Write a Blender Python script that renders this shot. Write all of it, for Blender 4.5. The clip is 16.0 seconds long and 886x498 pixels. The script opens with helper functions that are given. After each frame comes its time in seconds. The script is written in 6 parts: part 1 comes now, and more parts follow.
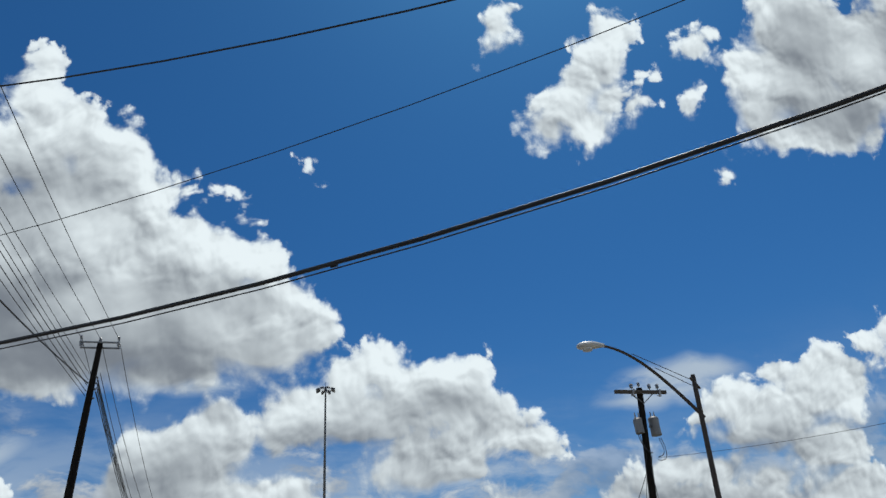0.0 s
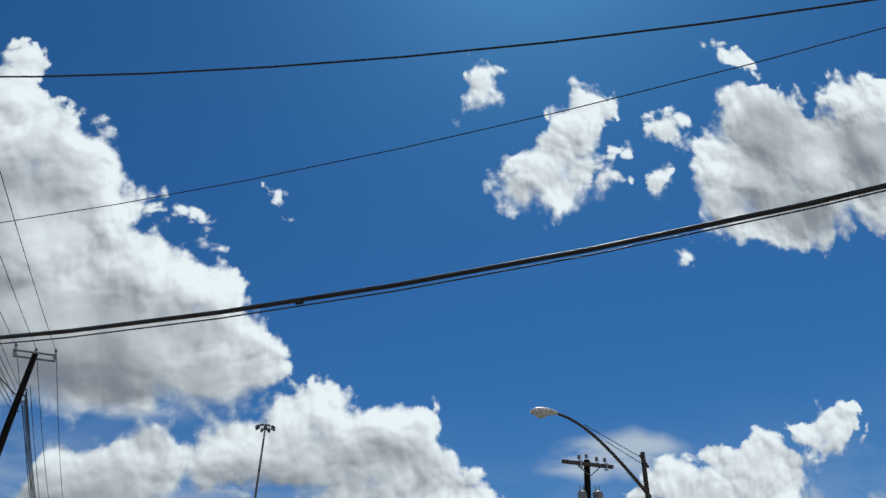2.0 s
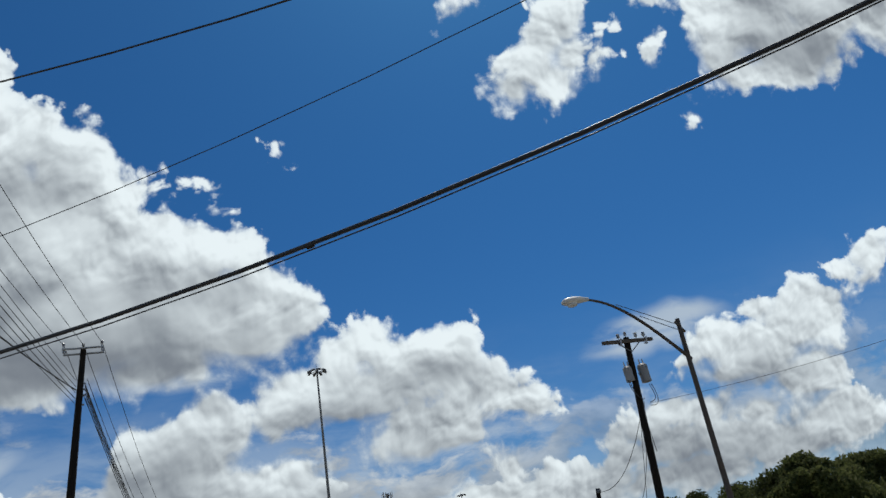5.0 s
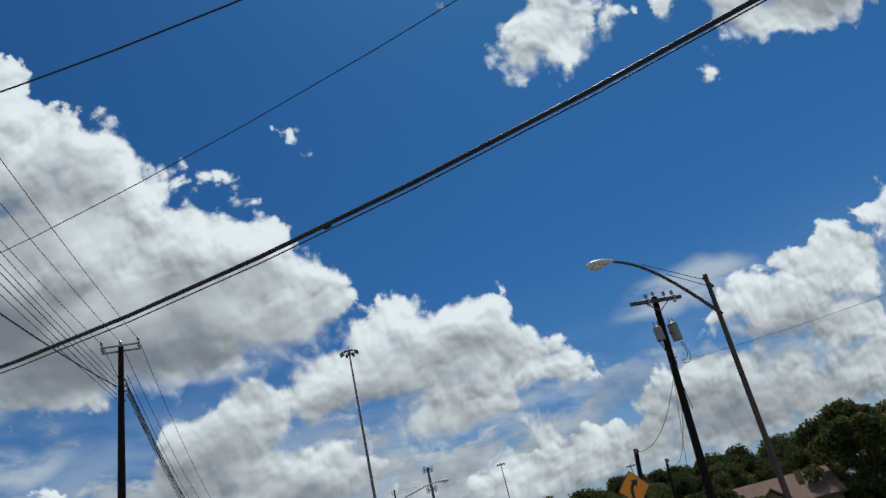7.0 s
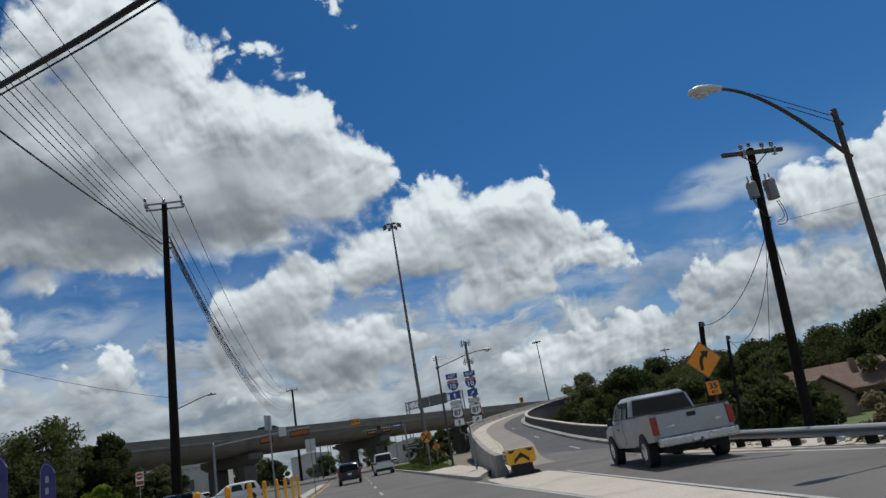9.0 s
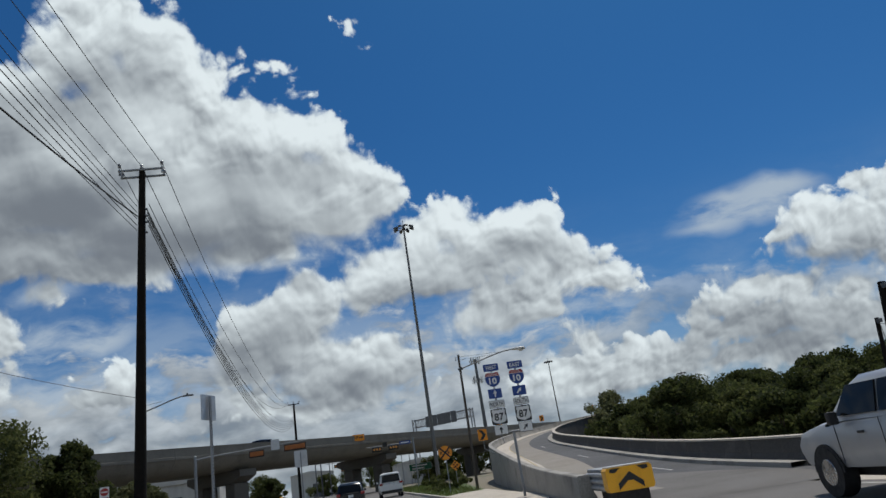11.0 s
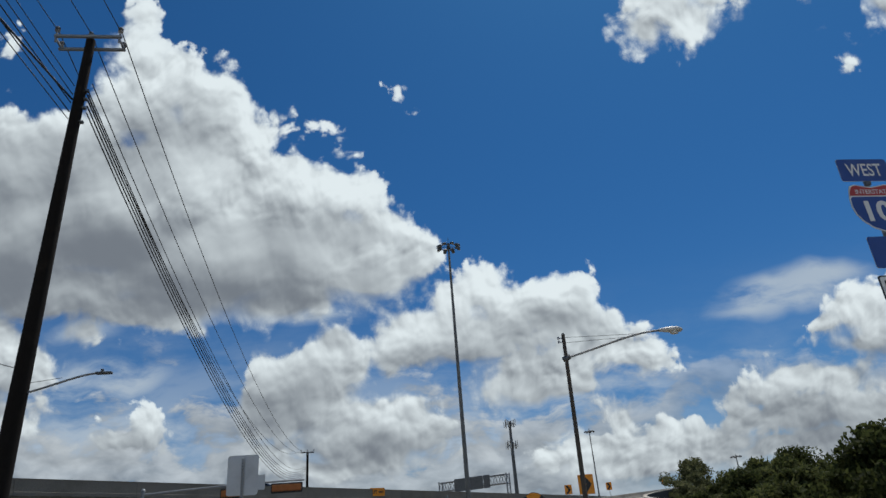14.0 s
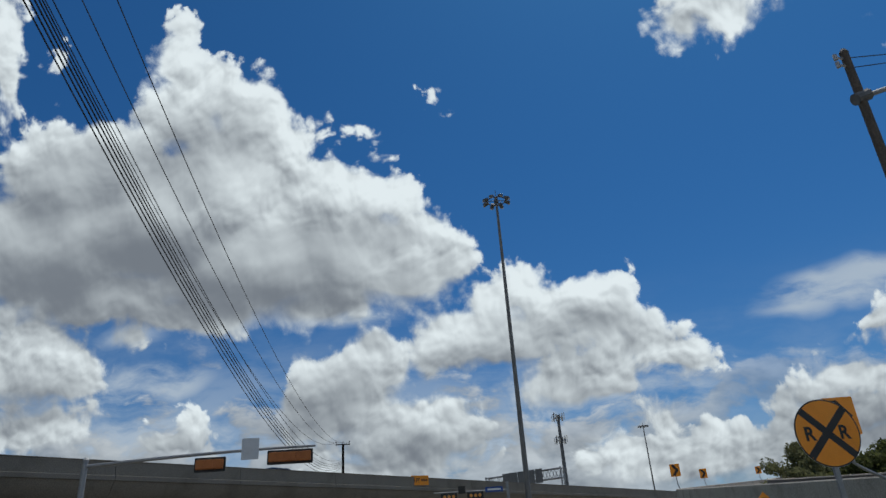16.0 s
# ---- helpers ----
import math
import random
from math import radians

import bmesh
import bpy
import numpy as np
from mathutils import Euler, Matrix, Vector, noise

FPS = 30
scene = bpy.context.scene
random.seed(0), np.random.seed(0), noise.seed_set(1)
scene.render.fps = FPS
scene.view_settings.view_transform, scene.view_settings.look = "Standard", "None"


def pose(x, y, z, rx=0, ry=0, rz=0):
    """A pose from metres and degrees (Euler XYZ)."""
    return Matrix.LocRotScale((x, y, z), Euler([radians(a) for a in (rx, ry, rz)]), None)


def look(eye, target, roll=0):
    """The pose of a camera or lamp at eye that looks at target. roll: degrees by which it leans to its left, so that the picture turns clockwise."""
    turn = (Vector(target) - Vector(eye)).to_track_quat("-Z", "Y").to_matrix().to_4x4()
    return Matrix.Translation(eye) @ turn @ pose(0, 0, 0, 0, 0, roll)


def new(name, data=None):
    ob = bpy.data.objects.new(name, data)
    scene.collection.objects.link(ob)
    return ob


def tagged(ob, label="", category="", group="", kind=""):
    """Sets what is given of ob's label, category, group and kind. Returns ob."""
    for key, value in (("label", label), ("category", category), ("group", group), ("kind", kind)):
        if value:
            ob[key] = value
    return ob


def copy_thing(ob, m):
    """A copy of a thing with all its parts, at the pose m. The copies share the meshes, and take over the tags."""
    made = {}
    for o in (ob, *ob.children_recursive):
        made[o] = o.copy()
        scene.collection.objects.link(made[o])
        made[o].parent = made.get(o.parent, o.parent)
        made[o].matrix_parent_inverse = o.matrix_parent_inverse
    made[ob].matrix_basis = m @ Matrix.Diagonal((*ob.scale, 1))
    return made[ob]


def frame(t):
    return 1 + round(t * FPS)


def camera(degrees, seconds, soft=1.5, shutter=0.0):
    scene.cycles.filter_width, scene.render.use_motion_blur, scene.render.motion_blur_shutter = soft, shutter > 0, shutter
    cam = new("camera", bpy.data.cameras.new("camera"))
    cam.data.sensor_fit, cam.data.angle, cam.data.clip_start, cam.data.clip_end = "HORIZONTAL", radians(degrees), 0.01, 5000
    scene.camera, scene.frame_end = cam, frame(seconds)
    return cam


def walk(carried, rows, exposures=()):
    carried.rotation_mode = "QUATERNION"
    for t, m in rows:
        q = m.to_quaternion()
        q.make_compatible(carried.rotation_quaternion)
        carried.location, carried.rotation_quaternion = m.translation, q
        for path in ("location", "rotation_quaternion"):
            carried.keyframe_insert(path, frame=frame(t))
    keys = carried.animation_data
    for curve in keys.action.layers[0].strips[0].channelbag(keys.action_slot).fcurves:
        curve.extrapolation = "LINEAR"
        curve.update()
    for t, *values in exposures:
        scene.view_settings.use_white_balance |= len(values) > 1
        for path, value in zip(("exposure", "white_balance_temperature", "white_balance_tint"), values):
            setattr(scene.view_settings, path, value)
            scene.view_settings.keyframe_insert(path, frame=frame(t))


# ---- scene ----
cam = camera(67.43, 16.0)
PATH = [
    (0, pose(0.007, -0.107, 1.321, 120.35, 4.43, -14.83)),
    (0.5, pose(0.042, 0.123, 1.375, 122.04, 4.04, -18.57)),
    (1, pose(-0.056, -0.007, 1.370, 122.56, 3.24, -21.83)),
    (1.5, pose(-0.010, 0.066, 1.394, 123.49, 1.80, -21.24)),
    (2, pose(-0.062, 0.063, 1.423, 124.36, 0.51, -21.14)),
    (2.5, pose(-0.006, 0.082, 1.400, 126.39, 3.46, -18.41)),
    (3, pose(-0.004, 0.083, 1.386, 125.53, 8.56, -16.47)),
    (3.5, pose(-0.012, -0.115, 1.325, 124.02, 10.53, -16.24)),
    (4, pose(-0.031, -0.054, 1.342, 122.39, 10.69, -15.28)),
    (4.5, pose(-0.008, 0.042, 1.385, 120.45, 9.98, -14.59)),
    (5, pose(0.029, -0.029, 1.354, 117.90, 10.31, -13.72)),
    (5.2, pose(0.077, -0.149, 1.324, 116.94, 10.64, -13.27)),
    (7.5, pose(0.087, 0.187, 1.333, 116.20, 13.83, -8.93)),
    (8, pose(0.109, 0.783, 1.339, 111.70, 13.31, -8.15)),
    (8.2, pose(0.099, 1.130, 1.340, 111.03, 12.63, -8.43)),
    (8.5, pose(0.072, 1.669, 1.340, 109.30, 11.66, -8.12)),
    (9, pose(0.053, 2.906, 1.328, 106.82, 9.98, -7.29)),
    (9.2, pose(0.056, 3.407, 1.326, 105.79, 9.62, -7.01)),
    (11.5, pose(0.065, 15.364, 1.348, 110.21, 7.68, -7.28)),
    (12, pose(0.073, 18.347, 1.359, 112.21, 5.78, -7.45)),
    (12.5, pose(0.109, 21.494, 1.352, 113.82, 6.22, -6.57)),
    (13, pose(0.111, 24.708, 1.360, 113.40, 5.48, -6.16)),
    (13.5, pose(0.118, 28.150, 1.374, 113.51, 4.79, -6.06)),
    (14, pose(0.057, 31.680, 1.368, 114.32, 3.99, -5.58)),
    (14.5, pose(0.013, 35.326, 1.347, 114.07, 2.96, -4.93)),
    (15, pose(-0.063, 39.036, 1.348, 113.93, 3.22, -3.86)),
    (15.2, pose(-0.074, 40.567, 1.348, 113.69, 3.12, -3.49)),
    (15.5, pose(-0.064, 42.912, 1.345, 113.74, 2.83, -3.14)),
    (16, pose(0.019, 46.910, 1.329, 114.66, 3.61, -2.27)),
]
walk(cam, PATH, [(0.0, 0.03), (5.2, 0.02), (7.5, -0.10), (16.0, -0.08)])

# ---- sun, sky and exposure ----
SUN_AZ, SUN_EL = 38.0, 66.0            # degrees to the right of the road's way, and above the horizon
sun_way = Vector((math.sin(radians(SUN_AZ)) * math.cos(radians(SUN_EL)), math.cos(radians(SUN_AZ)) * math.cos(radians(SUN_EL)), math.sin(radians(SUN_EL))))
sun_data = bpy.data.lights.new("sun", "SUN")
sun_data.energy, sun_data.angle, sun_data.color = 3.2, radians(0.53), (1.0, 0.95, 0.88)
sun = new("sun", sun_data)
sun.matrix_world = look(sun_way * 200, (0, 0, 0))

# Clouds lie on the sky as soft heaps: each heap is (across, up, half width, half height) on a plane that touches
# the sky's sphere where SKY_AZ and SKY_EL point; 1 is 45 degrees from there.
SKY_AZ, SKY_EL = 8.0, 24.0
GREAT_CUMULUS = [(-0.432, 0.390, 0.028, 0.030), (-0.446, 0.339, 0.043, 0.050), (-0.394, 0.295, 0.055, 0.049), (-0.333, 0.246, 0.071, 0.061), (-0.454, 0.251, 0.073, 0.067), (-0.373, 0.149, 0.117, 0.097), (-0.276, 0.202, 0.035, 0.035), (-0.250, 0.119, 0.093, 0.052), (-0.175, 0.106, 0.051, 0.036), (-0.125, 0.092, 0.044, 0.041), (-0.093, 0.038, 0.051, 0.041), (-0.050, 0.003, 0.044, 0.034), (-0.572, 0.200, 0.095, 0.060), (-0.668, 0.197, 0.091, 0.075), (-0.521, 0.097, 0.150, 0.109), (-0.682, 0.073, 0.149, 0.109), (-0.362, 0.020, 0.193, 0.093), (-0.219, 0.013, 0.126, 0.085), (-0.121, -0.023, 0.093, 0.044), (-0.592, -0.013, 0.158, 0.044), (-0.445, -0.047, 0.142, 0.037), (-0.260, -0.055, 0.109, 0.032), (-0.412, 0.255, 0.045, 0.040), (-0.297, 0.190, 0.045, 0.035)]
MIDDLE_CUMULUS = [(0.049, -0.054, 0.045, 0.037), (0.096, -0.088, 0.074, 0.041), (0.160, -0.077, 0.052, 0.034), (0.177, -0.113, 0.048, 0.041), (-0.001, -0.083, 0.041, 0.037), (-0.064, -0.125, 0.066, 0.050), (-0.102, -0.155, 0.037, 0.026), (0.020, -0.132, 0.095, 0.045), (0.228, -0.138, 0.032, 0.032), (0.243, -0.161, 0.035, 0.028), (0.286, -0.181, 0.033, 0.036), (0.305, -0.191, 0.014, 0.015), (0.248, -0.186, 0.032, 0.020), (0.099, -0.186, 0.061, 0.031), (0.161, -0.187, 0.053, 0.037), (0.121, -0.217, 0.077, 0.022), (0.064, -0.204, 0.032, 0.020), (0.190, -0.155, 0.030, 0.024), (0.131, -0.120, 0.035, 0.025), (0.156, -0.157, 0.030, 0.020)]
LOW_CUMULUS = [(-0.182, -0.135, 0.043, 0.034), (-0.163, -0.159, 0.035, 0.039), (-0.241, -0.160, 0.052, 0.032), (-0.278, -0.175, 0.048, 0.043), (-0.307, -0.207, 0.039, 0.048), (-0.210, -0.198, 0.069, 0.043), (-0.257, -0.228, 0.070, 0.038), (-0.320, -0.249, 0.043, 0.022), (-0.205, -0.237, 0.052, 0.030), (-0.080, -0.238, 0.036, 0.032), (-0.124, -0.248, 0.047, 0.039), (-0.164, -0.262, 0.051, 0.035), (-0.061, -0.266, 0.023, 0.038), (-0.115, -0.287, 0.064, 0.026), (-0.200, -0.276, 0.043, 0.022), (-0.151, -0.305, 0.085, 0.018), (-0.288, -0.282, 0.052, 0.017), (-0.221, -0.309, 0.103, 0.016)]
LEFT_CUMULUS = [(-0.720, -0.065, 0.068, 0.047), (-0.678, -0.114, 0.072, 0.043), (-0.753, -0.116, 0.073, 0.061), (-0.672, -0.150, 0.049, 0.030), (-0.733, -0.207, 0.081, 0.039), (-0.629, -0.136, 0.021, 0.026), (-0.772, -0.025, 0.045, 0.035), (-0.487, -0.222, 0.025, 0.025), (-0.517, -0.246, 0.044, 0.018), (-0.475, -0.236, 0.015, 0.025), (-0.565, -0.084, 0.028, 0.017), (-0.726, 0.365, 0.027, 0.098), (-0.710, 0.435, 0.027, 0.044), (-0.642, 0.360, 0.014, 0.031), (-0.765, 0.046, 0.040, 0.043)]
RIGHT_CUMULUS = [(0.673, -0.089, 0.040, 0.027), (0.607, -0.132, 0.055, 0.030), (0.679, -0.159, 0.082, 0.054), (0.551, -0.157, 0.036, 0.025), (0.623, -0.182, 0.073, 0.023), (0.772, -0.113, 0.082, 0.063), (0.492, -0.223, 0.048, 0.025), (0.446, -0.243, 0.039, 0.027), (0.565, -0.238, 0.064, 0.029), (0.424, -0.284, 0.041, 0.025), (0.507, -0.283, 0.081, 0.034), (0.612, -0.287, 0.090, 0.030), (0.660, -0.249, 0.047, 0.029), (0.476, -0.332, 0.090, 0.020), (0.564, -0.329, 0.077, 0.027), (0.762, -0.208, 0.082, 0.046), (0.807, -0.283, 0.100, 0.046), (0.715, -0.316, 0.091, 0.037), (0.386, -0.311, 0.034, 0.018), (0.287, -0.303, 0.030, 0.018), (0.339, -0.303, 0.030, 0.016), (0.300, -0.337, 0.067, 0.020)]
FAR_BANK = [(0.240, -0.273, 0.028, 0.023), (0.289, -0.306, 0.033, 0.024), (0.341, -0.315, 0.036, 0.025), (0.179, -0.306, 0.036, 0.025), (0.209, -0.327, 0.066, 0.029), (0.290, -0.341, 0.096, 0.029), (0.389, -0.327, 0.031, 0.033), (0.119, -0.322, 0.029, 0.018)]
RIGHT_SCRAPS = [(0.904, -0.016, 0.044, 0.035), (0.856, -0.039, 0.028, 0.019), (0.885, -0.058, 0.024, 0.017)]
UPPER_CUMULUS = [(0.431, 0.472, 0.041, 0.038), (0.409, 0.423, 0.055, 0.040), (0.383, 0.384, 0.054, 0.044), (0.357, 0.345, 0.059, 0.039), (0.389, 0.313, 0.049, 0.034), (0.318, 0.307, 0.034, 0.033), (0.307, 0.274, 0.024, 0.015), (0.420, 0.356, 0.030, 0.039), (0.240, 0.474, 0.032, 0.029), (0.230, 0.440, 0.016, 0.015), (0.265, 0.504, 0.015, 0.013), (0.486, 0.401, 0.016, 0.013), (0.483, 0.353, 0.024, 0.009), (0.575, 0.453, 0.034, 0.029), (0.617, 0.475, 0.025, 0.014), (0.558, 0.355, 0.024, 0.019), (0.585, 0.380, 0.014, 0.011), (0.618, 0.245, 0.006, 0.010), (0.959, 0.475, 0.055, 0.046)]
HIGH_CUMULUS = [(0.780, 0.487, 0.107, 0.091), (0.751, 0.395, 0.121, 0.079), (0.694, 0.344, 0.061, 0.067), (0.831, 0.347, 0.096, 0.069), (0.784, 0.296, 0.105, 0.026), (0.894, 0.430, 0.087, 0.113), (0.679, 0.412, 0.051, 0.049), (1.014, 0.492, 0.115, 0.096), (1.087, 0.574, 0.119, 0.075), (0.958, 0.574, 0.063, 0.054), (1.014, 0.388, 0.078, 0.056), (0.702, 0.617, 0.046, 0.023)]
SCRAPS = [(-0.060, 0.252, 0.016, 0.030), (-0.195, 0.205, 0.005, 0.007), (-0.366, 0.339, 0.013, 0.004), (-0.154, 0.197, 0.007, 0.004)]
THICK = [(-0.560, 0.010, 0.190, 0.085), (-0.330, 0.030, 0.120, 0.035), (-0.705, 0.092, 0.115, 0.109), (-0.368, -0.038, 0.176, 0.030), (-0.472, 0.168, 0.058, 0.050), (-0.216, 0.043, 0.051, 0.019), (-0.140, -0.038, 0.068, 0.022), (-0.623, 0.155, 0.099, 0.067), (0.621, -0.201, 0.079, 0.019), (0.522, -0.311, 0.096, 0.022), (0.627, -0.314, 0.079, 0.021), (0.473, -0.271, 0.035, 0.017), (0.801, 0.471, 0.065, 0.068), (0.986, 0.480, 0.076, 0.059), (0.855, 0.338, 0.106, 0.027), (-0.282, -0.222, 0.065, 0.036), (-0.245, -0.195, 0.044, 0.022), (-0.128, -0.290, 0.064, 0.019), (-0.008, -0.159, 0.067, 0.016), (0.130, -0.121, 0.058, 0.013), (0.120, -0.225, 0.050, 0.010), (-0.748, -0.165, 0.074, 0.024), (-0.491, -0.257, 0.036, 0.010), (-0.408, 0.222, 0.040, 0.026), (-0.578, 0.063, 0.100, 0.053), (-0.261, -0.003, 0.095, 0.026)]
DEEP = [(-0.583, 0.070, 0.17, 0.085), (-0.522, -0.023, 0.20, 0.040), (-0.30, -0.045, 0.13, 0.022)]
WISPS = [(0.496, -0.104, 0.109, 0.034), (0.551, -0.082, 0.083, 0.024), (0.445, -0.125, 0.065, 0.017), (0.447, -0.190, 0.061, 0.010), (0.485, -0.082, 0.052, 0.017), (-0.566, -0.080, 0.058, 0.017), (-0.549, -0.154, 0.133, 0.034), (-0.543, -0.248, 0.167, 0.051), (0.047, -0.282, 0.137, 0.051), (0.180, -0.246, 0.094, 0.034), (0.097, -0.219, 0.103, 0.026), (-0.196, -0.083, 0.059, 0.017), (0.250, -0.245, 0.095, 0.043)]

world = bpy.data.worlds.new("sky")
scene.world = world
world.use_nodes = True
wt = world.node_tree
wt.nodes.clear()


class Tree:
    """Shortcuts for building a node tree."""

    def __init__(self, tree):
        self.t = tree

    def node(self, kind, **kw):
        n = self.t.nodes.new(kind)
        for k, v in kw.items():
            setattr(n, k, v)
        return n

    def put(self, socket, v):
        if isinstance(v, bpy.types.NodeSocket):
            self.t.links.new(v, socket)
        else:
            socket.default_value = v

    def math(self, op, a, b=0.0, c=0.0, clamp=False):
        n = self.node("ShaderNodeMath", operation=op, use_clamp=clamp)
        for s, v in zip(n.inputs, (a, b, c)):
            self.put(s, v)
        return n.outputs[0]

    def vec(self, op, a, b=None, c=None):
        n = self.node("ShaderNodeVectorMath", operation=op)
        for s, v in zip(n.inputs, (a, b, c)):
            if v is not None:
                self.put(s, v)
        return n.outputs["Value"] if op in ("DOT_PRODUCT", "LENGTH") else n.outputs["Vector"]

    def ramp(self, v, a, b, lo=0.0, hi=1.0, smooth=True):
        n = self.node("ShaderNodeMapRange", interpolation_type="SMOOTHSTEP" if smooth else "LINEAR")
        for s, x in zip(n.inputs, (v, a, b, lo, hi)):
            self.put(s, x)
        return n.outputs[0]

    def noise(self, v, scale, detail=4.0, rough=0.5, dims="3D", distort=0.0):
        n = self.node("ShaderNodeTexNoise", noise_dimensions=dims)
        self.put(n.inputs["Vector"], v)
        n.inputs["Scale"].default_value, n.inputs["Detail"].default_value = scale, detail
        n.inputs["Roughness"].default_value, n.inputs["Distortion"].default_value = rough, distort
        return n.outputs["Fac"]

    def mix(self, fac, a, b):
        n = self.node("ShaderNodeMix", data_type="RGBA")
        self.put(n.inputs[0], fac)
        self.put(n.inputs[6], a)
        self.put(n.inputs[7], b)
        return n.outputs[2]


W = Tree(wt)
way = W.node("ShaderNodeTexCoord").outputs["Generated"]
ca, sa, ce, se = math.cos(radians(SKY_AZ)), math.sin(radians(SKY_AZ)), math.cos(radians(SKY_EL)), math.sin(radians(SKY_EL))
ahead, right, above = Vector((sa * ce, ca * ce, se)), Vector((ca, -sa, 0)), Vector((-sa * se, -ca * se, ce))
front = W.vec("DOT_PRODUCT", way, ahead)
depth = W.math("MAXIMUM", front, 0.12)
comb = W.node("ShaderNodeCombineXYZ")
W.put(comb.inputs[0], W.math("DIVIDE", W.vec("DOT_PRODUCT", way, right), depth))
W.put(comb.inputs[1], W.math("DIVIDE", W.vec("DOT_PRODUCT", way, above), depth))
flat = comb.outputs[0]
height = W.node("ShaderNodeSeparateXYZ")
W.put(height.inputs[0], way)
height = height.outputs[2]

coarse = W.node("ShaderNodeTexNoise", noise_dimensions="2D")
W.put(coarse.inputs["Vector"], flat)
coarse.inputs["Scale"].default_value, coarse.inputs["Detail"].default_value, coarse.inputs["Roughness"].default_value = 9.0, 2.5, 0.5
swirl = W.vec("SUBTRACT", coarse.outputs["Color"], (0.5, 0.5, 0.5))
bent = W.vec("MULTIPLY_ADD", swirl, (0.036, 0.036, 0.0), flat)


def heaps(rows, where, soft):
    """How deep a point lies inside the nearest heap, in units of the sky's plane; below 0 outside."""
    total = None
    for x, y, a, b in rows:
        p = W.vec("MULTIPLY_ADD", where, (1 / a, 1 / b, 0), (-x / a, -y / b, 0))
        r = math.sqrt(a * b)
        f = W.math("MULTIPLY_ADD", W.vec("LENGTH", p), -r, r)
        total = f if total is None else W.math("SMOOTH_MAX", total, f, soft)
    return total


def lumps(where, scale, detail):
    n = W.node("ShaderNodeTexVoronoi", voronoi_dimensions="2D", feature="SMOOTH_F1")
    W.put(n.inputs["Vector"], where)
    n.inputs["Scale"].default_value, n.inputs["Detail"].default_value, n.inputs["Roughness"].default_value = scale, detail, 0.5
    n.inputs["Smoothness"].default_value = 0.22
    return n.outputs["Distance"]


CLOUDS = GREAT_CUMULUS + MIDDLE_CUMULUS + LOW_CUMULUS + LEFT_CUMULUS + RIGHT_CUMULUS + FAR_BANK + RIGHT_SCRAPS + UPPER_CUMULUS + HIGH_CUMULUS
body = heaps(CLOUDS + SCRAPS, bent, 0.040)
sunward = heaps(CLOUDS, W.vec("ADD", bent, (0.017, 0.046, 0.0)), 0.05)
facing = W.math("MULTIPLY", W.math("SUBTRACT", body, sunward), 1 / 0.049)
facing = W.math("MINIMUM", W.math("MAXIMUM", facing, -0.7), 1.0)
puff = lumps(bent, 15.0, 1.0)
puff_lit = lumps(W.vec("ADD", bent, (0.008, 0.017, 0.0)), 15.0, 1.0)
small = lumps(bent, 36.0, 1.5)
small_lit = lumps(W.vec("ADD", bent, (0.004, 0.007, 0.0)), 36.0, 1.5)
torn = W.noise(bent, 26.0, 9.0, 0.66, "2D")
torn_lit = W.noise(W.vec("ADD", bent, (0.0035, 0.0075, 0.0)), 26.0, 9.0, 0.66, "2D")
ragged = W.math("ADD", W.math("MULTIPLY_ADD", puff, -0.040, 0.028), W.math("MULTIPLY_ADD", small, -0.020, 0.010))
ragged = W.math("ADD", ragged, W.math("MULTIPLY_ADD", torn, 0.062, -0.031))
field = W.math("MULTIPLY_ADD", ragged, W.ramp(body, -0.005, 0.030, 1.0, 0.22), body)
low_sky = W.ramp(height, 0.36, 0.12)
field = W.math("MULTIPLY_ADD", low_sky, 0.004, field)
# elsewhere on the sky, outside the heaps above, broken cloud goes on
around = W.ramp(W.noise(way, 2.6, 6.0, 0.6), 0.50, 0.62, -0.05, 0.12)
away = W.ramp(front, 0.60, 0.42)
field = W.math("ADD", W.math("MULTIPLY", field, W.math("SUBTRACT", 1.0, away)), W.math("MULTIPLY", around, away))
# tops facing the sun end sharply, bases fray out
edge = W.math("MULTIPLY", W.ramp(coarse.outputs["Fac"], 0.35, 0.68, 0.7, 1.6), W.ramp(facing, 0.4, -0.5, 0.010, 0.028))
cover = W.ramp(W.math("DIVIDE", field, edge), -0.35, 1.0)
cover = W.math("MULTIPLY", cover, W.math("MULTIPLY_ADD", W.ramp(field, 0.0, 0.02), 0.12, 0.88))
stretched = W.vec("MULTIPLY", bent, (3.0, 9.0, 1.0))
streaks = W.noise(stretched, 1.6, 6.0, 0.6, "2D")
veil = W.ramp(heaps(WISPS, bent, 0.03), -0.015, 0.035)
veil = W.math("MULTIPLY", veil, W.ramp(streaks, 0.26, 0.60, 0.0, 0.95))
across = W.node("ShaderNodeSeparateXYZ")
W.put(across.inputs[0], flat)
leftward = W.ramp(across.outputs[0], 0.42, 0.10, 0.35, 1.0)
veil = W.math("MAXIMUM", veil, W.math("MULTIPLY", W.math("MULTIPLY", low_sky, leftward), W.ramp(streaks, 0.30, 0.64, 0.10, 0.72)))

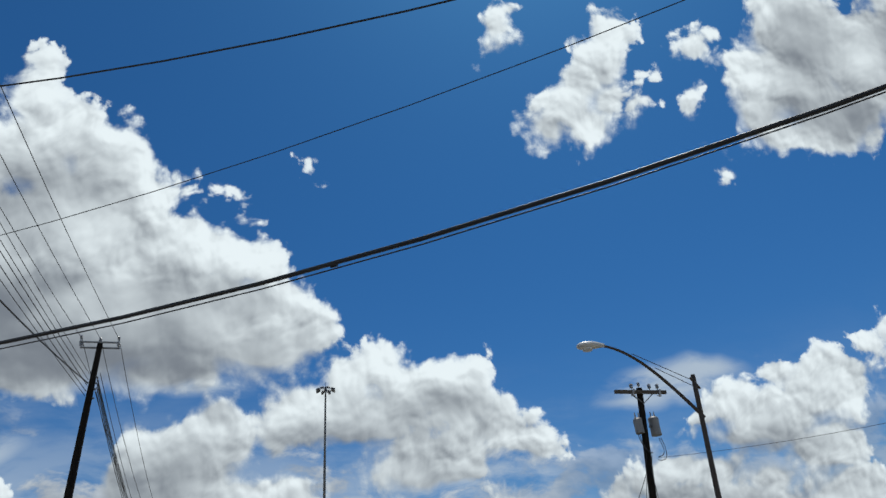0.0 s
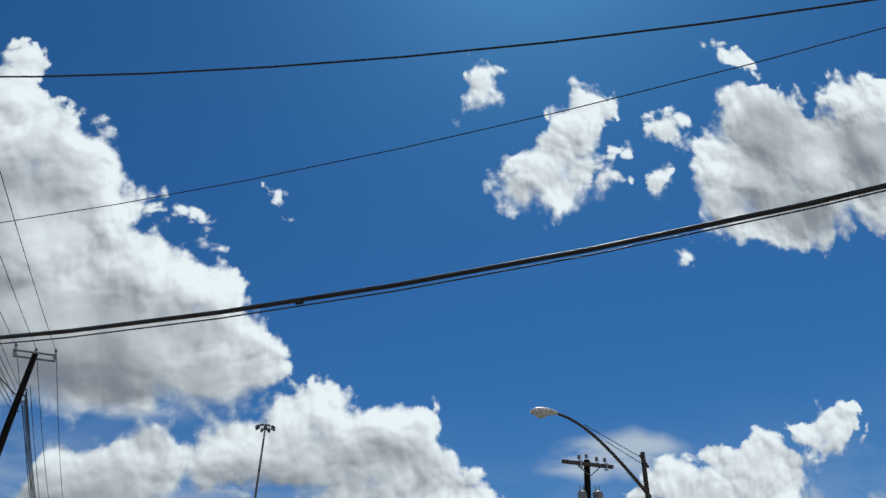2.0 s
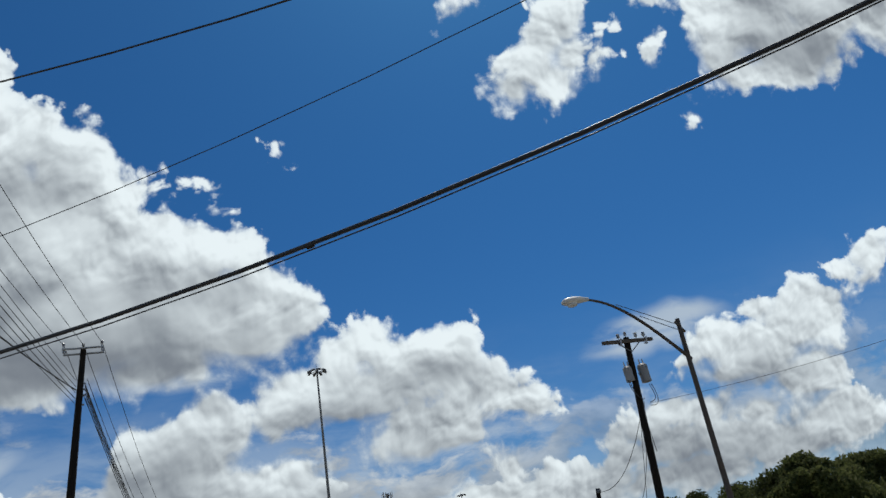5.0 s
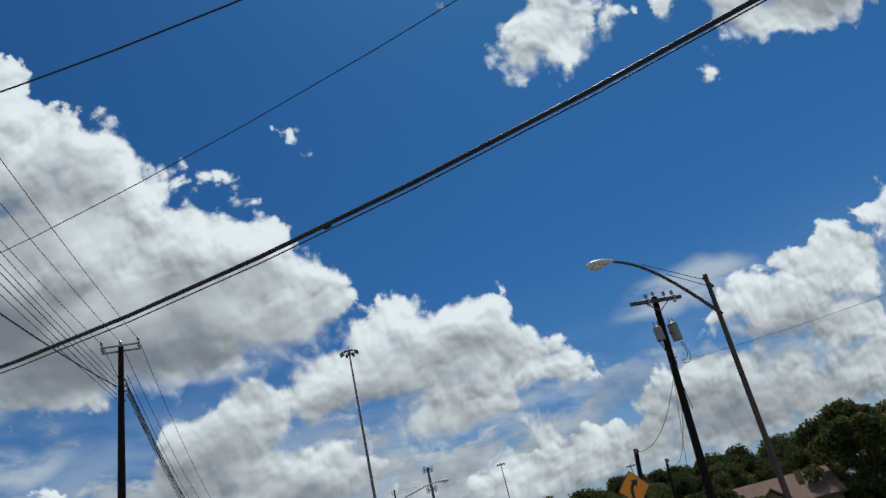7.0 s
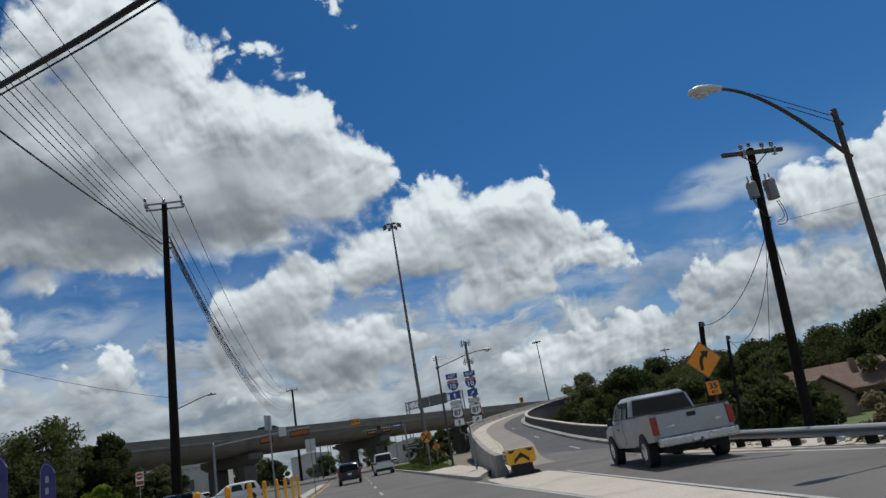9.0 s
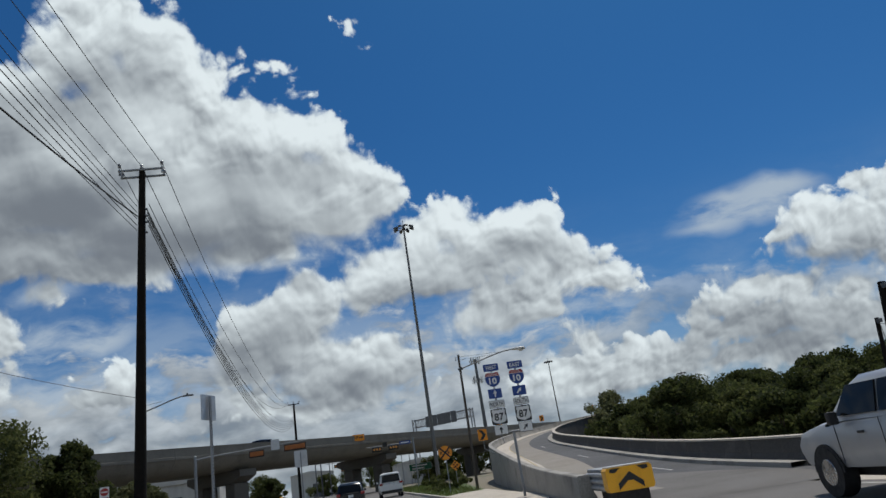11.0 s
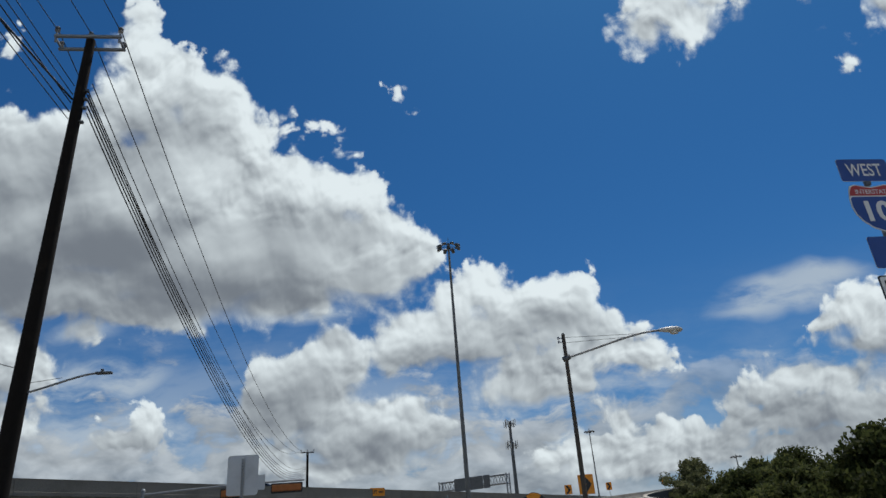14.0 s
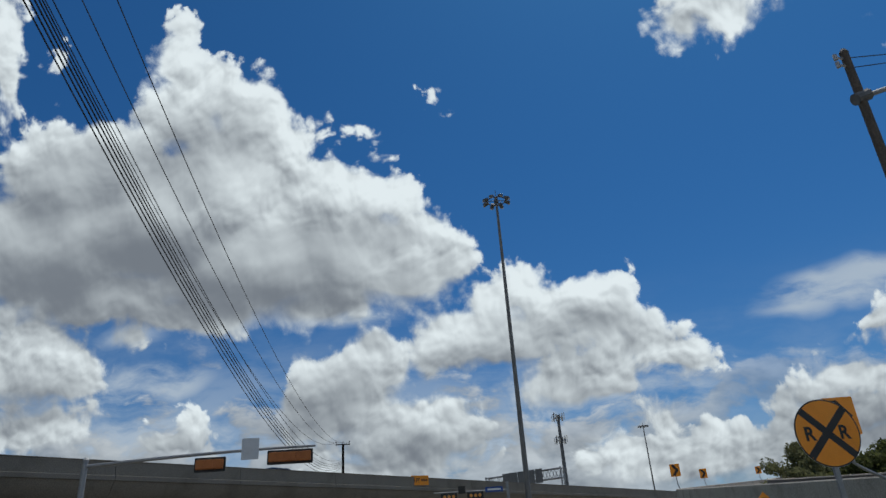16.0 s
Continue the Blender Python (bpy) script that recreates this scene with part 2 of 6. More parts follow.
thick = W.ramp(heaps(THICK, bent, 0.07), -0.080, 0.050)
deep = W.ramp(heaps(DEEP, bent, 0.07), -0.07, 0.06)
rim = W.ramp(field, 0.060, 0.006)
swell = W.noise(bent, 7.5, 2.0, 0.40, "2D")
swell_lit = W.noise(W.vec("ADD", bent, (0.020, 0.040, 0.0)), 7.5, 2.0, 0.40, "2D")
billow = W.math("MULTIPLY_ADD", W.math("SUBTRACT", puff_lit, puff), 0.40, W.math("MULTIPLY", W.math("SUBTRACT", small_lit, small), W.math("MULTIPLY_ADD", low_sky, 0.12, 0.24)))
crisp = W.math("MULTIPLY_ADD", W.ramp(field, 0.085, 0.02), 0.50, 0.50)
billow = W.math("MULTIPLY_ADD", W.math("SUBTRACT", torn, torn_lit), W.math("MULTIPLY_ADD", low_sky, 0.15, 0.20), billow)
relief = W.math("MULTIPLY", W.math("MULTIPLY", billow, crisp), W.math("MULTIPLY_ADD", thick, -0.65, 1.0))
relief = W.math("MULTIPLY_ADD", W.math("SUBTRACT", swell, swell_lit), W.math("MULTIPLY_ADD", low_sky, 0.05, 0.36), relief)
light = W.math("MULTIPLY_ADD", rim, 0.11, 0.632)
light = W.math("MULTIPLY_ADD", facing, 0.150, light)
light = W.math("MULTIPLY_ADD", thick, -0.300, light)
light = W.math("MULTIPLY_ADD", deep, -0.085, light)
light = W.math("ADD", light, relief)
light = W.math("MULTIPLY", light, W.ramp(height, 0.04, 0.34, 0.69, 1.0, False))
light = W.math("SMOOTH_MIN", W.math("SMOOTH_MAX", light, 0.20, 0.16), 0.88, 0.10)
cloud = W.mix(light, (-0.020, 0.010, 0.046, 1), (0.905, 1.0, 1.03, 1))

sky = W.node("ShaderNodeTexSky", sky_type="NISHITA")
sky.sun_disc, sky.sun_elevation, sky.sun_rotation = False, radians(SUN_EL), radians(SUN_AZ)
sky.air_density, sky.dust_density, sky.ozone_density = 1.0, 0.6, 3.0
blue = W.vec("MULTIPLY", sky.outputs[0], (0.0140, 0.0435, 0.0695))
blue = W.mix(W.ramp(height, 0.15, 0.85, 0.0, 1.0, False), W.vec("MULTIPLY", blue, (0.74, 0.90, 0.96)), W.vec("MULTIPLY", blue, (0.92, 0.94, 0.94)))
haze = W.math("POWER", 2.718, W.math("MULTIPLY", W.math("MAXIMUM", height, 0.0), -7.5))
clear = W.mix(W.math("MULTIPLY", haze, 0.62), blue, (0.27, 0.39, 0.52, 1))
clear = W.mix(veil, clear, (0.41, 0.50, 0.60, 1))
# banks of grey cloud far off, low over the horizon
low_place = W.vec("MULTIPLY", bent, (1.0, 2.0, 1.0))
bank = W.noise(low_place, 8.0, 7.0, 0.58, "2D")
bank_lit = W.noise(W.vec("ADD", low_place, (0.012, 0.040, 0.0)), 8.0, 3.0, 0.5, "2D")
bank_cover = W.ramp(W.math("ADD", bank, W.ramp(height, 0.30, 0.05, -0.17, 0.20)), 0.46, 0.60)
bank_cover = W.math("MULTIPLY", bank_cover, W.math("MULTIPLY", W.ramp(height, 0.32, 0.20), W.math("MULTIPLY_ADD", leftward, 0.70, 0.12)))
bank_light = W.math("MAXIMUM", W.math("MINIMUM", W.math("MULTIPLY_ADD", W.math("SUBTRACT", bank, bank_lit), 0.9, 0.40), 0.60), 0.24)
clear = W.mix(bank_cover, clear, W.mix(bank_light, (0.0, 0.015, 0.042, 1), (0.93, 1.0, 1.03, 1)))
final = W.mix(cover, clear, cloud)
back = W.node("ShaderNodeBackground")
W.put(back.inputs["Color"], final)
back.inputs["Strength"].default_value = 1.0
out = W.node("ShaderNodeOutputWorld")
wt.links.new(back.outputs[0], out.inputs["Surface"])

# ---- materials ----


def material(name, base, rough=0.7, metal=0.0, vary=0.25, scale=6.0, fine=60.0, bump=0.15, stain=None, spread=0.0, coat=0.0, sheen=0.5):
    """A surface with broad stains and fine grain, in metres. stain: the colour of the broad patches. spread: how far single pieces differ."""
    m = bpy.data.materials.new(name)
    m.use_nodes = True
    t = Tree(m.node_tree)
    b = m.node_tree.nodes["Principled BSDF"]
    where = t.node("ShaderNodeTexCoord").outputs["Object"]
    broad = t.noise(where, scale, 5.0, 0.6)
    grain = t.noise(where, fine, 3.0, 0.6)
    dark = tuple(c * (1 - vary) for c in base)
    pale = tuple(min(1.0, c * (1 + vary)) for c in base)
    col = t.mix(t.ramp(grain, 0.3, 0.7), (*dark, 1), (*pale, 1))
    other = stain or tuple(c * (1 - 1.4 * vary) for c in base)
    col = t.mix(t.ramp(broad, 0.48, 0.75, 0.0, 0.75), col, (*[max(c, 0.0) for c in other], 1))
    if spread:
        rnd = t.node("ShaderNodeObjectInfo").outputs["Random"]
        hsv = t.node("ShaderNodeHueSaturation")
        t.put(hsv.inputs["Value"], t.ramp(rnd, 0, 1, 1 - spread, 1 + spread, False))
        t.put(hsv.inputs["Color"], col)
        col = hsv.outputs[0]
    t.put(b.inputs["Base Color"], col)
    t.put(b.inputs["Roughness"], t.ramp(broad, 0.3, 0.7, max(rough - 0.1, 0.03), min(rough + 0.1, 1.0)))
    b.inputs["Metallic"].default_value = metal
    b.inputs["Coat Weight"].default_value = coat
    b.inputs["Specular IOR Level"].default_value = sheen
    if bump:
        bp = t.node("ShaderNodeBump")
        bp.inputs["Strength"].default_value, bp.inputs["Distance"].default_value = bump, 0.02
        t.put(bp.inputs["Height"], grain)
        t.put(b.inputs["Normal"], bp.outputs[0])
    return m


ASPHALT = material("asphalt", (0.118, 0.110, 0.099), 0.85, 0, 0.25, 0.35, 40, 0.3, (0.090, 0.084, 0.076))
TAN_ASPHALT = material("sun-bleached tan asphalt", (0.24, 0.215, 0.18), 0.9, 0, 0.18, 0.5, 35, 0.3, (0.19, 0.165, 0.135))
RAMP_ASPHALT = material("dark asphalt", (0.062, 0.062, 0.064), 0.85, 0, 0.22, 0.4, 40, 0.3, (0.08, 0.079, 0.075))
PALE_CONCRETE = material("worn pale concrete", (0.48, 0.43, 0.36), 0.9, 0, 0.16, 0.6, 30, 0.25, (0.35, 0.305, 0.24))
BRIDGE_CONCRETE = material("weathered bridge concrete", (0.20, 0.183, 0.155), 0.9, 0, 0.18, 0.35, 14, 0.2, (0.125, 0.112, 0.092))
STAINED_CONCRETE = material("stained barrier concrete", (0.30, 0.285, 0.255), 0.9, 0, 0.2, 0.8, 25, 0.3, (0.12, 0.112, 0.10))
# soot plus the shade on the face turned from the sun, both in the colour
SHADED_SOOTY_CONCRETE = material("sooty barrier concrete with shade in its colour", (0.060, 0.055, 0.050), 0.9, 0, 0.3, 0.7, 25, 0.3, (0.13, 0.12, 0.105))
KERB = material("kerb concrete", (0.42, 0.39, 0.34), 0.9, 0, 0.2, 1.2, 40, 0.3, (0.26, 0.23, 0.19))
SOIL = material("dry ground", (0.19, 0.165, 0.12), 0.95, 0, 0.3, 0.12, 6, 0.4, (0.09, 0.12, 0.045))
GRASS = material("grass", (0.075, 0.115, 0.03), 0.9, 0, 0.4, 0.8, 14, 0.2, (0.13, 0.125, 0.05))
POLE_WOOD = material("dark weathered pole wood", (0.011, 0.009, 0.0075), 0.9, 0, 0.35, 1.2, 35, 0.5, (0.026, 0.021, 0.017), sheen=0.15)
GREY_WOOD = material("grey weathered wood", (0.075, 0.062, 0.05), 0.85, 0, 0.3, 1.5, 35, 0.5, (0.07, 0.058, 0.047))
STEEL = material("galvanised steel", (0.27, 0.28, 0.29), 0.58, 0.6, 0.15, 2.0, 60, 0.05, (0.24, 0.25, 0.26))
MAST_STEEL = material("dull mast steel", (0.16, 0.16, 0.155), 0.6, 0.3, 0.2, 1.0, 40, 0.05, (0.12, 0.12, 0.115))
# bridge concrete darkened to carry the shade beneath the overpass
SHADED_GIRDER = material("girder concrete with shade in its colour", (0.12, 0.11, 0.095), 0.9, 0, 0.2, 0.25, 18, 0.2, (0.08, 0.073, 0.062))
DARK_STEEL = material("dull dark steel", (0.11, 0.115, 0.12), 0.55, 0.4, 0.2, 2.0, 50, 0.08)
RUSTY = material("rusty painted steel", (0.055, 0.044, 0.037), 0.7, 0.2, 0.35, 2.5, 40, 0.2, (0.085, 0.06, 0.045))
ALUMINIUM = material("bare sheet aluminium", (0.50, 0.51, 0.52), 0.42, 0.6, 0.08, 3.0, 80, 0.03, (0.42, 0.43, 0.44))
LAMP_SHELL = material("grey lamp housing", (0.55, 0.55, 0.53), 0.5, 0.1, 0.12, 4.0, 60, 0.05, (0.40, 0.39, 0.36))
PORCELAIN = material("grey glazed porcelain", (0.30, 0.31, 0.33), 0.2, 0.0, 0.1, 8, 60, 0.0)
TANK = material("grey transformer paint", (0.20, 0.205, 0.21), 0.5, 0.1, 0.12, 4, 60, 0.05, (0.24, 0.24, 0.235))
CABLE = material("black cable jacket", (0.012, 0.012, 0.013), 0.5, 0, 0.2, 3, 60, 0.0)
BARE_WIRE = material("weathered wire", (0.06, 0.062, 0.065), 0.5, 0.5, 0.2, 3, 60, 0.0)
SIGN_BLUE = material("blue sign sheeting", (0.012, 0.055, 0.26), 0.4, 0, 0.1, 5, 200, 0.0, (0.012, 0.045, 0.21))
SIGN_WHITE = material("white sign sheeting", (0.74, 0.74, 0.72), 0.4, 0, 0.05, 5, 200, 0.0, (0.66, 0.66, 0.63))
SIGN_BLACK = material("black sign ink", (0.014, 0.014, 0.015), 0.5, 0, 0.1, 5, 200, 0.0)
SIGN_RED = material("red sign sheeting", (0.42, 0.035, 0.03), 0.4, 0, 0.1, 5, 200, 0.0)
SIGN_YELLOW = material("amber sign sheeting", (0.82, 0.28, 0.008), 0.4, 0, 0.07, 5, 200, 0.0, (0.72, 0.23, 0.008))
SIGN_GREEN = material("green sign sheeting", (0.01, 0.13, 0.06), 0.4, 0, 0.1, 5, 200, 0.0)
POST_YELLOW = material("yellow plastic", (0.80, 0.40, 0.015), 0.5, 0, 0.1, 3, 60, 0.02, (0.62, 0.30, 0.02))
PAINT_YELLOW = material("worn yellow road paint", (0.55, 0.36, 0.07), 0.8, 0, 0.25, 2.5, 40, 0.2, (0.25, 0.20, 0.13))
FAINT_YELLOW = material("rubbed yellow road paint", (0.42, 0.33, 0.19), 0.85, 0, 0.2, 1.2, 40, 0.2, (0.38, 0.345, 0.28))
PAINT_WHITE = material("worn white road paint", (0.40, 0.39, 0.36), 0.8, 0, 0.3, 1.6, 40, 0.2, (0.20, 0.185, 0.165))
RUBBER = material("black rubber", (0.016, 0.016, 0.017), 0.8, 0, 0.2, 10, 80, 0.1)
SILVER_PAINT = material("silver car paint", (0.36, 0.375, 0.39), 0.38, 0.3, 0.05, 1.5, 300, 0.0, (0.30, 0.31, 0.32), coat=0.2)
BLACK_PAINT = material("black car paint", (0.010, 0.010, 0.012), 0.2, 0.0, 0.1, 1.5, 300, 0.0, coat=0.7)
WHITE_PAINT = material("white car paint", (0.72, 0.72, 0.70), 0.3, 0.0, 0.04, 1.5, 300, 0.0, (0.64, 0.64, 0.61), coat=0.4)
DARK_GLASS = material("tinted glass", (0.006, 0.007, 0.008), 0.12, 0.0, 0.1, 3, 50, 0.0, sheen=0.2)
TAIL_LAMP = material("red lamp plastic", (0.30, 0.012, 0.012), 0.2, 0.0, 0.1, 20, 200, 0.0, coat=0.5)
CHROME = material("dull chrome", (0.55, 0.56, 0.57), 0.25, 0.9, 0.08, 6, 80, 0.0)
AMBER_LENS = material("amber lens", (0.75, 0.30, 0.05), 0.25, 0, 0.1, 20, 200, 0.0)
BACKPLATE = material("yellow signal housing", (0.36, 0.115, 0.022), 0.55, 0, 0.15, 4, 80, 0.03, (0.25, 0.08, 0.02))
SIGNAL_BLACK = material("black signal plate", (0.018, 0.018, 0.018), 0.6, 0, 0.15, 4, 80, 0.03)
ROOF = material("brown roof shingles", (0.16, 0.10, 0.075), 0.9, 0, 0.25, 1.5, 9, 0.4, (0.17, 0.11, 0.085))
STUCCO = material("tan house wall", (0.24, 0.175, 0.125), 0.9, 0, 0.1, 1.0, 30, 0.2, (0.28, 0.21, 0.16))
SHEET_WALL = material("pale corrugated wall", (0.50, 0.50, 0.48), 0.7, 0.1, 0.08, 0.3, 10, 0.05, (0.40, 0.39, 0.36))
FLAG_CLOTH = material("purple flag cloth", (0.075, 0.055, 0.20), 0.85, 0, 0.12, 3, 80, 0.1, (0.05, 0.04, 0.15))
FLAG_PRINT = material("grey flag print", (0.36, 0.36, 0.40), 0.85, 0, 0.1, 6, 80, 0.0)
BARK = material("bark", (0.075, 0.058, 0.042), 0.95, 0, 0.35, 3, 25, 0.6, (0.045, 0.036, 0.028))


def leaf_material(name, a, b):
    m = bpy.data.materials.new(name)
    m.use_nodes = True
    t = Tree(m.node_tree)
    bs = m.node_tree.nodes["Principled BSDF"]
    geo = t.node("ShaderNodeNewGeometry")
    where = t.node("ShaderNodeTexCoord").outputs["Object"]
    col = t.mix(geo.outputs["Random Per Island"], (*a, 1), (*b, 1))
    col = t.mix(t.ramp(t.noise(where, 0.5, 3, 0.6), 0.4, 0.7, 0, 0.6), col, (*[c * 0.6 for c in a], 1))
    t.put(bs.inputs["Base Color"], col)
    bs.inputs["Roughness"].default_value = 0.8
    bs.inputs["Specular IOR Level"].default_value = 0.2
    tr = t.node("ShaderNodeBsdfTranslucent")
    t.put(tr.inputs["Color"], col)
    mx = t.node("ShaderNodeMixShader")
    mx.inputs[0].default_value = 0.5
    m.node_tree.links.new(bs.outputs[0], mx.inputs[1])
    m.node_tree.links.new(tr.outputs[0], mx.inputs[2])
    m.node_tree.links.new(mx.outputs[0], m.node_tree.nodes["Material Output"].inputs["Surface"])
    return m


LEAF_DARK = leaf_material("dark oak leaves", (0.034, 0.046, 0.015), (0.096, 0.112, 0.036))
LEAF_MID = leaf_material("green leaves", (0.056, 0.073, 0.024), (0.149, 0.161, 0.057))
LEAF_PALE = leaf_material("pale dusty leaves", (0.087, 0.098, 0.043), (0.196, 0.203, 0.101))
LEAF_DRY = leaf_material("dry tan weeds", (0.16, 0.13, 0.07), (0.30, 0.25, 0.14))
LEAF_LIME = leaf_material("bright young leaves", (0.14, 0.20, 0.022), (0.26, 0.32, 0.045))
BLADES = leaf_material("grass blades", (0.085, 0.13, 0.03), (0.19, 0.20, 0.075))

# ---- builders ----


def box(bm, x, y, z, sx, sy, sz, bevel=0.0, turn=None):
    """A box whose middle is x, y, z. turn: a matrix applied about that middle."""
    m = Matrix.Translation((x, y, z)) @ (turn or Matrix()) @ Matrix.Diagonal((sx, sy, sz, 1))
    made = bmesh.ops.create_cube(bm, size=1, matrix=m)["verts"]
    if bevel:
        edges = list({e for v in made for e in v.link_edges})
        bmesh.ops.bevel(bm, geom=edges, offset=bevel, segments=2, affect="EDGES", profile=0.6)


def rod(bm, a, b, ra, rb=None, n=10):
    """A tapered round bar from a to b."""
    a, b = Vector(a), Vector(b)
    d = b - a
    m = Matrix.Translation((a + b) / 2) @ d.to_track_quat("Z", "Y").to_matrix().to_4x4()
    bmesh.ops.create_cone(bm, cap_ends=True, segments=n, radius1=ra, radius2=ra if rb is None else rb, depth=d.length, matrix=m)


def tube(bm, pts, radii, n=8):
    """A round bar along points. radii: one for each point, or one number."""
    pts = [Vector(p) for p in pts]
    rings = []
    for i, p in enumerate(pts):
        d = (pts[min(i + 1, len(pts) - 1)] - pts[max(i - 1, 0)]).normalized()
        q = d.to_track_quat("Z", "Y")
        r = radii[i] if isinstance(radii, (list, tuple)) else radii
        rings.append([bm.verts.new(p + q @ Vector((r * math.cos(2 * math.pi * k / n), r * math.sin(2 * math.pi * k / n), 0))) for k in range(n)])
    for u, v in zip(rings, rings[1:]):
        for k in range(n):
            bm.faces.new((u[k], u[(k + 1) % n], v[(k + 1) % n], v[k]))
    bm.faces.new(list(reversed(rings[0])))
    bm.faces.new(rings[-1])


def slab(bm, outline, y0, y1):
    """A plate from an outline in x and z, between two depths in y."""
    f = [bm.verts.new((x, y0, z)) for x, z in outline]
    g = [bm.verts.new((x, y1, z)) for x, z in outline]
    bm.faces.new(f)
    bm.faces.new(list(reversed(g)))
    for i in range(len(f)):
        j = (i + 1) % len(f)
        bm.faces.new((f[j], f[i], g[i], g[j]))


def side_slab(bm, outline, x0, x1):
    """A plate from an outline in y and z, between two places in x."""
    f = [bm.verts.new((x0, y, z)) for y, z in outline]
    g = [bm.verts.new((x1, y, z)) for y, z in outline]
    bm.faces.new(f)
    bm.faces.new(list(reversed(g)))
    for i in range(len(f)):
        j = (i + 1) % len(f)
        bm.faces.new((f[j], f[i], g[i], g[j]))


def rounded(w, h, r, cx=0.0, cz=0.0, n=4):
    out = []
    for k, (sx, sz) in enumerate(((1, 1), (-1, 1), (-1, -1), (1, -1))):
        for i in range(n + 1):
            a = math.pi / 2 * (k + i / n)
            out.append((cx + sx * (w / 2 - r) + r * math.cos(a), cz + sz * (h / 2 - r) + r * math.sin(a)))
    return out


def bend(pts, n=10):
    """Points on a smooth curve through three or four control points."""
    pts = [Vector(p) for p in pts]
    out = []
    for i in range(n + 1):
        level = list(pts)
        while len(level) > 1:
            level = [a.lerp(b, i / n) for a, b in zip(level, level[1:])]
        out.append(level[0])
    return out


def finish(bm, name, mat, smooth=False):
    bmesh.ops.recalc_face_normals(bm, faces=bm.faces)
    me = bpy.data.meshes.new(name)
    bm.to_mesh(me)
    bm.free()
    me.materials.append(mat)
    if smooth:
        for p in me.polygons:
            p.use_smooth = True
        me.set_sharp_from_angle(angle=radians(38))
    return me


def part(name, bm, mat, parent=None, label="", smooth=False):
    ob = new(name, finish(bm, name, mat, smooth))
    ob.parent = parent
    if label:
        ob["label"] = label
    return ob


def thing(name, x, y, z, label, category, group="", turn=0.0, kind=""):
    ob = new(name)
    ob.empty_display_size = 0.2
    ob.matrix_world = pose(x, y, z, 0, 0, turn)
    return tagged(ob, label, category, group, kind)


def single(name, bm, mat, label, category, group="", kind="", smooth=False):
    return tagged(part(name, bm, mat, None, "", smooth), label, category, group, kind)


def letters(text, height, width, mat, parent, x, z, y, bold=0.012):
    """Raised lettering on a sign's face that looks towards -y; x and z are its middle."""
    cu = bpy.data.curves.new("legend", "FONT")
    cu.body, cu.size, cu.align_x, cu.align_y, cu.extrude, cu.offset, cu.resolution_u = text, 1.0, "CENTER", "CENTER", 0.0, bold, 3
    tmp = bpy.data.objects.new("legend", cu)
    scene.collection.objects.link(tmp)
    bpy.context.view_layer.update()
    me = bpy.data.meshes.new_from_object(tmp.evaluated_get(bpy.context.evaluated_depsgraph_get()))
    bpy.data.objects.remove(tmp)
    bpy.data.curves.remove(cu)
    co = np.empty(len(me.vertices) * 3)
    me.vertices.foreach_get("co", co)
    co = co.reshape(-1, 3)
    lo, hi = co.min(0), co.max(0)
    mid, size = (lo + hi) / 2, np.maximum(hi - lo, 1e-6)
    res = np.zeros_like(co)
    res[:, 0] = (co[:, 0] - mid[0]) / size[0] * width + x
    res[:, 2] = (co[:, 1] - mid[1]) / size[1] * height + z
    res[:, 1] = y
    me.vertices.foreach_set("co", res.ravel())
    me.materials.clear()
    me.materials.append(mat)
    me.update()
    ob = new("legend", me)
    ob.parent = parent
    return ob


def arrow_outline(cx, cz, size, angle):
    """A thick straight arrow about a middle; angle 0 points up, positive leans right."""
    pts = [(-0.10, -0.5), (0.10, -0.5), (0.10, 0.02), (0.30, 0.02), (0.0, 0.5), (-0.30, 0.02), (-0.10, 0.02)]
    a = radians(angle)
    return [(cx + size * (x * math.cos(a) + z * math.sin(a)), cz + size * (-x * math.sin(a) + z * math.cos(a))) for x, z in pts]


def plate(parent, w, h, x, z, y, face, border=None, radius=0.04, rim=0.012, name="plate"):
    """One sheet-metal sign plate with its coloured face and, if given, a border line inside its edge."""
    bm = bmesh.new()
    slab(bm, rounded(w, h, radius, x, z), y, y + 0.004)
    p = part(name, bm, ALUMINIUM, parent)
    if border:
        bm = bmesh.new()
        slab(bm, rounded(w - 0.004, h - 0.004, radius, x, z), y - 0.002, y - 0.0005)
        part("border", bm, border, p)
        bm = bmesh.new()
        slab(bm, rounded(w - 2 * rim - 0.01, h - 2 * rim - 0.01, radius * 0.8, x, z), y - 0.004, y - 0.0025)
    else:
        bm = bmesh.new()
        slab(bm, rounded(w - 0.004, h - 0.004, radius, x, z), y - 0.004, y - 0.0005)
    part("face", bm, face, p)
    return p


def hanging(a, b, sag, n=18):
    a, b = Vector(a), Vector(b)
    return [a.lerp(b, i / n) - Vector((0, 0, 4 * sag * (i / n) * (1 - i / n))) for i in range(n + 1)]


def wire(a, b, sag, r, label, mat=None, group="overhead wires", n=18):
    bm = bmesh.new()
    tube(bm, hanging(a, b, sag, n), r, 6)
    return single("overhead_wire", bm, mat or CABLE, label, "wire", group, smooth=True)


# ---- the ramp's line ----
RAMP_X, RAMP_Y, RAMP_TURN, RAMP_STRAIGHT, RAMP_RADIUS = 5.42, 27.0, 8.36, 41.5, 116.8
RAMP_GRADE, RAMP_RISE, RAMP_WIDE, WALL_TOP = 0.062, 9.76, 5.8, 0.69


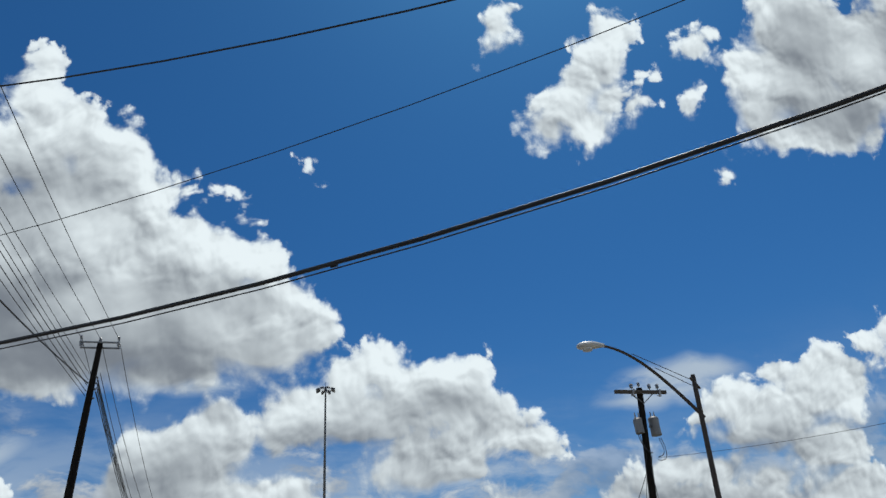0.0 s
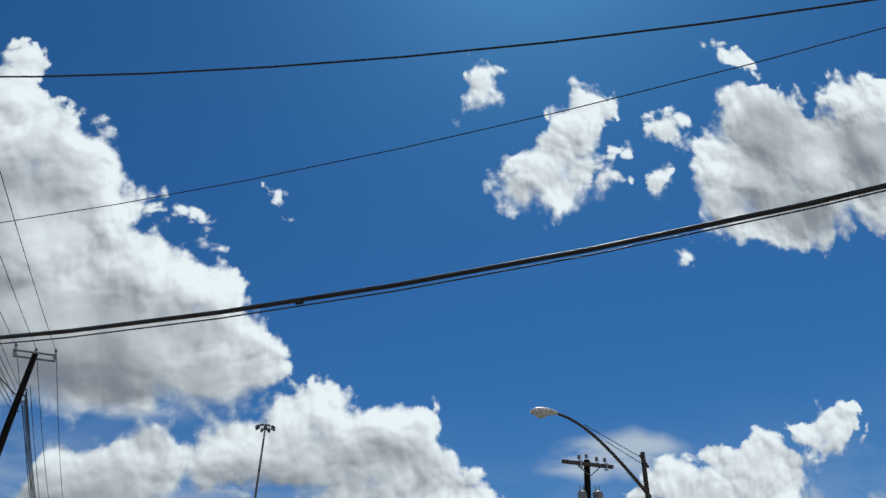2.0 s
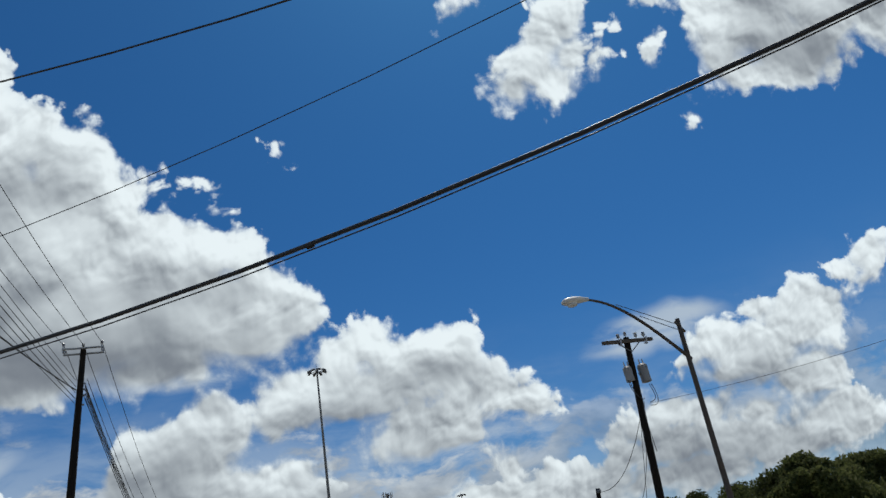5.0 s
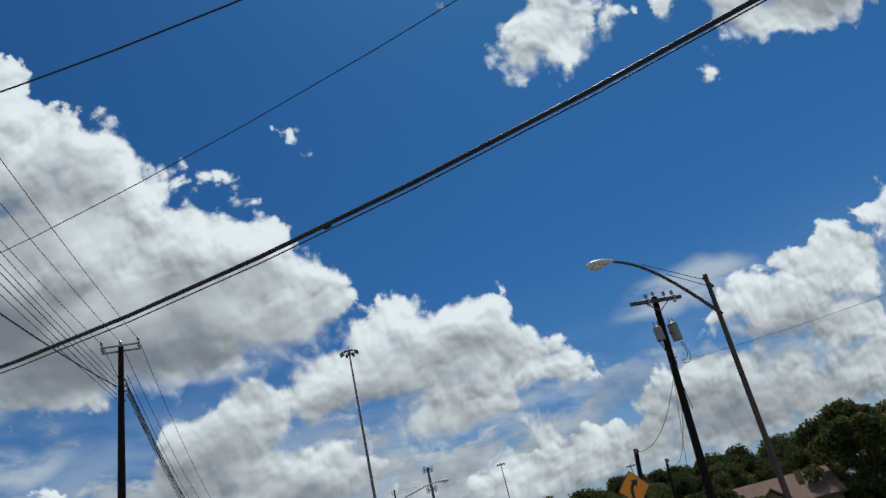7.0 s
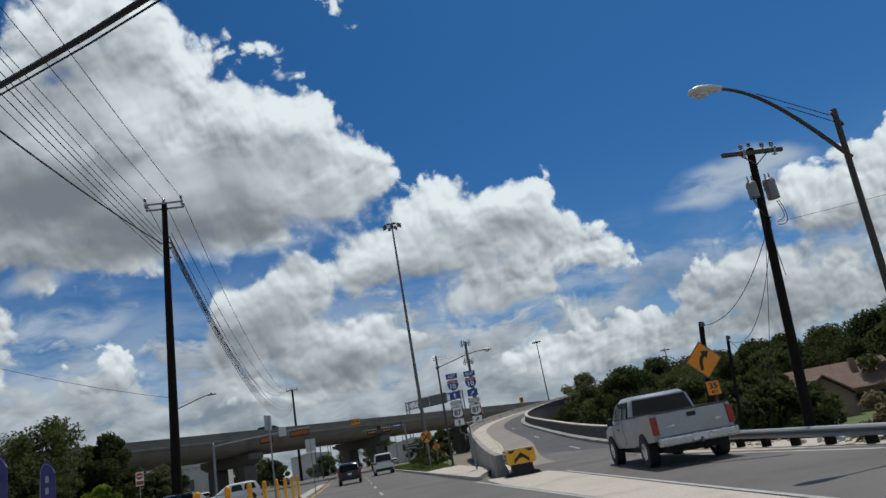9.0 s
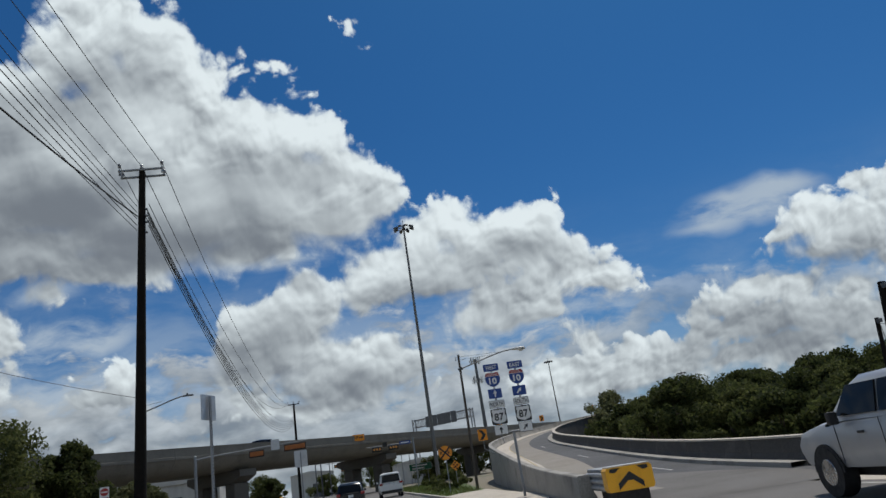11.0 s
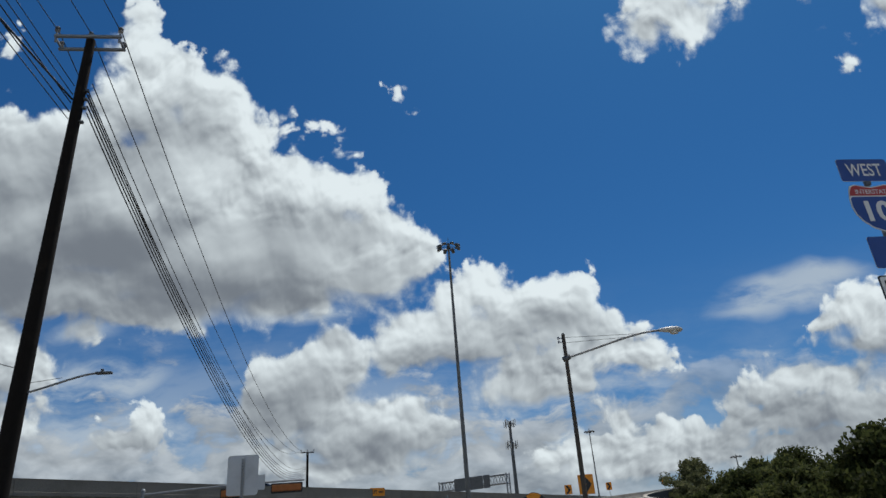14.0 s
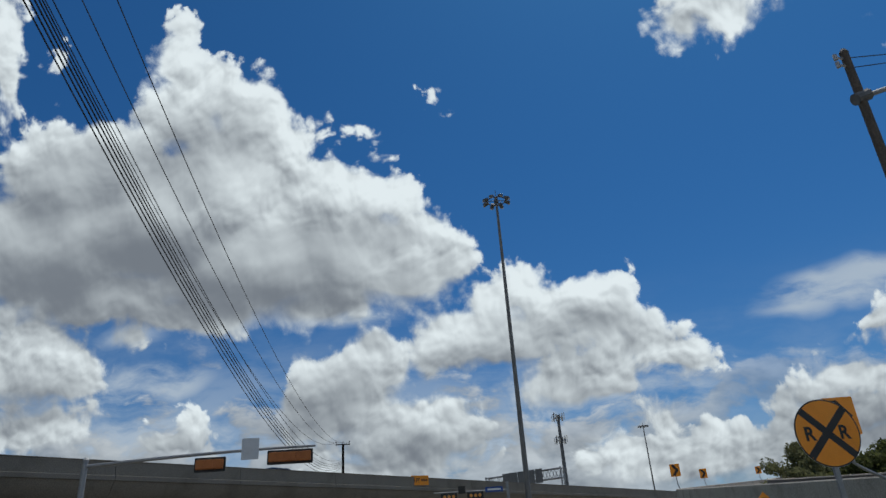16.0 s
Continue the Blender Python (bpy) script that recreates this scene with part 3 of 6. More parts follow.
def ramp_line(s):
    """The inner face of the ramp's left barrier, s metres along: place, heading, and the height of its top."""
    a = radians(RAMP_TURN)
    if s <= RAMP_STRAIGHT:
        x, y, h = RAMP_X + s * math.sin(a), RAMP_Y + s * math.cos(a), a
    else:
        h = a + (s - RAMP_STRAIGHT) / RAMP_RADIUS
        x = RAMP_X + RAMP_STRAIGHT * math.sin(a) + RAMP_RADIUS * (math.cos(a) - math.cos(h))
        y = RAMP_Y + RAMP_STRAIGHT * math.cos(a) + RAMP_RADIUS * (math.sin(h) - math.sin(a))
    z = WALL_TOP + RAMP_GRADE * math.log1p(math.exp((s - RAMP_RISE) / 6)) * 6
    return x, y, h, min(z, 9.2)


def beside(s, off):
    x, y, h, z = ramp_line(s)
    return x + off * math.cos(h), y - off * math.sin(h), h, z


def smooth_step(a, b, v):
    t = min(max((v - a) / (b - a), 0.0), 1.0)
    return t * t * (3 - 2 * t)


def ground_height(x, y):
    """The land falls away beside the road on the right."""
    return -2.2 * smooth_step(11.5, 26.0, x - 0.12 * max(y - 30, 0)) - 0.12 - 6.0 * smooth_step(300, 900, math.hypot(x, y))


# ---- ground, roads and kerbs ----
def grid_sheet(name, xs, ys, height, mat, label, category):
    verts = [(x, y, height(x, y)) for y in ys for x in xs]
    w = len(xs)
    faces = [(j * w + i, j * w + i + 1, (j + 1) * w + i + 1, (j + 1) * w + i) for j in range(len(ys) - 1) for i in range(w - 1)]
    me = bpy.data.meshes.new(name)
    me.from_pydata(verts, [], faces)
    me.materials.append(mat)
    for p in me.polygons:
        p.use_smooth = True
    return tagged(new(name, me), label, category, kind="structure")


far = [-4000, -1500, -600, -300, -150]
grid_sheet("ground", far + list(np.linspace(-80, 120, 81)) + [160, 300, 700, 1600, 4000], far + list(np.linspace(-60, 180, 61)) + [220, 300, 450, 700, 1500, 4000],
           ground_height, SOIL, "dry ground with patches of grass", "ground")


def flat_piece(name, outline, z, depth, mat, label, category):
    bm = bmesh.new()
    top = [bm.verts.new((x, y, z)) for x, y in outline]
    low = [bm.verts.new((x, y, z - depth)) for x, y in outline]
    bm.faces.new(top)
    for i in range(len(top)):
        j = (i + 1) % len(top)
        bm.faces.new((top[i], low[i], low[j], top[j]))
    return single(name, bm, mat, label, category, kind="structure")


flat_piece("road", [(-2.9, -60), (9.6, -60), (9.6, 27), (5.3, 27), (4.5, 31), (4.4, 60), (4.4, 420), (-2.9, 420)], 0.0, 0.3, ASPHALT, "grey worn asphalt road with patches", "road")
flat_piece("road_oncoming", [(-13.0, -60), (-3.7, -60), (-3.7, 420), (-13.0, 420)], -0.01, 0.3, ASPHALT, "grey asphalt carriageway beyond the median", "road")
flat_piece("cross_street", [(-90, 20), (-13.02, 87), (-13.02, 101), (-90, 34)], -0.02, 0.25, ASPHALT, "grey asphalt cross street", "road")
flat_piece("median", [(-3.68, -20), (-2.92, -20), (-2.92, 74), (-3.68, 74)], 0.13, 0.4, KERB, "pale concrete median kerb", "kerb")
flat_piece("pavement", [(4.62, 29.5), (6.5, 36), (7.3, 52), (5.9, 52), (4.62, 50)], 0.10, 0.4, PALE_CONCRETE, "pale worn concrete pavement beside the ramp wall", "pavement")
flat_piece("kerb", [(4.42, 29), (4.60, 28.6), (4.60, 110), (4.42, 110)], 0.14, 0.4, KERB, "worn concrete kerb along the grass", "kerb")
flat_piece("gore", [(4.36, 4), (4.75, 4), (5.55, 13.6), (6.55, 25), (6.6, 26.6), (4.7, 28.2), (4.36, 24)], 0.012, 0.05, PALE_CONCRETE, "pale concrete strip before the crash cushion", "pavement")
flat_piece("shoulder", [(9.62, -40), (11.3, -40), (11.3, 26), (9.62, 26)], 0.004, 0.3, PALE_CONCRETE, "pale dusty shoulder with gravel and litter", "pavement")
flat_piece("verge", [(4.62, 50.1), (7.3, 52.1), (8.3, 62), (10.5, 82), (11.5, 112), (4.62, 112)], 0.06, 0.3, GRASS, "strip of rough green grass", "grass")
flat_piece("lawn", [(24, 30), (60, 30), (60, 66), (30, 66)], -1.85, 0.9, GRASS, "green lawn before the house", "grass")

# painted lines
for k in range(9):
    y = 5.0 + 9.0 * k
    if y > 24:
        x0 = 0.95
    else:
        x0 = 0.9
    flat_piece("lane_mark", [(x0, y), (x0 + 0.11, y), (x0 + 0.11, y + 3), (x0, y + 3)], 0.004, 0.02, PAINT_WHITE, "worn white lane mark", "road mark")
flat_piece("edge_line", [(-2.75, -20), (-2.63, -20), (-2.63, 76), (-2.75, 76)], 0.004, 0.02, PAINT_YELLOW, "worn yellow edge line along the median", "road mark")
flat_piece("edge_line", [(9.2, -20), (9.32, -20), (9.32, 25), (9.2, 25)], 0.004, 0.02, PAINT_WHITE, "worn white edge line along the guardrail", "road mark")

flat_piece("edge_line", [(4.24, -10), (4.35, -10), (4.35, 28.4), (4.24, 28.4)], 0.006, 0.02, PAINT_WHITE, "worn white line along the gore", "road mark")
flat_piece("edge_line", [(4.80, 4), (4.91, 4), (5.71, 13.6), (6.68, 24.6), (6.58, 24.6), (5.60, 13.6)], 0.016, 0.02, PAINT_WHITE, "worn white line along the ramp side of the gore", "road mark")

# ---- the ramp ----
steps = [i * 3.0 for i in range(64)]


def ramp_strip(name, lo, hi, lift, mat, label, s0=0.0, s1=1000.0):
    bm = bmesh.new()
    prev = None
    for s in [v for v in steps if s0 <= v <= s1]:
        row = []
        for off, dz in ((lo(s), 0), (hi(s), 0)):
            x, y, h, z = beside(s, off)
            row.append(bm.verts.new((x, y, (z - WALL_TOP) * (s > 0) + lift)))
        for v in list(row)[::-1]:
            row.append(bm.verts.new((v.co.x, v.co.y, v.co.z - 0.35)))
        if prev:
            for i in range(4):
                bm.faces.new((prev[i], prev[(i + 1) % 4], row[(i + 1) % 4], row[i]))
        prev = row
    return single(name, bm, mat, label, "road", kind="structure")


ramp_strip("ramp", lambda s: 0.0, lambda s: RAMP_WIDE, 0.0, RAMP_ASPHALT, "dark asphalt exit ramp climbing in a right-hand bend")
ramp_strip("ramp_apron", lambda s: 0.01, lambda s: RAMP_WIDE - 0.5 - 3.2 * smooth_step(3, 13, s), 0.004, ASPHALT, "worn grey asphalt at the foot of the ramp", 0.0, 15.0)
ramp_strip("ramp_shoulder", lambda s: 0.02, lambda s: 0.3 + 1.1 * smooth_step(4, 26, s), 0.012, PALE_CONCRETE, "pale dusty shoulder of the ramp", 3.0)
ramp_strip("ramp_lane", lambda s: 0.03, lambda s: 2.0 + 1.4 * smooth_step(4, 26, s) - 1.2 * smooth_step(70, 120, s), 0.008, TAN_ASPHALT, "sun-bleached tan lane of the ramp", 3.0)
ramp_strip("ramp_line", lambda s: 0.9 + 0.5 * smooth_step(10, 45, s), lambda s: 1.0 + 0.5 * smooth_step(10, 45, s), 0.017, FAINT_YELLOW, "worn yellow line on the ramp", 3.0)
for start in (9.0, 24.0, 42.0):
    ramp_strip("ramp_dash", lambda s: RAMP_WIDE - 1.75, lambda s: RAMP_WIDE - 1.66, 0.011, PAINT_WHITE, "worn white dash on the ramp", start, start + 3.0)
ramp_strip("ramp_kerb", lambda s: RAMP_WIDE - 0.45, lambda s: RAMP_WIDE - 0.01, 0.13, STAINED_CONCRETE, "stained chipped kerb at the foot of the barrier", 3.0)


def barrier(name, off, outer, thick, mat, label, s0, s1, base):
    """A concrete barrier in cast lengths with open joints, on a wall that goes down to the ground."""
    root = thing(name, *beside(s0, off)[:2], 0, label, "barrier")
    inv = root.matrix_world.inverted()
    s = s0
    while s < s1:
        e = min(s + 6.0, s1)
        bm = bmesh.new()
        prev = None
        for i in range(5):
            q = s + 0.012 + (e - s - 0.024) * i / 4
            x, y, h, z = beside(q, off)
            cx, cy = math.cos(h), -math.sin(h)
            low = z - WALL_TOP - 0.4 if not base else min(ground_height(x, y) - 0.3, z - 1.2)
            prof = [(0.0, low), (0.0, z - WALL_TOP + 0.08), (0.09 * outer, z - WALL_TOP + 0.30), (0.13 * outer, z - 0.02), (0.15 * outer, z),
                    (outer * (thick - 0.02), z), (outer * thick, z - 0.03), (outer * thick, low)]
            row = [bm.verts.new(inv @ Vector((x + o * cx, y + o * cy, zz))) for o, zz in prof]
            if prev:
                for k in range(len(row)):
                    bm.faces.new((prev[k], prev[(k + 1) % len(row)], row[(k + 1) % len(row)], row[k]))
            else:
                bm.faces.new(row)
            prev = row
        bm.faces.new(list(reversed(prev)))
        part("barrier_segment", bm, mat, root)
        s = e
    return root


barrier("ramp_barrier", 0.0, -1, 0.42, STAINED_CONCRETE, "weathered concrete barrier wall along the outside of the ramp", 1.5, 189, True)
# inner barrier: its shaded road side is put into the dark base colour
barrier("ramp_barrier", RAMP_WIDE, 1, 0.40, SHADED_SOOTY_CONCRETE, "sooty dark concrete barrier along the inside of the ramp", 0.5, 189, True)
# strip on the barrier's top; sunlight there is put into its pale colour
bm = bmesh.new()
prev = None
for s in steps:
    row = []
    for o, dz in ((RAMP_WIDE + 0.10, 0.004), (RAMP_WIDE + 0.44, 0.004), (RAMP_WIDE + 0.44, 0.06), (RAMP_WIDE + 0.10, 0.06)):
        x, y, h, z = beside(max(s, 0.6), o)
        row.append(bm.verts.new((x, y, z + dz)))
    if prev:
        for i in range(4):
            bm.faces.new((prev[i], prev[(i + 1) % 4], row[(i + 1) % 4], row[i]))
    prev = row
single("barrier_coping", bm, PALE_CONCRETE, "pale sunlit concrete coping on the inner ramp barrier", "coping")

# ---- the overpass ----
BRIDGE_Y, BRIDGE_SKEW, BRIDGE_TOP = 118.0, 1.08, 8.65
skew_len = math.hypot(1, BRIDGE_SKEW)


def on_bridge(x, back=0.0):
    """A point on the overpass's near edge at x, or that many metres behind it."""
    return x - back * BRIDGE_SKEW / skew_len, BRIDGE_Y + BRIDGE_SKEW * x + back / skew_len


bridge = thing("overpass", 0, BRIDGE_Y, 0, "long weathered grey concrete highway overpass", "bridge", turn=math.degrees(math.atan(BRIDGE_SKEW)))
L0, L1 = -150.0, 170.0
bm = bmesh.new()
# deck, caps and piers get the darker concrete, under-bridge shade in its colour
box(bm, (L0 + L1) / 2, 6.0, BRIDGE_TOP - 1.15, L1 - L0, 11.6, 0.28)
part("deck", bm, SHADED_GIRDER, bridge)
for back in (0.0, 11.7):
    x = L0
    while x < L1:
        bm = bmesh.new()
        side_slab(bm, [(back - 0.14, BRIDGE_TOP - 1.32), (back - 0.14, BRIDGE_TOP - 1.02), (back - 0.02, BRIDGE_TOP - 0.98), (back, BRIDGE_TOP - 0.06), (back - 0.05, BRIDGE_TOP - 0.05), (back - 0.05, BRIDGE_TOP), (back + 0.27, BRIDGE_TOP), (back + 0.27, BRIDGE_TOP - 0.05), (back + 0.24, BRIDGE_TOP - 0.06), (back + 0.30, BRIDGE_TOP - 1.32)], x + 0.015, x + 9.985)
        part("parapet", bm, BRIDGE_CONCRETE, bridge)
        x += 10.0
haunch = [(0.02, 1.33), (0.10, 1.55), (0.28, 1.85), (0.60, 2.25), (1.05, 2.65), (1.65, 2.95), (2.4, 3.1)]
x = L0
while x < L1:
    bm = bmesh.new()
    side_slab(bm, [(y, BRIDGE_TOP - d) for y, d in haunch] + [(11.7 - y, BRIDGE_TOP - d) for y, d in reversed(haunch)], x + 0.01, x + 39.99)
    part("box_girder", bm, BRIDGE_CONCRETE, bridge, "stained smooth concrete box girder", smooth=True)
    x += 40.0
for x in (-110.0, -68.0, -19.5, 9.0, 45.0, 85.0, 125.0):
    bm = bmesh.new()
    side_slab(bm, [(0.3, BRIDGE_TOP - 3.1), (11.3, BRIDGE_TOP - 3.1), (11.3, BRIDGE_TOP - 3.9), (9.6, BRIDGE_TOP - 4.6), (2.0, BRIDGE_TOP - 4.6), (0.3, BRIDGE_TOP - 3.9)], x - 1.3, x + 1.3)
    cap = part("pier_cap", bm, SHADED_GIRDER, bridge)
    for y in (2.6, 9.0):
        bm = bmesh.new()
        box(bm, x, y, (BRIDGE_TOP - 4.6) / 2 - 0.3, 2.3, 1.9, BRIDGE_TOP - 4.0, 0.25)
        part("pier", bm, SHADED_GIRDER, bridge)

# ---- poles, lamps and wires ----


def insulator(parent, x, y, z, s=1.0, name="insulator"):
    bm = bmesh.new()
    rod(bm, (x, y, z), (x, y, z + 0.10 * s), 0.018 * s, n=6)
    for k in range(3):
        rod(bm, (x, y, z + (0.10 + 0.055 * k) * s), (x, y, z + (0.145 + 0.055 * k) * s), 0.075 * s, 0.045 * s, 9)
    return part(name, bm, PORCELAIN, parent, smooth=True)


def leaning(parent, x0, y0, x1, y1, h, r0, r1, mat, name="shaft", base=-0.6):
    bm = bmesh.new()
    n = 8
    pts = [(x0 + (x1 - x0) * i / n, y0 + (y1 - y0) * i / n, base + (h - base) * i / n) for i in range(n + 1)]
    tube(bm, pts, [r0 + (r1 - r0) * i / n for i in range(n + 1)], 14)
    return part(name, bm, mat, parent, smooth=True)


def cobra_head(parent, x, y, z, way, s=1.0, lens_mat=None):
    """A drop-shaped street-lamp housing whose neck is at x, y, z; way: a unit vector along it."""
    way = Vector(way)
    q = way.to_track_quat("X", "Z").to_matrix().to_4x4()
    m = Matrix.Translation((x, y, z)) @ q
    rings = [(0.0, 0.05, 0.05, 0.0), (0.10, 0.075, 0.06, 0.0), (0.25, 0.13, 0.085, 0.0), (0.45, 0.17, 0.10, -0.01), (0.62, 0.16, 0.09, -0.02), (0.72, 0.10, 0.06, -0.03), (0.76, 0.03, 0.02, -0.035)]
    bm = bmesh.new()
    prev = None
    for a, w, h, dz in rings:
        row = [bm.verts.new(m @ Vector((a * s, w * s * math.cos(2 * math.pi * k / 14), (dz + h * math.sin(2 * math.pi * k / 14)) * s))) for k in range(14)]
        if prev:
            for k in range(14):
                bm.faces.new((prev[k], prev[(k + 1) % 14], row[(k + 1) % 14], row[k]))
        else:
            bm.faces.new(row)
        prev = row
    bm.faces.new(prev)
    head = part("lamp_head", bm, LAMP_SHELL, parent, "pale grey weathered lamp housing", smooth=True)
    bm = bmesh.new()
    prev = None
    for a, w, h in ((0.36, 0.11, 0.0), (0.36, 0.11, 0.05), (0.40, 0.10, 0.085), (0.48, 0.07, 0.10)):
        row = [bm.verts.new(m @ Vector(((0.48 + (w * 1.25) * math.cos(2 * math.pi * k / 14)) * s, w * 1.05 * math.sin(2 * math.pi * k / 14) * s, (-0.06 - h) * s))) for k in range(14)]
        if prev:
            for k in range(14):
                bm.faces.new((prev[k], prev[(k + 1) % 14], row[(k + 1) % 14], row[k]))
        prev = row
    bm.faces.new(prev)
    part("lens", bm, LAMP_SHELL, head, smooth=True)
    return head


# the tall pole beside the oncoming carriageway
PX, PY, PZ = -13.2, 58.8, 25.5
tall = thing("utility_pole", PX, PY, 0, "very tall dark wooden utility pole with double grey crossarm and lamp", "utility pole", "utility poles")
leaning(tall, -0.25, 0, 0.04, 0, PZ - 0.05, 0.40, 0.22, POLE_WOOD)
for dy, dz in ((-0.30, -0.05), (0.30, -0.33)):
    bm = bmesh.new()
    box(bm, 0.03, dy, dz + PZ, 3.15, 0.14, 0.13, 0.02)
    part("crossarm", bm, STEEL, tall, "grey steel crossarm")
for x in (-1.45, 1.5):
    bm = bmesh.new()
    box(bm, x, 0, PZ - 0.2, 0.08, 0.7, 0.1, 0.01)
    rod(bm, (x, -0.3, PZ - 0.4), (x, -0.3, PZ + 0.15), 0.05, n=8)
    part("arm_bracket", bm, STEEL, tall)
for x, y, z in ((-1.45, -0.3, PZ + 0.1), (1.5, -0.3, PZ + 0.1), (0.0, 0, PZ + 0.05), (1.5, 0.3, PZ - 0.3), (-1.45, 0.3, PZ - 0.3)):
    insulator(tall, x, y, z, 1.7)
for z in (22.4, 21.9, 21.4, 20.6):
    bm = bmesh.new()
    box(bm, 0.28, 0.0, z, 0.22, 0.16, 0.12, 0.02)
    part("cable_clamp", bm, DARK_STEEL, tall)
bm = bmesh.new()
tube(bm, bend([(0.0, 0, 7.95), (1.2, 0.1, 8.3), (2.0, 0.2, 8.7), (2.5, 0.3, 8.72)], 8), 0.045, 8)
lamp_arm = part("lamp_arm", bm, STEEL, tall, smooth=True)
bm = bmesh.new()
tube(bm, [(0.0, 0, 8.35), (1.3, 0.12, 8.55)], 0.012, 6)
part("stay", bm, STEEL, lamp_arm)
bm = bmesh.new()
box(bm, 2.78, 0.3, 8.72, 0.62, 0.24, 0.09, 0.03)
head = part("lamp_head", bm, DARK_STEEL, tall, "flat grey LED lamp head")
bm = bmesh.new()
rod(bm, (2.7, 0.3, 8.76), (2.7, 0.3, 8.88), 0.06, n=8)
part("photocell", bm, DARK_STEEL, head)

# the next pole of the line, beyond the overpass
fpole = thing("utility_pole", -14.9, 201.7, 0, "tall dark wooden utility pole beyond the overpass", "utility pole", "utility poles")
leaning(fpole, 0, 0, 0, 0, 25.2, 0.42, 0.26, POLE_WOOD)
bm = bmesh.new()
box(bm, 0, -0.3, 25.0, 3.2, 0.2, 0.22, 0.02)
part("crossarm", bm, POLE_WOOD, fpole)
for x in (-1.5, 0, 1.5):
    insulator(fpole, x, -0.3, 25.1, 2.4)

# the line's wires, on to the far pole and back over the left kerb
for x, dz, sag in ((-1.45, 0.35, 7.3), (0.0, 0.4, 6.9), (1.5, 0.35, 7.0)):
    wire((PX + x, PY, PZ + dz), (-14.9 + x, 201.7, 25.6), sag, 0.028, "thin bare power wire between tall poles", BARE_WIRE, n=28)
    wire((PX + x, PY, PZ + dz), (-13.6 + x, -32, 25.0), 1.6, 0.024, "thin bare power wire between tall poles", BARE_WIRE)
for k, (z0, z1, sag, r) in enumerate(((22.42, 21.65, 7.0, 0.032), (22.17, 21.4, 7.15, 0.036), (21.87, 21.15, 7.3, 0.040), (21.52, 20.9, 7.45, 0.040), (21.12, 20.6, 7.62, 0.036), (22.8, 22.2, 6.9, 0.028))):
    wire((PX + 0.33 + 0.03 * k, PY, z0), (-15.1 + 0.05 * k, 201.7, z1), sag, r, "black communication cable sagging between tall poles", n=28)
for k, (z0, z1, sag, r) in enumerate(((22.7, 22.6, 0.9, 0.022), (22.2, 22.0, 1.1, 0.024), (21.7, 21.4, 1.0, 0.028), (21.2, 20.8, 1.1, 0.028), (20.8, 20.0, 1.2, 0.022))):
    wire((PX - 0.33, PY, z0), (-13.6 - 0.05 * k, -32, z1), sag, r, "black communication cable between tall poles")
wire((PX - 0.3, PY, 21.9), (-13.8, -25, 16.0), 2.0, 0.05, "thick black cable dropping from the tall pole")
wire((PX - 0.2, PY, 8.9), (-40.0, 40.0, 21.0), 1.5, 0.016, "thin slack wire from the tall pole")

# cables slung low across the road
CROSS = (("thick black cable slung across the road", 6.39, -0.731, 4.717, -0.012, 0.0130, 0.025),
         ("thin black cable slung under a thick one", 6.41, -0.731, 4.655, -0.008, 0.0131, 0.008),
         ("thin black wire slung across the road", 6.62, -0.778, 6.645, -0.034, 0.0120, 0.006),
         ("black cable slung high across the road", 6.10, -0.611, 8.106, -0.151, 0.0130, 0.013))
for label, a, b, c, d, e, r in CROSS:
    bm = bmesh.new()
    tube(bm, [(x, a + b * x, c + d * x + e * x * x) for x in [-24 + 1.5 * i for i in range(33)]], r, 7)
    single("overhead_wire", bm, CABLE, label, "wire", "overhead wires", smooth=True)
bm = bmesh.new()
for x in [-20 + 0.9 * i for i in range(44)]:
    y, z = 6.405 - 0.731 * x, 4.717 - 0.012 * x + 0.013 * x * x
    if -9 < x < 12 and int(x * 10) % 3 == 0:
        rod(bm, (x - 0.03, y + 0.02, z), (x + 0.03, y - 0.02, z), 0.034, n=8)
single("cable_clips", bm, CABLE, "small black clips along the thick cable", "clip")

# the street lamp behind the guardrail
lamp = thing("street_lamp", 11.45, 14.78, 0, "street lamp with a long curved arm on a rusty pole", "street lamp", "street lamps")
leaning(lamp, -0.55, 0, 0, 0, 6.95, 0.082, 0.060, RUSTY, base=-0.5)
bm = bmesh.new()
tube(bm, bend([(0, 0, 5.78), (-0.95, -0.02, 6.85), (-1.7, -0.04, 7.6), (-2.62, -0.06, 7.70)], 14), [0.05 - 0.0012 * i for i in range(15)], 9)
arm = part("lamp_arm", bm, RUSTY, lamp, smooth=True)
bm = bmesh.new()
box(bm, 0, 0, 6.72, 0.44, 0.05, 0.06, 0.01, Matrix.Rotation(radians(38), 4, "Y") @ Matrix.Rotation(radians(20), 4, "Z"))
part("cross_brace", bm, RUSTY, lamp)
for a, b in (((-0.1, 0.05, 6.85), (-1.75, -0.04, 7.5)), ((-0.12, -0.08, 6.60), (-1.15, -0.03, 7.12))):
    bm = bmesh.new()
    tube(bm, [a, b], 0.010, 5)
    part("stay", bm, CABLE, arm)
cobra_head(lamp, -2.55, -0.06, 7.71, (-1, 0.0, -0.02), 1.05)

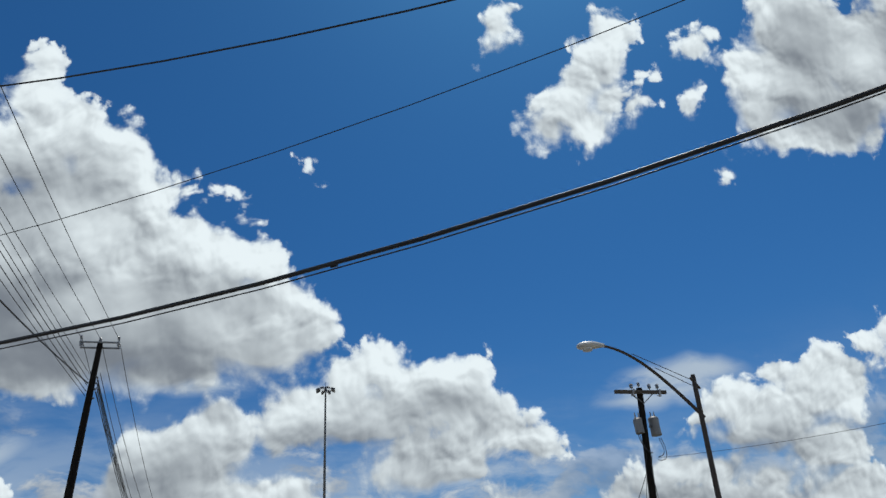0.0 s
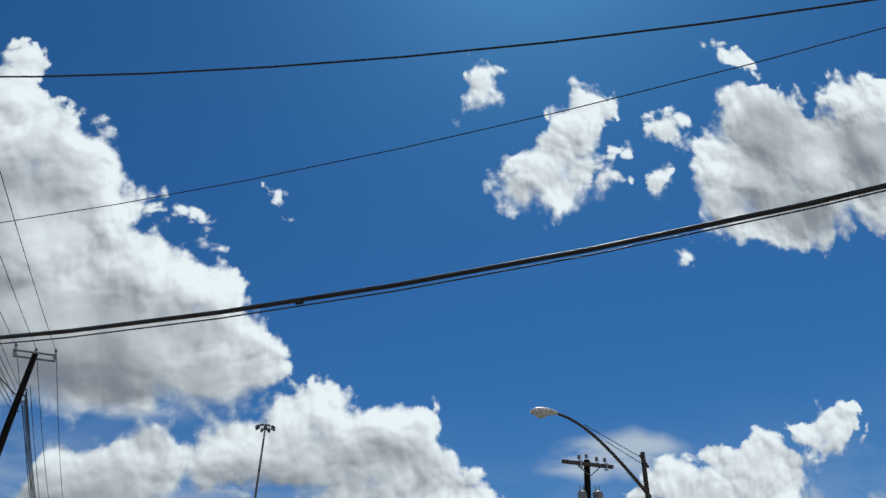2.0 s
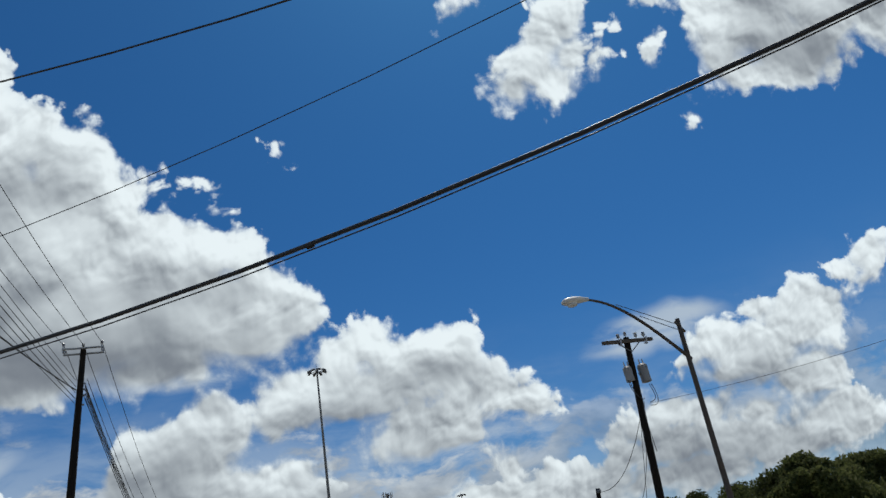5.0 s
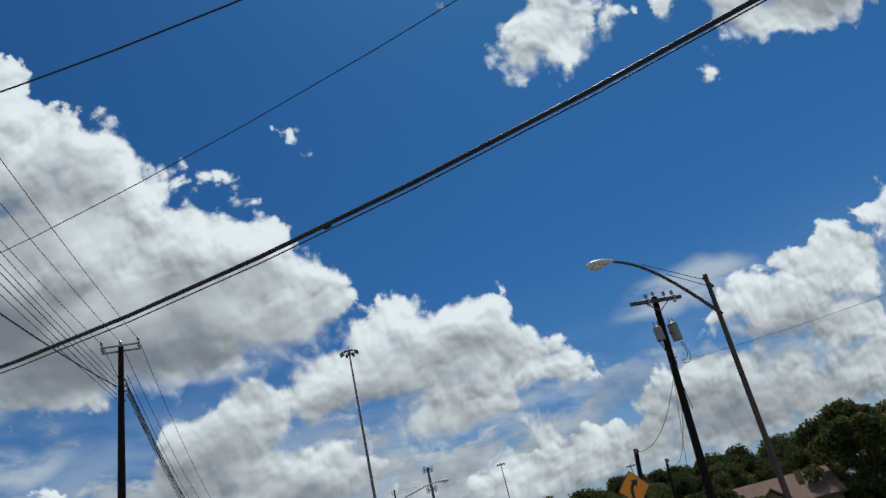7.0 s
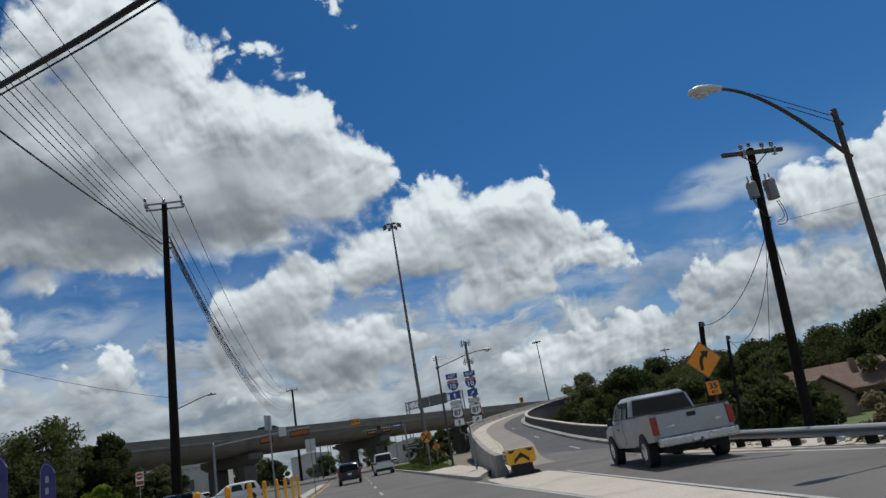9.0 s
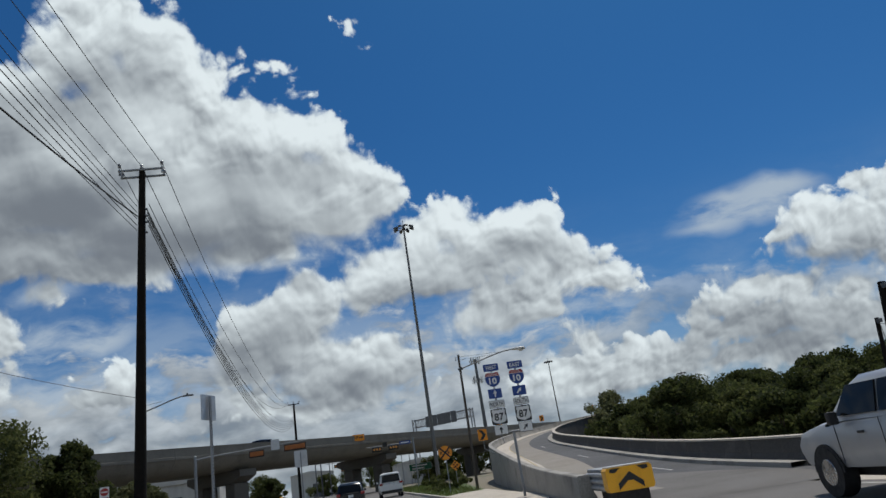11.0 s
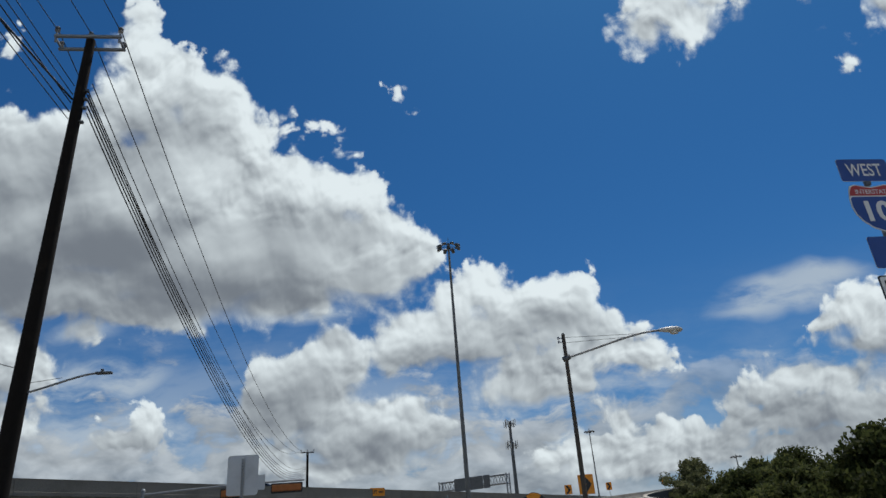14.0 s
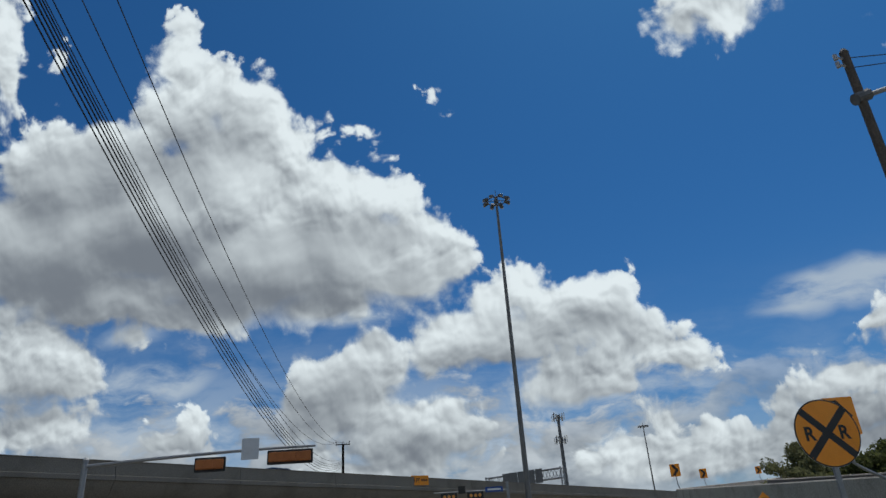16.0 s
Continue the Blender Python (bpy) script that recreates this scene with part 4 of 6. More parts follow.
# the transformer pole
tp = thing("utility_pole", 12.96, 19.78, 0, "leaning dark wooden utility pole with two grey transformers", "utility pole", "utility poles")
leaning(tp, -1.15, 0.0, 0, 0, 8.3, 0.150, 0.105, POLE_WOOD, base=-1.6)
bm = bmesh.new()
box(bm, -0.08, -0.16, 8.12, 2.0, 0.10, 0.12, 0.012)
xarm = part("crossarm", bm, GREY_WOOD, tp)
for x in (-0.55, 0.45):
    bm = bmesh.new()
    box(bm, x * 0.5 - 0.02, -0.15, 7.92, 0.03, 0.03, 0.62, 0.0, Matrix.Rotation(radians(52 if x > 0 else -52), 4, "Y"))
    part("arm_brace", bm, DARK_STEEL, tp)
for x in (-0.40, 0.30, 0.62):
    insulator(tp, x, -0.16, 8.18, 0.9)
insulator(tp, 0.0, 0.0, 8.32, 0.8)
for x in (-0.42, 0.60):
    bm = bmesh.new()
    rod(bm, (x, -0.2, 7.95), (x + 0.05, -0.24, 8.2), 0.035, n=7)
    rod(bm, (x - 0.08, -0.2, 7.98), (x + 0.08, -0.2, 7.98), 0.02, n=6)
    part("cutout", bm, PORCELAIN, tp)
for x, y, z, r, h in ((-0.38, -0.05, 6.95, 0.15, 0.46), (0.34, 0.12, 6.98, 0.175, 0.58)):
    bm = bmesh.new()
    rod(bm, (x, y, z - h / 2), (x, y, z + h / 2), r, n=16)
    rod(bm, (x, y, z + h / 2), (x, y, z + h / 2 + 0.06), r * 1.03, r * 0.7, 16)
    rod(bm, (x, y, z + h / 2 - 0.10), (x, y, z + h / 2 - 0.06), r * 1.05, n=16)
    tank = part("transformer", bm, TANK, tp, "grey can transformer", smooth=True)
    for dx in (-0.06, 0.08):
        bm = bmesh.new()
        rod(bm, (x + dx, y, z + h / 2 + 0.03), (x + dx, y, z + h / 2 + 0.24), 0.03, 0.018, 8)
        part("bushing", bm, PORCELAIN, tank)
    bm = bmesh.new()
    box(bm, x * 0.55, y * 0.6, z, abs(x) * 0.55, 0.06, 0.08)
    part("hanger", bm, DARK_STEEL, tank)
for pts in (((-0.50, -0.1, 6.85), (-0.62, -0.2, 6.3), (-0.3, -0.2, 6.0), (-0.15, -0.15, 6.05)), ((-0.45, -0.1, 6.75), (-0.5, -0.15, 6.2), (-0.2, -0.2, 5.9), (-0.12, -0.1, 6.1)),
            ((0.45, 0.1, 6.62), (0.60, 0.05, 6.1), (0.5, 0.0, 5.75), (0.1, 0.0, 5.85)), ((0.38, 0.1, 6.6), (0.42, 0.0, 6.2), (0.5, 0.0, 6.0), (0.12, 0.0, 5.95)), ((-0.25, -0.2, 6.05), (-0.42, -0.2, 5.5), (-0.35, -0.2, 5.0), (-0.35, -0.2, 4.3))):
    bm = bmesh.new()
    tube(bm, bend(pts, 8), 0.012, 5)
    part("lead", bm, CABLE, tp)

# two short service poles in the scrub, and their drops
for x, y, h, lean_x, r, label in ((14.54, 27.98, 4.40, -0.95, 0.10, "short dark wooden service pole behind the warning sign"), (18.83, 33.4, 4.2, -0.85, 0.07, "short dark wooden service pole in the scrub")):
    sp = thing("service_pole", x, y, ground_height(x, y), label, "utility pole", "service poles")
    leaning(sp, lean_x, 0, 0, 0, h - ground_height(x, y), r * 1.3, r, POLE_WOOD)
    bm = bmesh.new()
    box(bm, -0.05, -0.14, h - ground_height(x, y) - 0.12, 0.16, 0.12, 0.14, 0.015)
    part("bracket", bm, DARK_STEEL, sp)
wire((12.72, 19.6, 6.0), (14.54, 27.9, 4.25), 0.75, 0.012, "slack black service drop", group="service drops")
wire((12.74, 19.6, 5.95), (18.7, 33.3, 4.0), 1.3, 0.012, "slack black service drop", group="service drops")
wire((13.0, 19.7, 5.9), (26.0, 6.0, 7.0), 0.7, 0.006, "thin black wire from the transformer pole", group="service drops")
wire((18.8, 33.3, 3.9), (40.0, 57.0, 1.0), 0.5, 0.012, "slack black service drop to a house", group="service drops")
for x in (12.55,):
    wire((x, 19.6, 6.0), (x + 0.0, 22.6, -0.3), 0.10, 0.009, "thin guy wire beside the transformer pole", group="service drops")

# the street lamp on the verge
lamp = thing("street_lamp", 7.40, 55.2, 0, "street lamp with an upswept straight arm on a weathered pole", "street lamp", "street lamps")
leaning(lamp, -0.10, 0, 0, 0, 8.40, 0.095, 0.066, GREY_WOOD, base=-0.5)
bm = bmesh.new()
rod(bm, (0, 0, 8.38), (0, 0, 8.45), 0.075, 0.04, 12)
part("cap", bm, DARK_STEEL, lamp)
bm = bmesh.new()
tube(bm, [(0.05, 0, 7.50), (0.9, -0.14, 7.72), (1.8, -0.3, 7.96)] + bend([(2.2, -0.36, 8.06), (2.8, -0.45, 8.21), (3.1, -0.52, 8.24), (3.55, -0.6, 8.24)], 5), 0.042, 9)
arm = part("lamp_arm", bm, STEEL, lamp, smooth=True)
bm = bmesh.new()
rod(bm, (-0.12, 0, 7.44), (0.13, 0, 7.54), 0.10, n=10)
part("clamp", bm, DARK_STEEL, lamp)
for z, x in ((8.28, 2.75), (8.08, 2.2)):
    bm = bmesh.new()
    tube(bm, [(0.05, 0, z), (x, -0.4, 8.2 if z > 8.2 else 8.08)], 0.008, 5)
    part("stay", bm, CABLE, arm)
for z in (8.1, 8.25):
    bm = bmesh.new()
    rod(bm, (-0.2, -0.05, z), (0.02, 0.02, z), 0.02, n=6)
    rod(bm, (-0.22, -0.05, z - 0.05), (-0.22, -0.05, z + 0.05), 0.035, n=7)
    part("insulator", bm, PORCELAIN, lamp)
cobra_head(lamp, 3.5, -0.6, 8.24, (1, -0.15, 0.0), 1.15)


def high_mast(x, y, h, lamps, group_label, s=1.0):
    mast = thing("high_mast_light", x, y, 0, group_label, "light mast", "high mast lights")
    leaning(mast, 0, 0, 0, 0, h, 0.36 * s, 0.16 * s, MAST_STEEL, "shaft", -1)
    bm = bmesh.new()
    for k in range(24):
        a, b = 2 * math.pi * k / 24, 2 * math.pi * (k + 1) / 24
        rod(bm, (1.25 * s * math.cos(a), 1.25 * s * math.sin(a), h - 0.35), (1.25 * s * math.cos(b), 1.25 * s * math.sin(b), h - 0.35), 0.07 * s, n=6)
    for k in range(4):
        a = 2 * math.pi * k / 4
        rod(bm, (0, 0, h - 0.25), (1.25 * s * math.cos(a), 1.25 * s * math.sin(a), h - 0.35), 0.06 * s, n=6)
    part("ring", bm, DARK_STEEL, mast)
    bm = bmesh.new()
    rod(bm, (0, 0, h - 0.6), (0, 0, h + 0.3), 0.32 * s, 0.22 * s, 12)
    rod(bm, (0, 0, h + 0.3), (0, 0, h + 1.3), 0.04 * s, n=6)
    part("head_frame", bm, DARK_STEEL, mast)
    for k in range(lamps):
        a = 2 * math.pi * (k + 0.3) / lamps
        bm = bmesh.new()
        q = Matrix.Rotation(a, 4, "Z") @ Matrix.Rotation(radians(25), 4, "Y")
        box(bm, 1.55 * s * math.cos(a), 1.55 * s * math.sin(a), h - 0.30, 0.75 * s, 0.5 * s, 0.38 * s, 0.08, q)
        fl = part("floodlight", bm, DARK_STEEL, mast)
        bm = bmesh.new()
        box(bm, 1.72 * s * math.cos(a), 1.72 * s * math.sin(a), h - 0.53, 0.5 * s, 0.4 * s, 0.06, 0.0, q)
        part("lens", bm, LAMP_SHELL, fl)
    return mast


high_mast(13.18, 126.15, 44.9, 8, "tall slender steel high mast light with a ring of floodlights")
high_mast(93.3, 313.9, 42.8, 8, "distant tall steel high mast light beside the ramp", 1.15)
high_mast(165.0, 330.0, 30.5, 6, "distant high mast light behind the trees", 1.3)

# the mobile phone tower
tower = thing("cell_tower", 54.2, 289.8, 0, "distant dark steel monopole with two rings of white antennas", "cell tower")
leaning(tower, 0, 0, 0, 0, 44.5, 0.95, 0.5, DARK_STEEL, "shaft", -1)
for z, n, h in ((43.6, 12, 2.6), (35.6, 12, 2.6)):
    bm = bmesh.new()
    for k in range(3):
        a, b = 2 * math.pi * k / 3, 2 * math.pi * (k + 1) / 3
        rod(bm, (2.0 * math.cos(a), 2.0 * math.sin(a), z), (2.0 * math.cos(b), 2.0 * math.sin(b), z), 0.09, n=6)
        rod(bm, (0, 0, z), (2.0 * math.cos(a), 2.0 * math.sin(a), z), 0.10, n=6)
    plat = part("platform", bm, DARK_STEEL, tower)
    for k in range(n):
        a = 2 * math.pi * k / n + 0.13
        bm = bmesh.new()
        r = 2.0 + 0.25 * ((k * 7) % 3 - 1)
        box(bm, r * math.cos(a), r * math.sin(a), z + 0.25 * ((k * 5) % 4 - 1.5), 0.22, 0.42, h * (0.7 + 0.1 * (k % 4)), 0.05, Matrix.Rotation(a, 4, "Z"))
        part("antenna", bm, LAMP_SHELL if k % 3 else DARK_STEEL, plat)

# the sign gantry on the highway behind the overpass
gantry = thing("sign_gantry", 17.8, 210.0, 0, "grey steel lattice gantry carrying dark sign panels over the highway", "gantry", turn=-43.0)
GL = 20.6
for x in (0.2, GL - 0.2):
    for y in (-0.7, 0.7):
        bm = bmesh.new()
        rod(bm, (x, y, 0), (x, y, 16.9), 0.16, n=8)
        part("post", bm, STEEL, gantry)
    bm = bmesh.new()
    for k in range(6):
        z = 8.0 + 1.5 * k
        rod(bm, (x, -0.7, z), (x, 0.7, z + 1.5), 0.06, n=5)
        rod(bm, (x, -0.7, z), (x, 0.7, z), 0.06, n=5)
    part("lattice", bm, STEEL, gantry)
for z in (14.6, 16.6):
    for y in (-0.7, 0.7):
        bm = bmesh.new()
        rod(bm, (0, y, z), (GL, y, z), 0.13, n=8)
        part("chord", bm, STEEL, gantry)
for k in range(12):
    x = GL * k / 12
    bm = bmesh.new()
    for y in (-0.7, 0.7):
        rod(bm, (x, y, 14.6), (x + GL / 24, y, 16.6), 0.07, n=5)
        rod(bm, (x + GL / 24, y, 16.6), (x + GL / 12, y, 14.6), 0.07, n=5)
    part("bracing", bm, STEEL, gantry)
for x, w in ((7.2, 4.0), (11.6, 4.4), (14.9, 1.8)):
    bm = bmesh.new()
    box(bm, x, -0.95, 15.5, w, 0.12, 3.0, 0.02)
    part("sign_panel", bm, DARK_STEEL, gantry, "dull dark back of a sign panel")

# ---- traffic signals ----


def signal_head(parent, x, y, z, w, back):
    """A signal lying on its side. back: seen from behind, with a plain yellow back; else with its lenses to -y."""
    bm = bmesh.new()
    slab(bm, rounded(w, 0.62, 0.06, x, z), y - 0.02, y + 0.01)
    hd = part("backplate", bm, SIGNAL_BLACK, parent, "black backplate of a sideways signal")
    bm = bmesh.new()
    box(bm, x, y - 0.10, z, w - 0.16, 0.16, 0.40, 0.03)
    part("housing", bm, BACKPLATE if back else SIGNAL_BLACK, hd)
    n = 3
    for k in range(n):
        cx = x + (k - 1) * (w - 0.25) / 3
        bm = bmesh.new()
        if back:
            box(bm, cx, y - 0.185, z, (w - 0.25) / 3 - 0.03, 0.02, 0.34, 0.008)
            part("door", bm, BACKPLATE, hd)
        else:
            rod(bm, (cx, y - 0.18, z), (cx, y - 0.20, z), 0.13, n=14)
            part("lens", bm, AMBER_LENS, hd)
    return hd


sig = thing("traffic_signal", -14.2, 77.9, 0, "grey mast arm signal pole with two sideways signals seen from behind", "traffic signal", "traffic signals")
bm = bmesh.new()
rod(bm, (0, 0, -0.2), (0, 0, 6.05), 0.16, 0.12, 14)
part("pole", bm, STEEL, sig, smooth=True)
bm = bmesh.new()
rod(bm, (0, 0, 6.05), (0, 0, 6.15), 0.13, 0.08, 12)
part("cap", bm, LAMP_SHELL, sig)
bm = bmesh.new()
tube(bm, bend([(0.08, 0, 5.78), (4, 0, 6.02), (8, 0, 6.12), (10.0, 0, 6.10)], 8), [0.085 - 0.004 * i for i in range(9)], 9)
arm = part("mast_arm", bm, STEEL, sig, smooth=True)
signal_head(sig, 8.92, -0.18, 5.66, 2.0, True)
signal_head(sig, 5.45, -0.18, 5.52, 1.35, True)
bm = bmesh.new()
slab(bm, rounded(0.76, 0.92, 0.04, 7.15, 6.10), -0.16, -0.155)
part("sign_back", bm, ALUMINIUM, sig, "bare aluminium back of a sign")

sig = thing("traffic_signal", 8.05, 105.5, 0, "grey mast arm signal pole under the overpass with two dark signals", "traffic signal", "traffic signals")
bm = bmesh.new()
rod(bm, (0, 0, -0.2), (0, 0, 6.5), 0.15, 0.12, 14)
part("pole", bm, STEEL, sig, smooth=True)
bm = bmesh.new()
rod(bm, (0, 0, 5.85), (-6.2, 0.3, 5.95), 0.08, 0.05, 9)
part("mast_arm", bm, STEEL, sig, smooth=True)
for x in (-4.95, -2.75):
    signal_head(sig, x, -0.16, 5.55, 1.35, False)
bm = bmesh.new()
slab(bm, rounded(1.5, 0.42, 0.03, -1.15, 5.95), -0.12, -0.115)
name_sign = part("street_name_sign", bm, SIGN_BLUE, sig, "blue street name sign")
bm = bmesh.new()
slab(bm, [(-1.7, 5.88), (-0.6, 5.88), (-0.6, 6.02), (-1.7, 6.02)], -0.128, -0.122)
part("bar", bm, SIGN_WHITE, name_sign)
bm = bmesh.new()
slab(bm, rounded(0.6, 0.6, 0.03, -3.85, 6.05), -0.12, -0.115)
part("small_sign", bm, SIGNAL_BLACK, sig, "small dark lane sign")

# signals further down the street
for x, y, z, w in ((-3.4, 150, 5.6, 1.35), (-0.6, 150, 5.7, 1.35), (2.4, 152, 5.6, 1.35), (-3.0, 190, 5.6, 1.35), (1.0, 190, 5.5, 1.35)):
    s2 = thing("traffic_signal", x, y, 0, "dark signal hanging over the street beyond the overpass", "traffic signal", "far signals")
    signal_head(s2, 0, 0, z, w, False)
    bm = bmesh.new()
    rod(bm, (0, 0.1, z + 0.3), (0, 0.1, z + 0.62), 0.04, n=6)
    rod(bm, (-2.3, 0.1, z + 0.6), (2.3, 0.1, z + 0.6), 0.03, n=6)
    part("span", bm, DARK_STEEL, s2)
for x, y, h in ((-6.6, 150, 8.5), (6.4, 151, 7.6), (-6.4, 190, 9.5), (5.6, 190, 8.5), (-8.8, 171, 10.0), (7.6, 232, 9.5), (-7.4, 245, 11), (4.4, 262, 9.0)):
    fp = thing("utility_pole", x, y, 0, "thin dark pole down the street beyond the overpass", "utility pole", "far street poles")
    leaning(fp, 0, 0, 0, 0, h, 0.15, 0.10, DARK_STEEL)
    bm = bmesh.new()
    rod(bm, (-0.9, 0, h - 0.7), (0.9, 0, h - 0.7), 0.05, n=6)
    part("crossarm", bm, DARK_STEEL, fp)

# ---- signs ----


def post(parent, x, y, z0, z1, w=0.06, mat=None, name="post"):
    bm = bmesh.new()
    box(bm, x, y, (z0 + z1) / 2, w, w * 0.7, z1 - z0, 0.006)
    return part(name, bm, mat or STEEL, parent)


def shield_interstate(w, h, x, z):
    """The outline of an interstate shield."""
    half = [(0.0, 0.44), (0.16, 0.47), (0.30, 0.50), (0.40, 0.47), (0.45, 0.38), (0.49, 0.20), (0.50, 0.02), (0.46, -0.14), (0.37, -0.28), (0.22, -0.41), (0.0, -0.5)]
    pts = half + [(-a, b) for a, b in reversed(half[1:-1])]
    return [(x + a * w, z + b * h) for a, b in pts]


def shield_route(w, h, x, z):
    """The white shield of a federal route sign."""
    half = [(0.0, 0.42), (0.12, 0.46), (0.24, 0.42), (0.30, 0.49), (0.36, 0.49), (0.46, 0.36), (0.41, 0.22), (0.42, 0.08), (0.48, -0.08), (0.46, -0.24), (0.36, -0.36), (0.18, -0.41), (0.06, -0.44), (0.0, -0.49)]
    pts = half + [(-a, b) for a, b in reversed(half[1:-1])]
    return [(x + a * w, z + b * h) for a, b in pts]


def shift(outline, cx, cz, k):
    return [(cx + (x - cx) * k, cz + (z - cz) * k) for x, z in outline]


RX, RY = 6.0, 37.5
route = thing("route_sign", RX, RY, 0, "tall route sign with two columns of blue and white markers", "road sign")
post(route, 0.02, 0.06, -0.2, 2.42, 0.09)
bm = bmesh.new()
rod(bm, (-0.62, 0.05, 2.40), (0.66, 0.05, 2.40), 0.035, n=9)
part("crossbar", bm, STEEL, route)
for col, (cx, word, tilt, way_word) in enumerate(((-0.45, "WEST", 0, "NORTH"), (0.50, "EAST", 45, "SOUTH"))):
    post(route, cx, 0.03, 2.38, 4.98, 0.045, STEEL, "upright")
    p = plate(route, 0.60, 0.28, cx, 4.85, 0.0, SIGN_BLUE, None, 0.03)
    letters(word, 0.16, 0.42, SIGN_WHITE, p, cx, 4.85, -0.008)
    # interstate marker
    bm = bmesh.new()
    slab(bm, shield_interstate(0.60, 0.58, cx, 4.38), 0.0, 0.004)
    p = part("interstate_marker", bm, ALUMINIUM, route, "blue and red interstate shield marked 10")
    bm = bmesh.new()
    slab(bm, shift(shield_interstate(0.60, 0.58, cx, 4.38), cx, 4.38, 0.99), -0.002, -0.0005)
    part("border", bm, SIGN_WHITE, p)
    low = [(x, min(z, 4.515)) for x, z in shift(shield_interstate(0.60, 0.58, cx, 4.38), cx, 4.38, 0.95)]
    bm = bmesh.new()
    slab(bm, low, -0.004, -0.0025)
    part("field", bm, SIGN_BLUE, p)
    high = [(x, max(z, 4.53)) for x, z in shift(shield_interstate(0.60, 0.58, cx, 4.38), cx, 4.38, 0.95)]
    high = [q for i, q in enumerate(high) if q != high[i - 1]]
    bm = bmesh.new()
    slab(bm, high, -0.0045, -0.003)
    part("red_band", bm, SIGN_RED, p)
    letters("INTERSTATE", 0.055, 0.40, SIGN_WHITE, p, cx, 4.575, -0.008, 0.01)
    letters("10", 0.25, 0.30, SIGN_WHITE, p, cx, 4.34, -0.008, 0.03)
    # arrow plate
    p = plate(route, 0.53, 0.36, cx, 3.86, 0.0, SIGN_BLUE, None, 0.03)
    bm = bmesh.new()
    slab(bm, arrow_outline(cx, 3.86, 0.26, tilt), -0.007, -0.005)
    part("arrow", bm, SIGN_WHITE, p)
    p = plate(route, 0.60, 0.28, cx, 3.46, 0.0, SIGN_WHITE, SIGN_BLACK, 0.03)
    letters(way_word, 0.17, 0.49, SIGN_BLACK, p, cx, 3.46, -0.008)
    # federal route marker
    p = plate(route, 0.60, 0.58, cx, 3.00, 0.0, SIGN_BLACK, None, 0.05, name="route_marker")
    bm = bmesh.new()
    slab(bm, shield_route(0.57, 0.56, cx, 3.00), -0.007, -0.005)
    part("shield", bm, SIGN_WHITE, p)
    letters("87", 0.28, 0.36, SIGN_BLACK, p, cx, 2.99, -0.011, 0.025)
    p = plate(route, 0.53, 0.36, cx, 2.51, 0.0, SIGN_WHITE, SIGN_BLACK, 0.03)
    bm = bmesh.new()
    slab(bm, arrow_outline(cx, 2.51, 0.26, tilt), -0.009, -0.006)
    part("arrow", bm, SIGN_BLACK, p)
    for z in (4.69, 4.06, 3.64, 3.30):
        bm = bmesh.new()
        box(bm, cx, 0.012, z, 0.06, 0.03, 0.05)
        part("clip", bm, DARK_STEEL, route)

# railway crossing ahead
rail = thing("railroad_sign", 5.73, 56.0, 0, "round amber railroad advance warning sign on a post", "road sign")
post(rail, 0.0, 0.05, -0.2, 2.7, 0.07)
disc = [(0.457 * math.cos(2 * math.pi * k / 40), 2.50 + 0.457 * math.sin(2 * math.pi * k / 40)) for k in range(40)]
bm = bmesh.new()
slab(bm, disc, 0.0, 0.004)
p = part("plate", bm, ALUMINIUM, rail)
bm = bmesh.new()
slab(bm, shift(disc, 0, 2.5, 0.995), -0.002, -0.0005)
part("border", bm, SIGN_BLACK, p)
bm = bmesh.new()
slab(bm, shift(disc, 0, 2.5, 0.955), -0.004, -0.0025)
part("face", bm, SIGN_YELLOW, p)
for k, a in enumerate((45, -45)):
    bm = bmesh.new()
    c, s = math.cos(radians(a)), math.sin(radians(a))
    slab(bm, [(u * c - v * s, 2.5 + u * s + v * c) for u, v in ((-0.435, -0.05), (0.435, -0.05), (0.435, 0.05), (-0.435, 0.05))], -0.0065 - 0.001 * k, -0.005)
    part("cross_bar", bm, SIGN_BLACK, p)
for x in (-0.245, 0.245):
    letters("R", 0.19, 0.15, SIGN_BLACK, p, x, 2.5, -0.009, 0.03)

# the bend warning with its advisory speed
dia = thing("curve_warning_sign", 11.62, 23.4, -0.1, "amber diamond sign with a bending arrow above a 35 MPH plate", "road sign", turn=-4.0)
post(dia, 0.10, 0.05, -0.5, 3.2, 0.08, GREY_WOOD)
S = 0.62
bm = bmesh.new()
slab(bm, [(0, 2.72 - S), (S, 2.72), (0, 2.72 + S), (-S, 2.72)], 0.0, 0.004)
p = part("diamond", bm, ALUMINIUM, dia)
bm = bmesh.new()
slab(bm, [(0, 2.72 - S * 0.99), (S * 0.99, 2.72), (0, 2.72 + S * 0.99), (-S * 0.99, 2.72)], -0.002, -0.0005)
part("border", bm, SIGN_BLACK, p)
bm = bmesh.new()
slab(bm, [(0, 2.72 - S * 0.93), (S * 0.93, 2.72), (0, 2.72 + S * 0.93), (-S * 0.93, 2.72)], -0.004, -0.0025)
part("face", bm, SIGN_YELLOW, p)
bm = bmesh.new()
path = bend([(-0.13, 0, 2.40), (-0.14, 0, 2.68), (-0.10, 0, 2.80), (0.06, 0, 2.90)], 8)
left, rightside = [], []
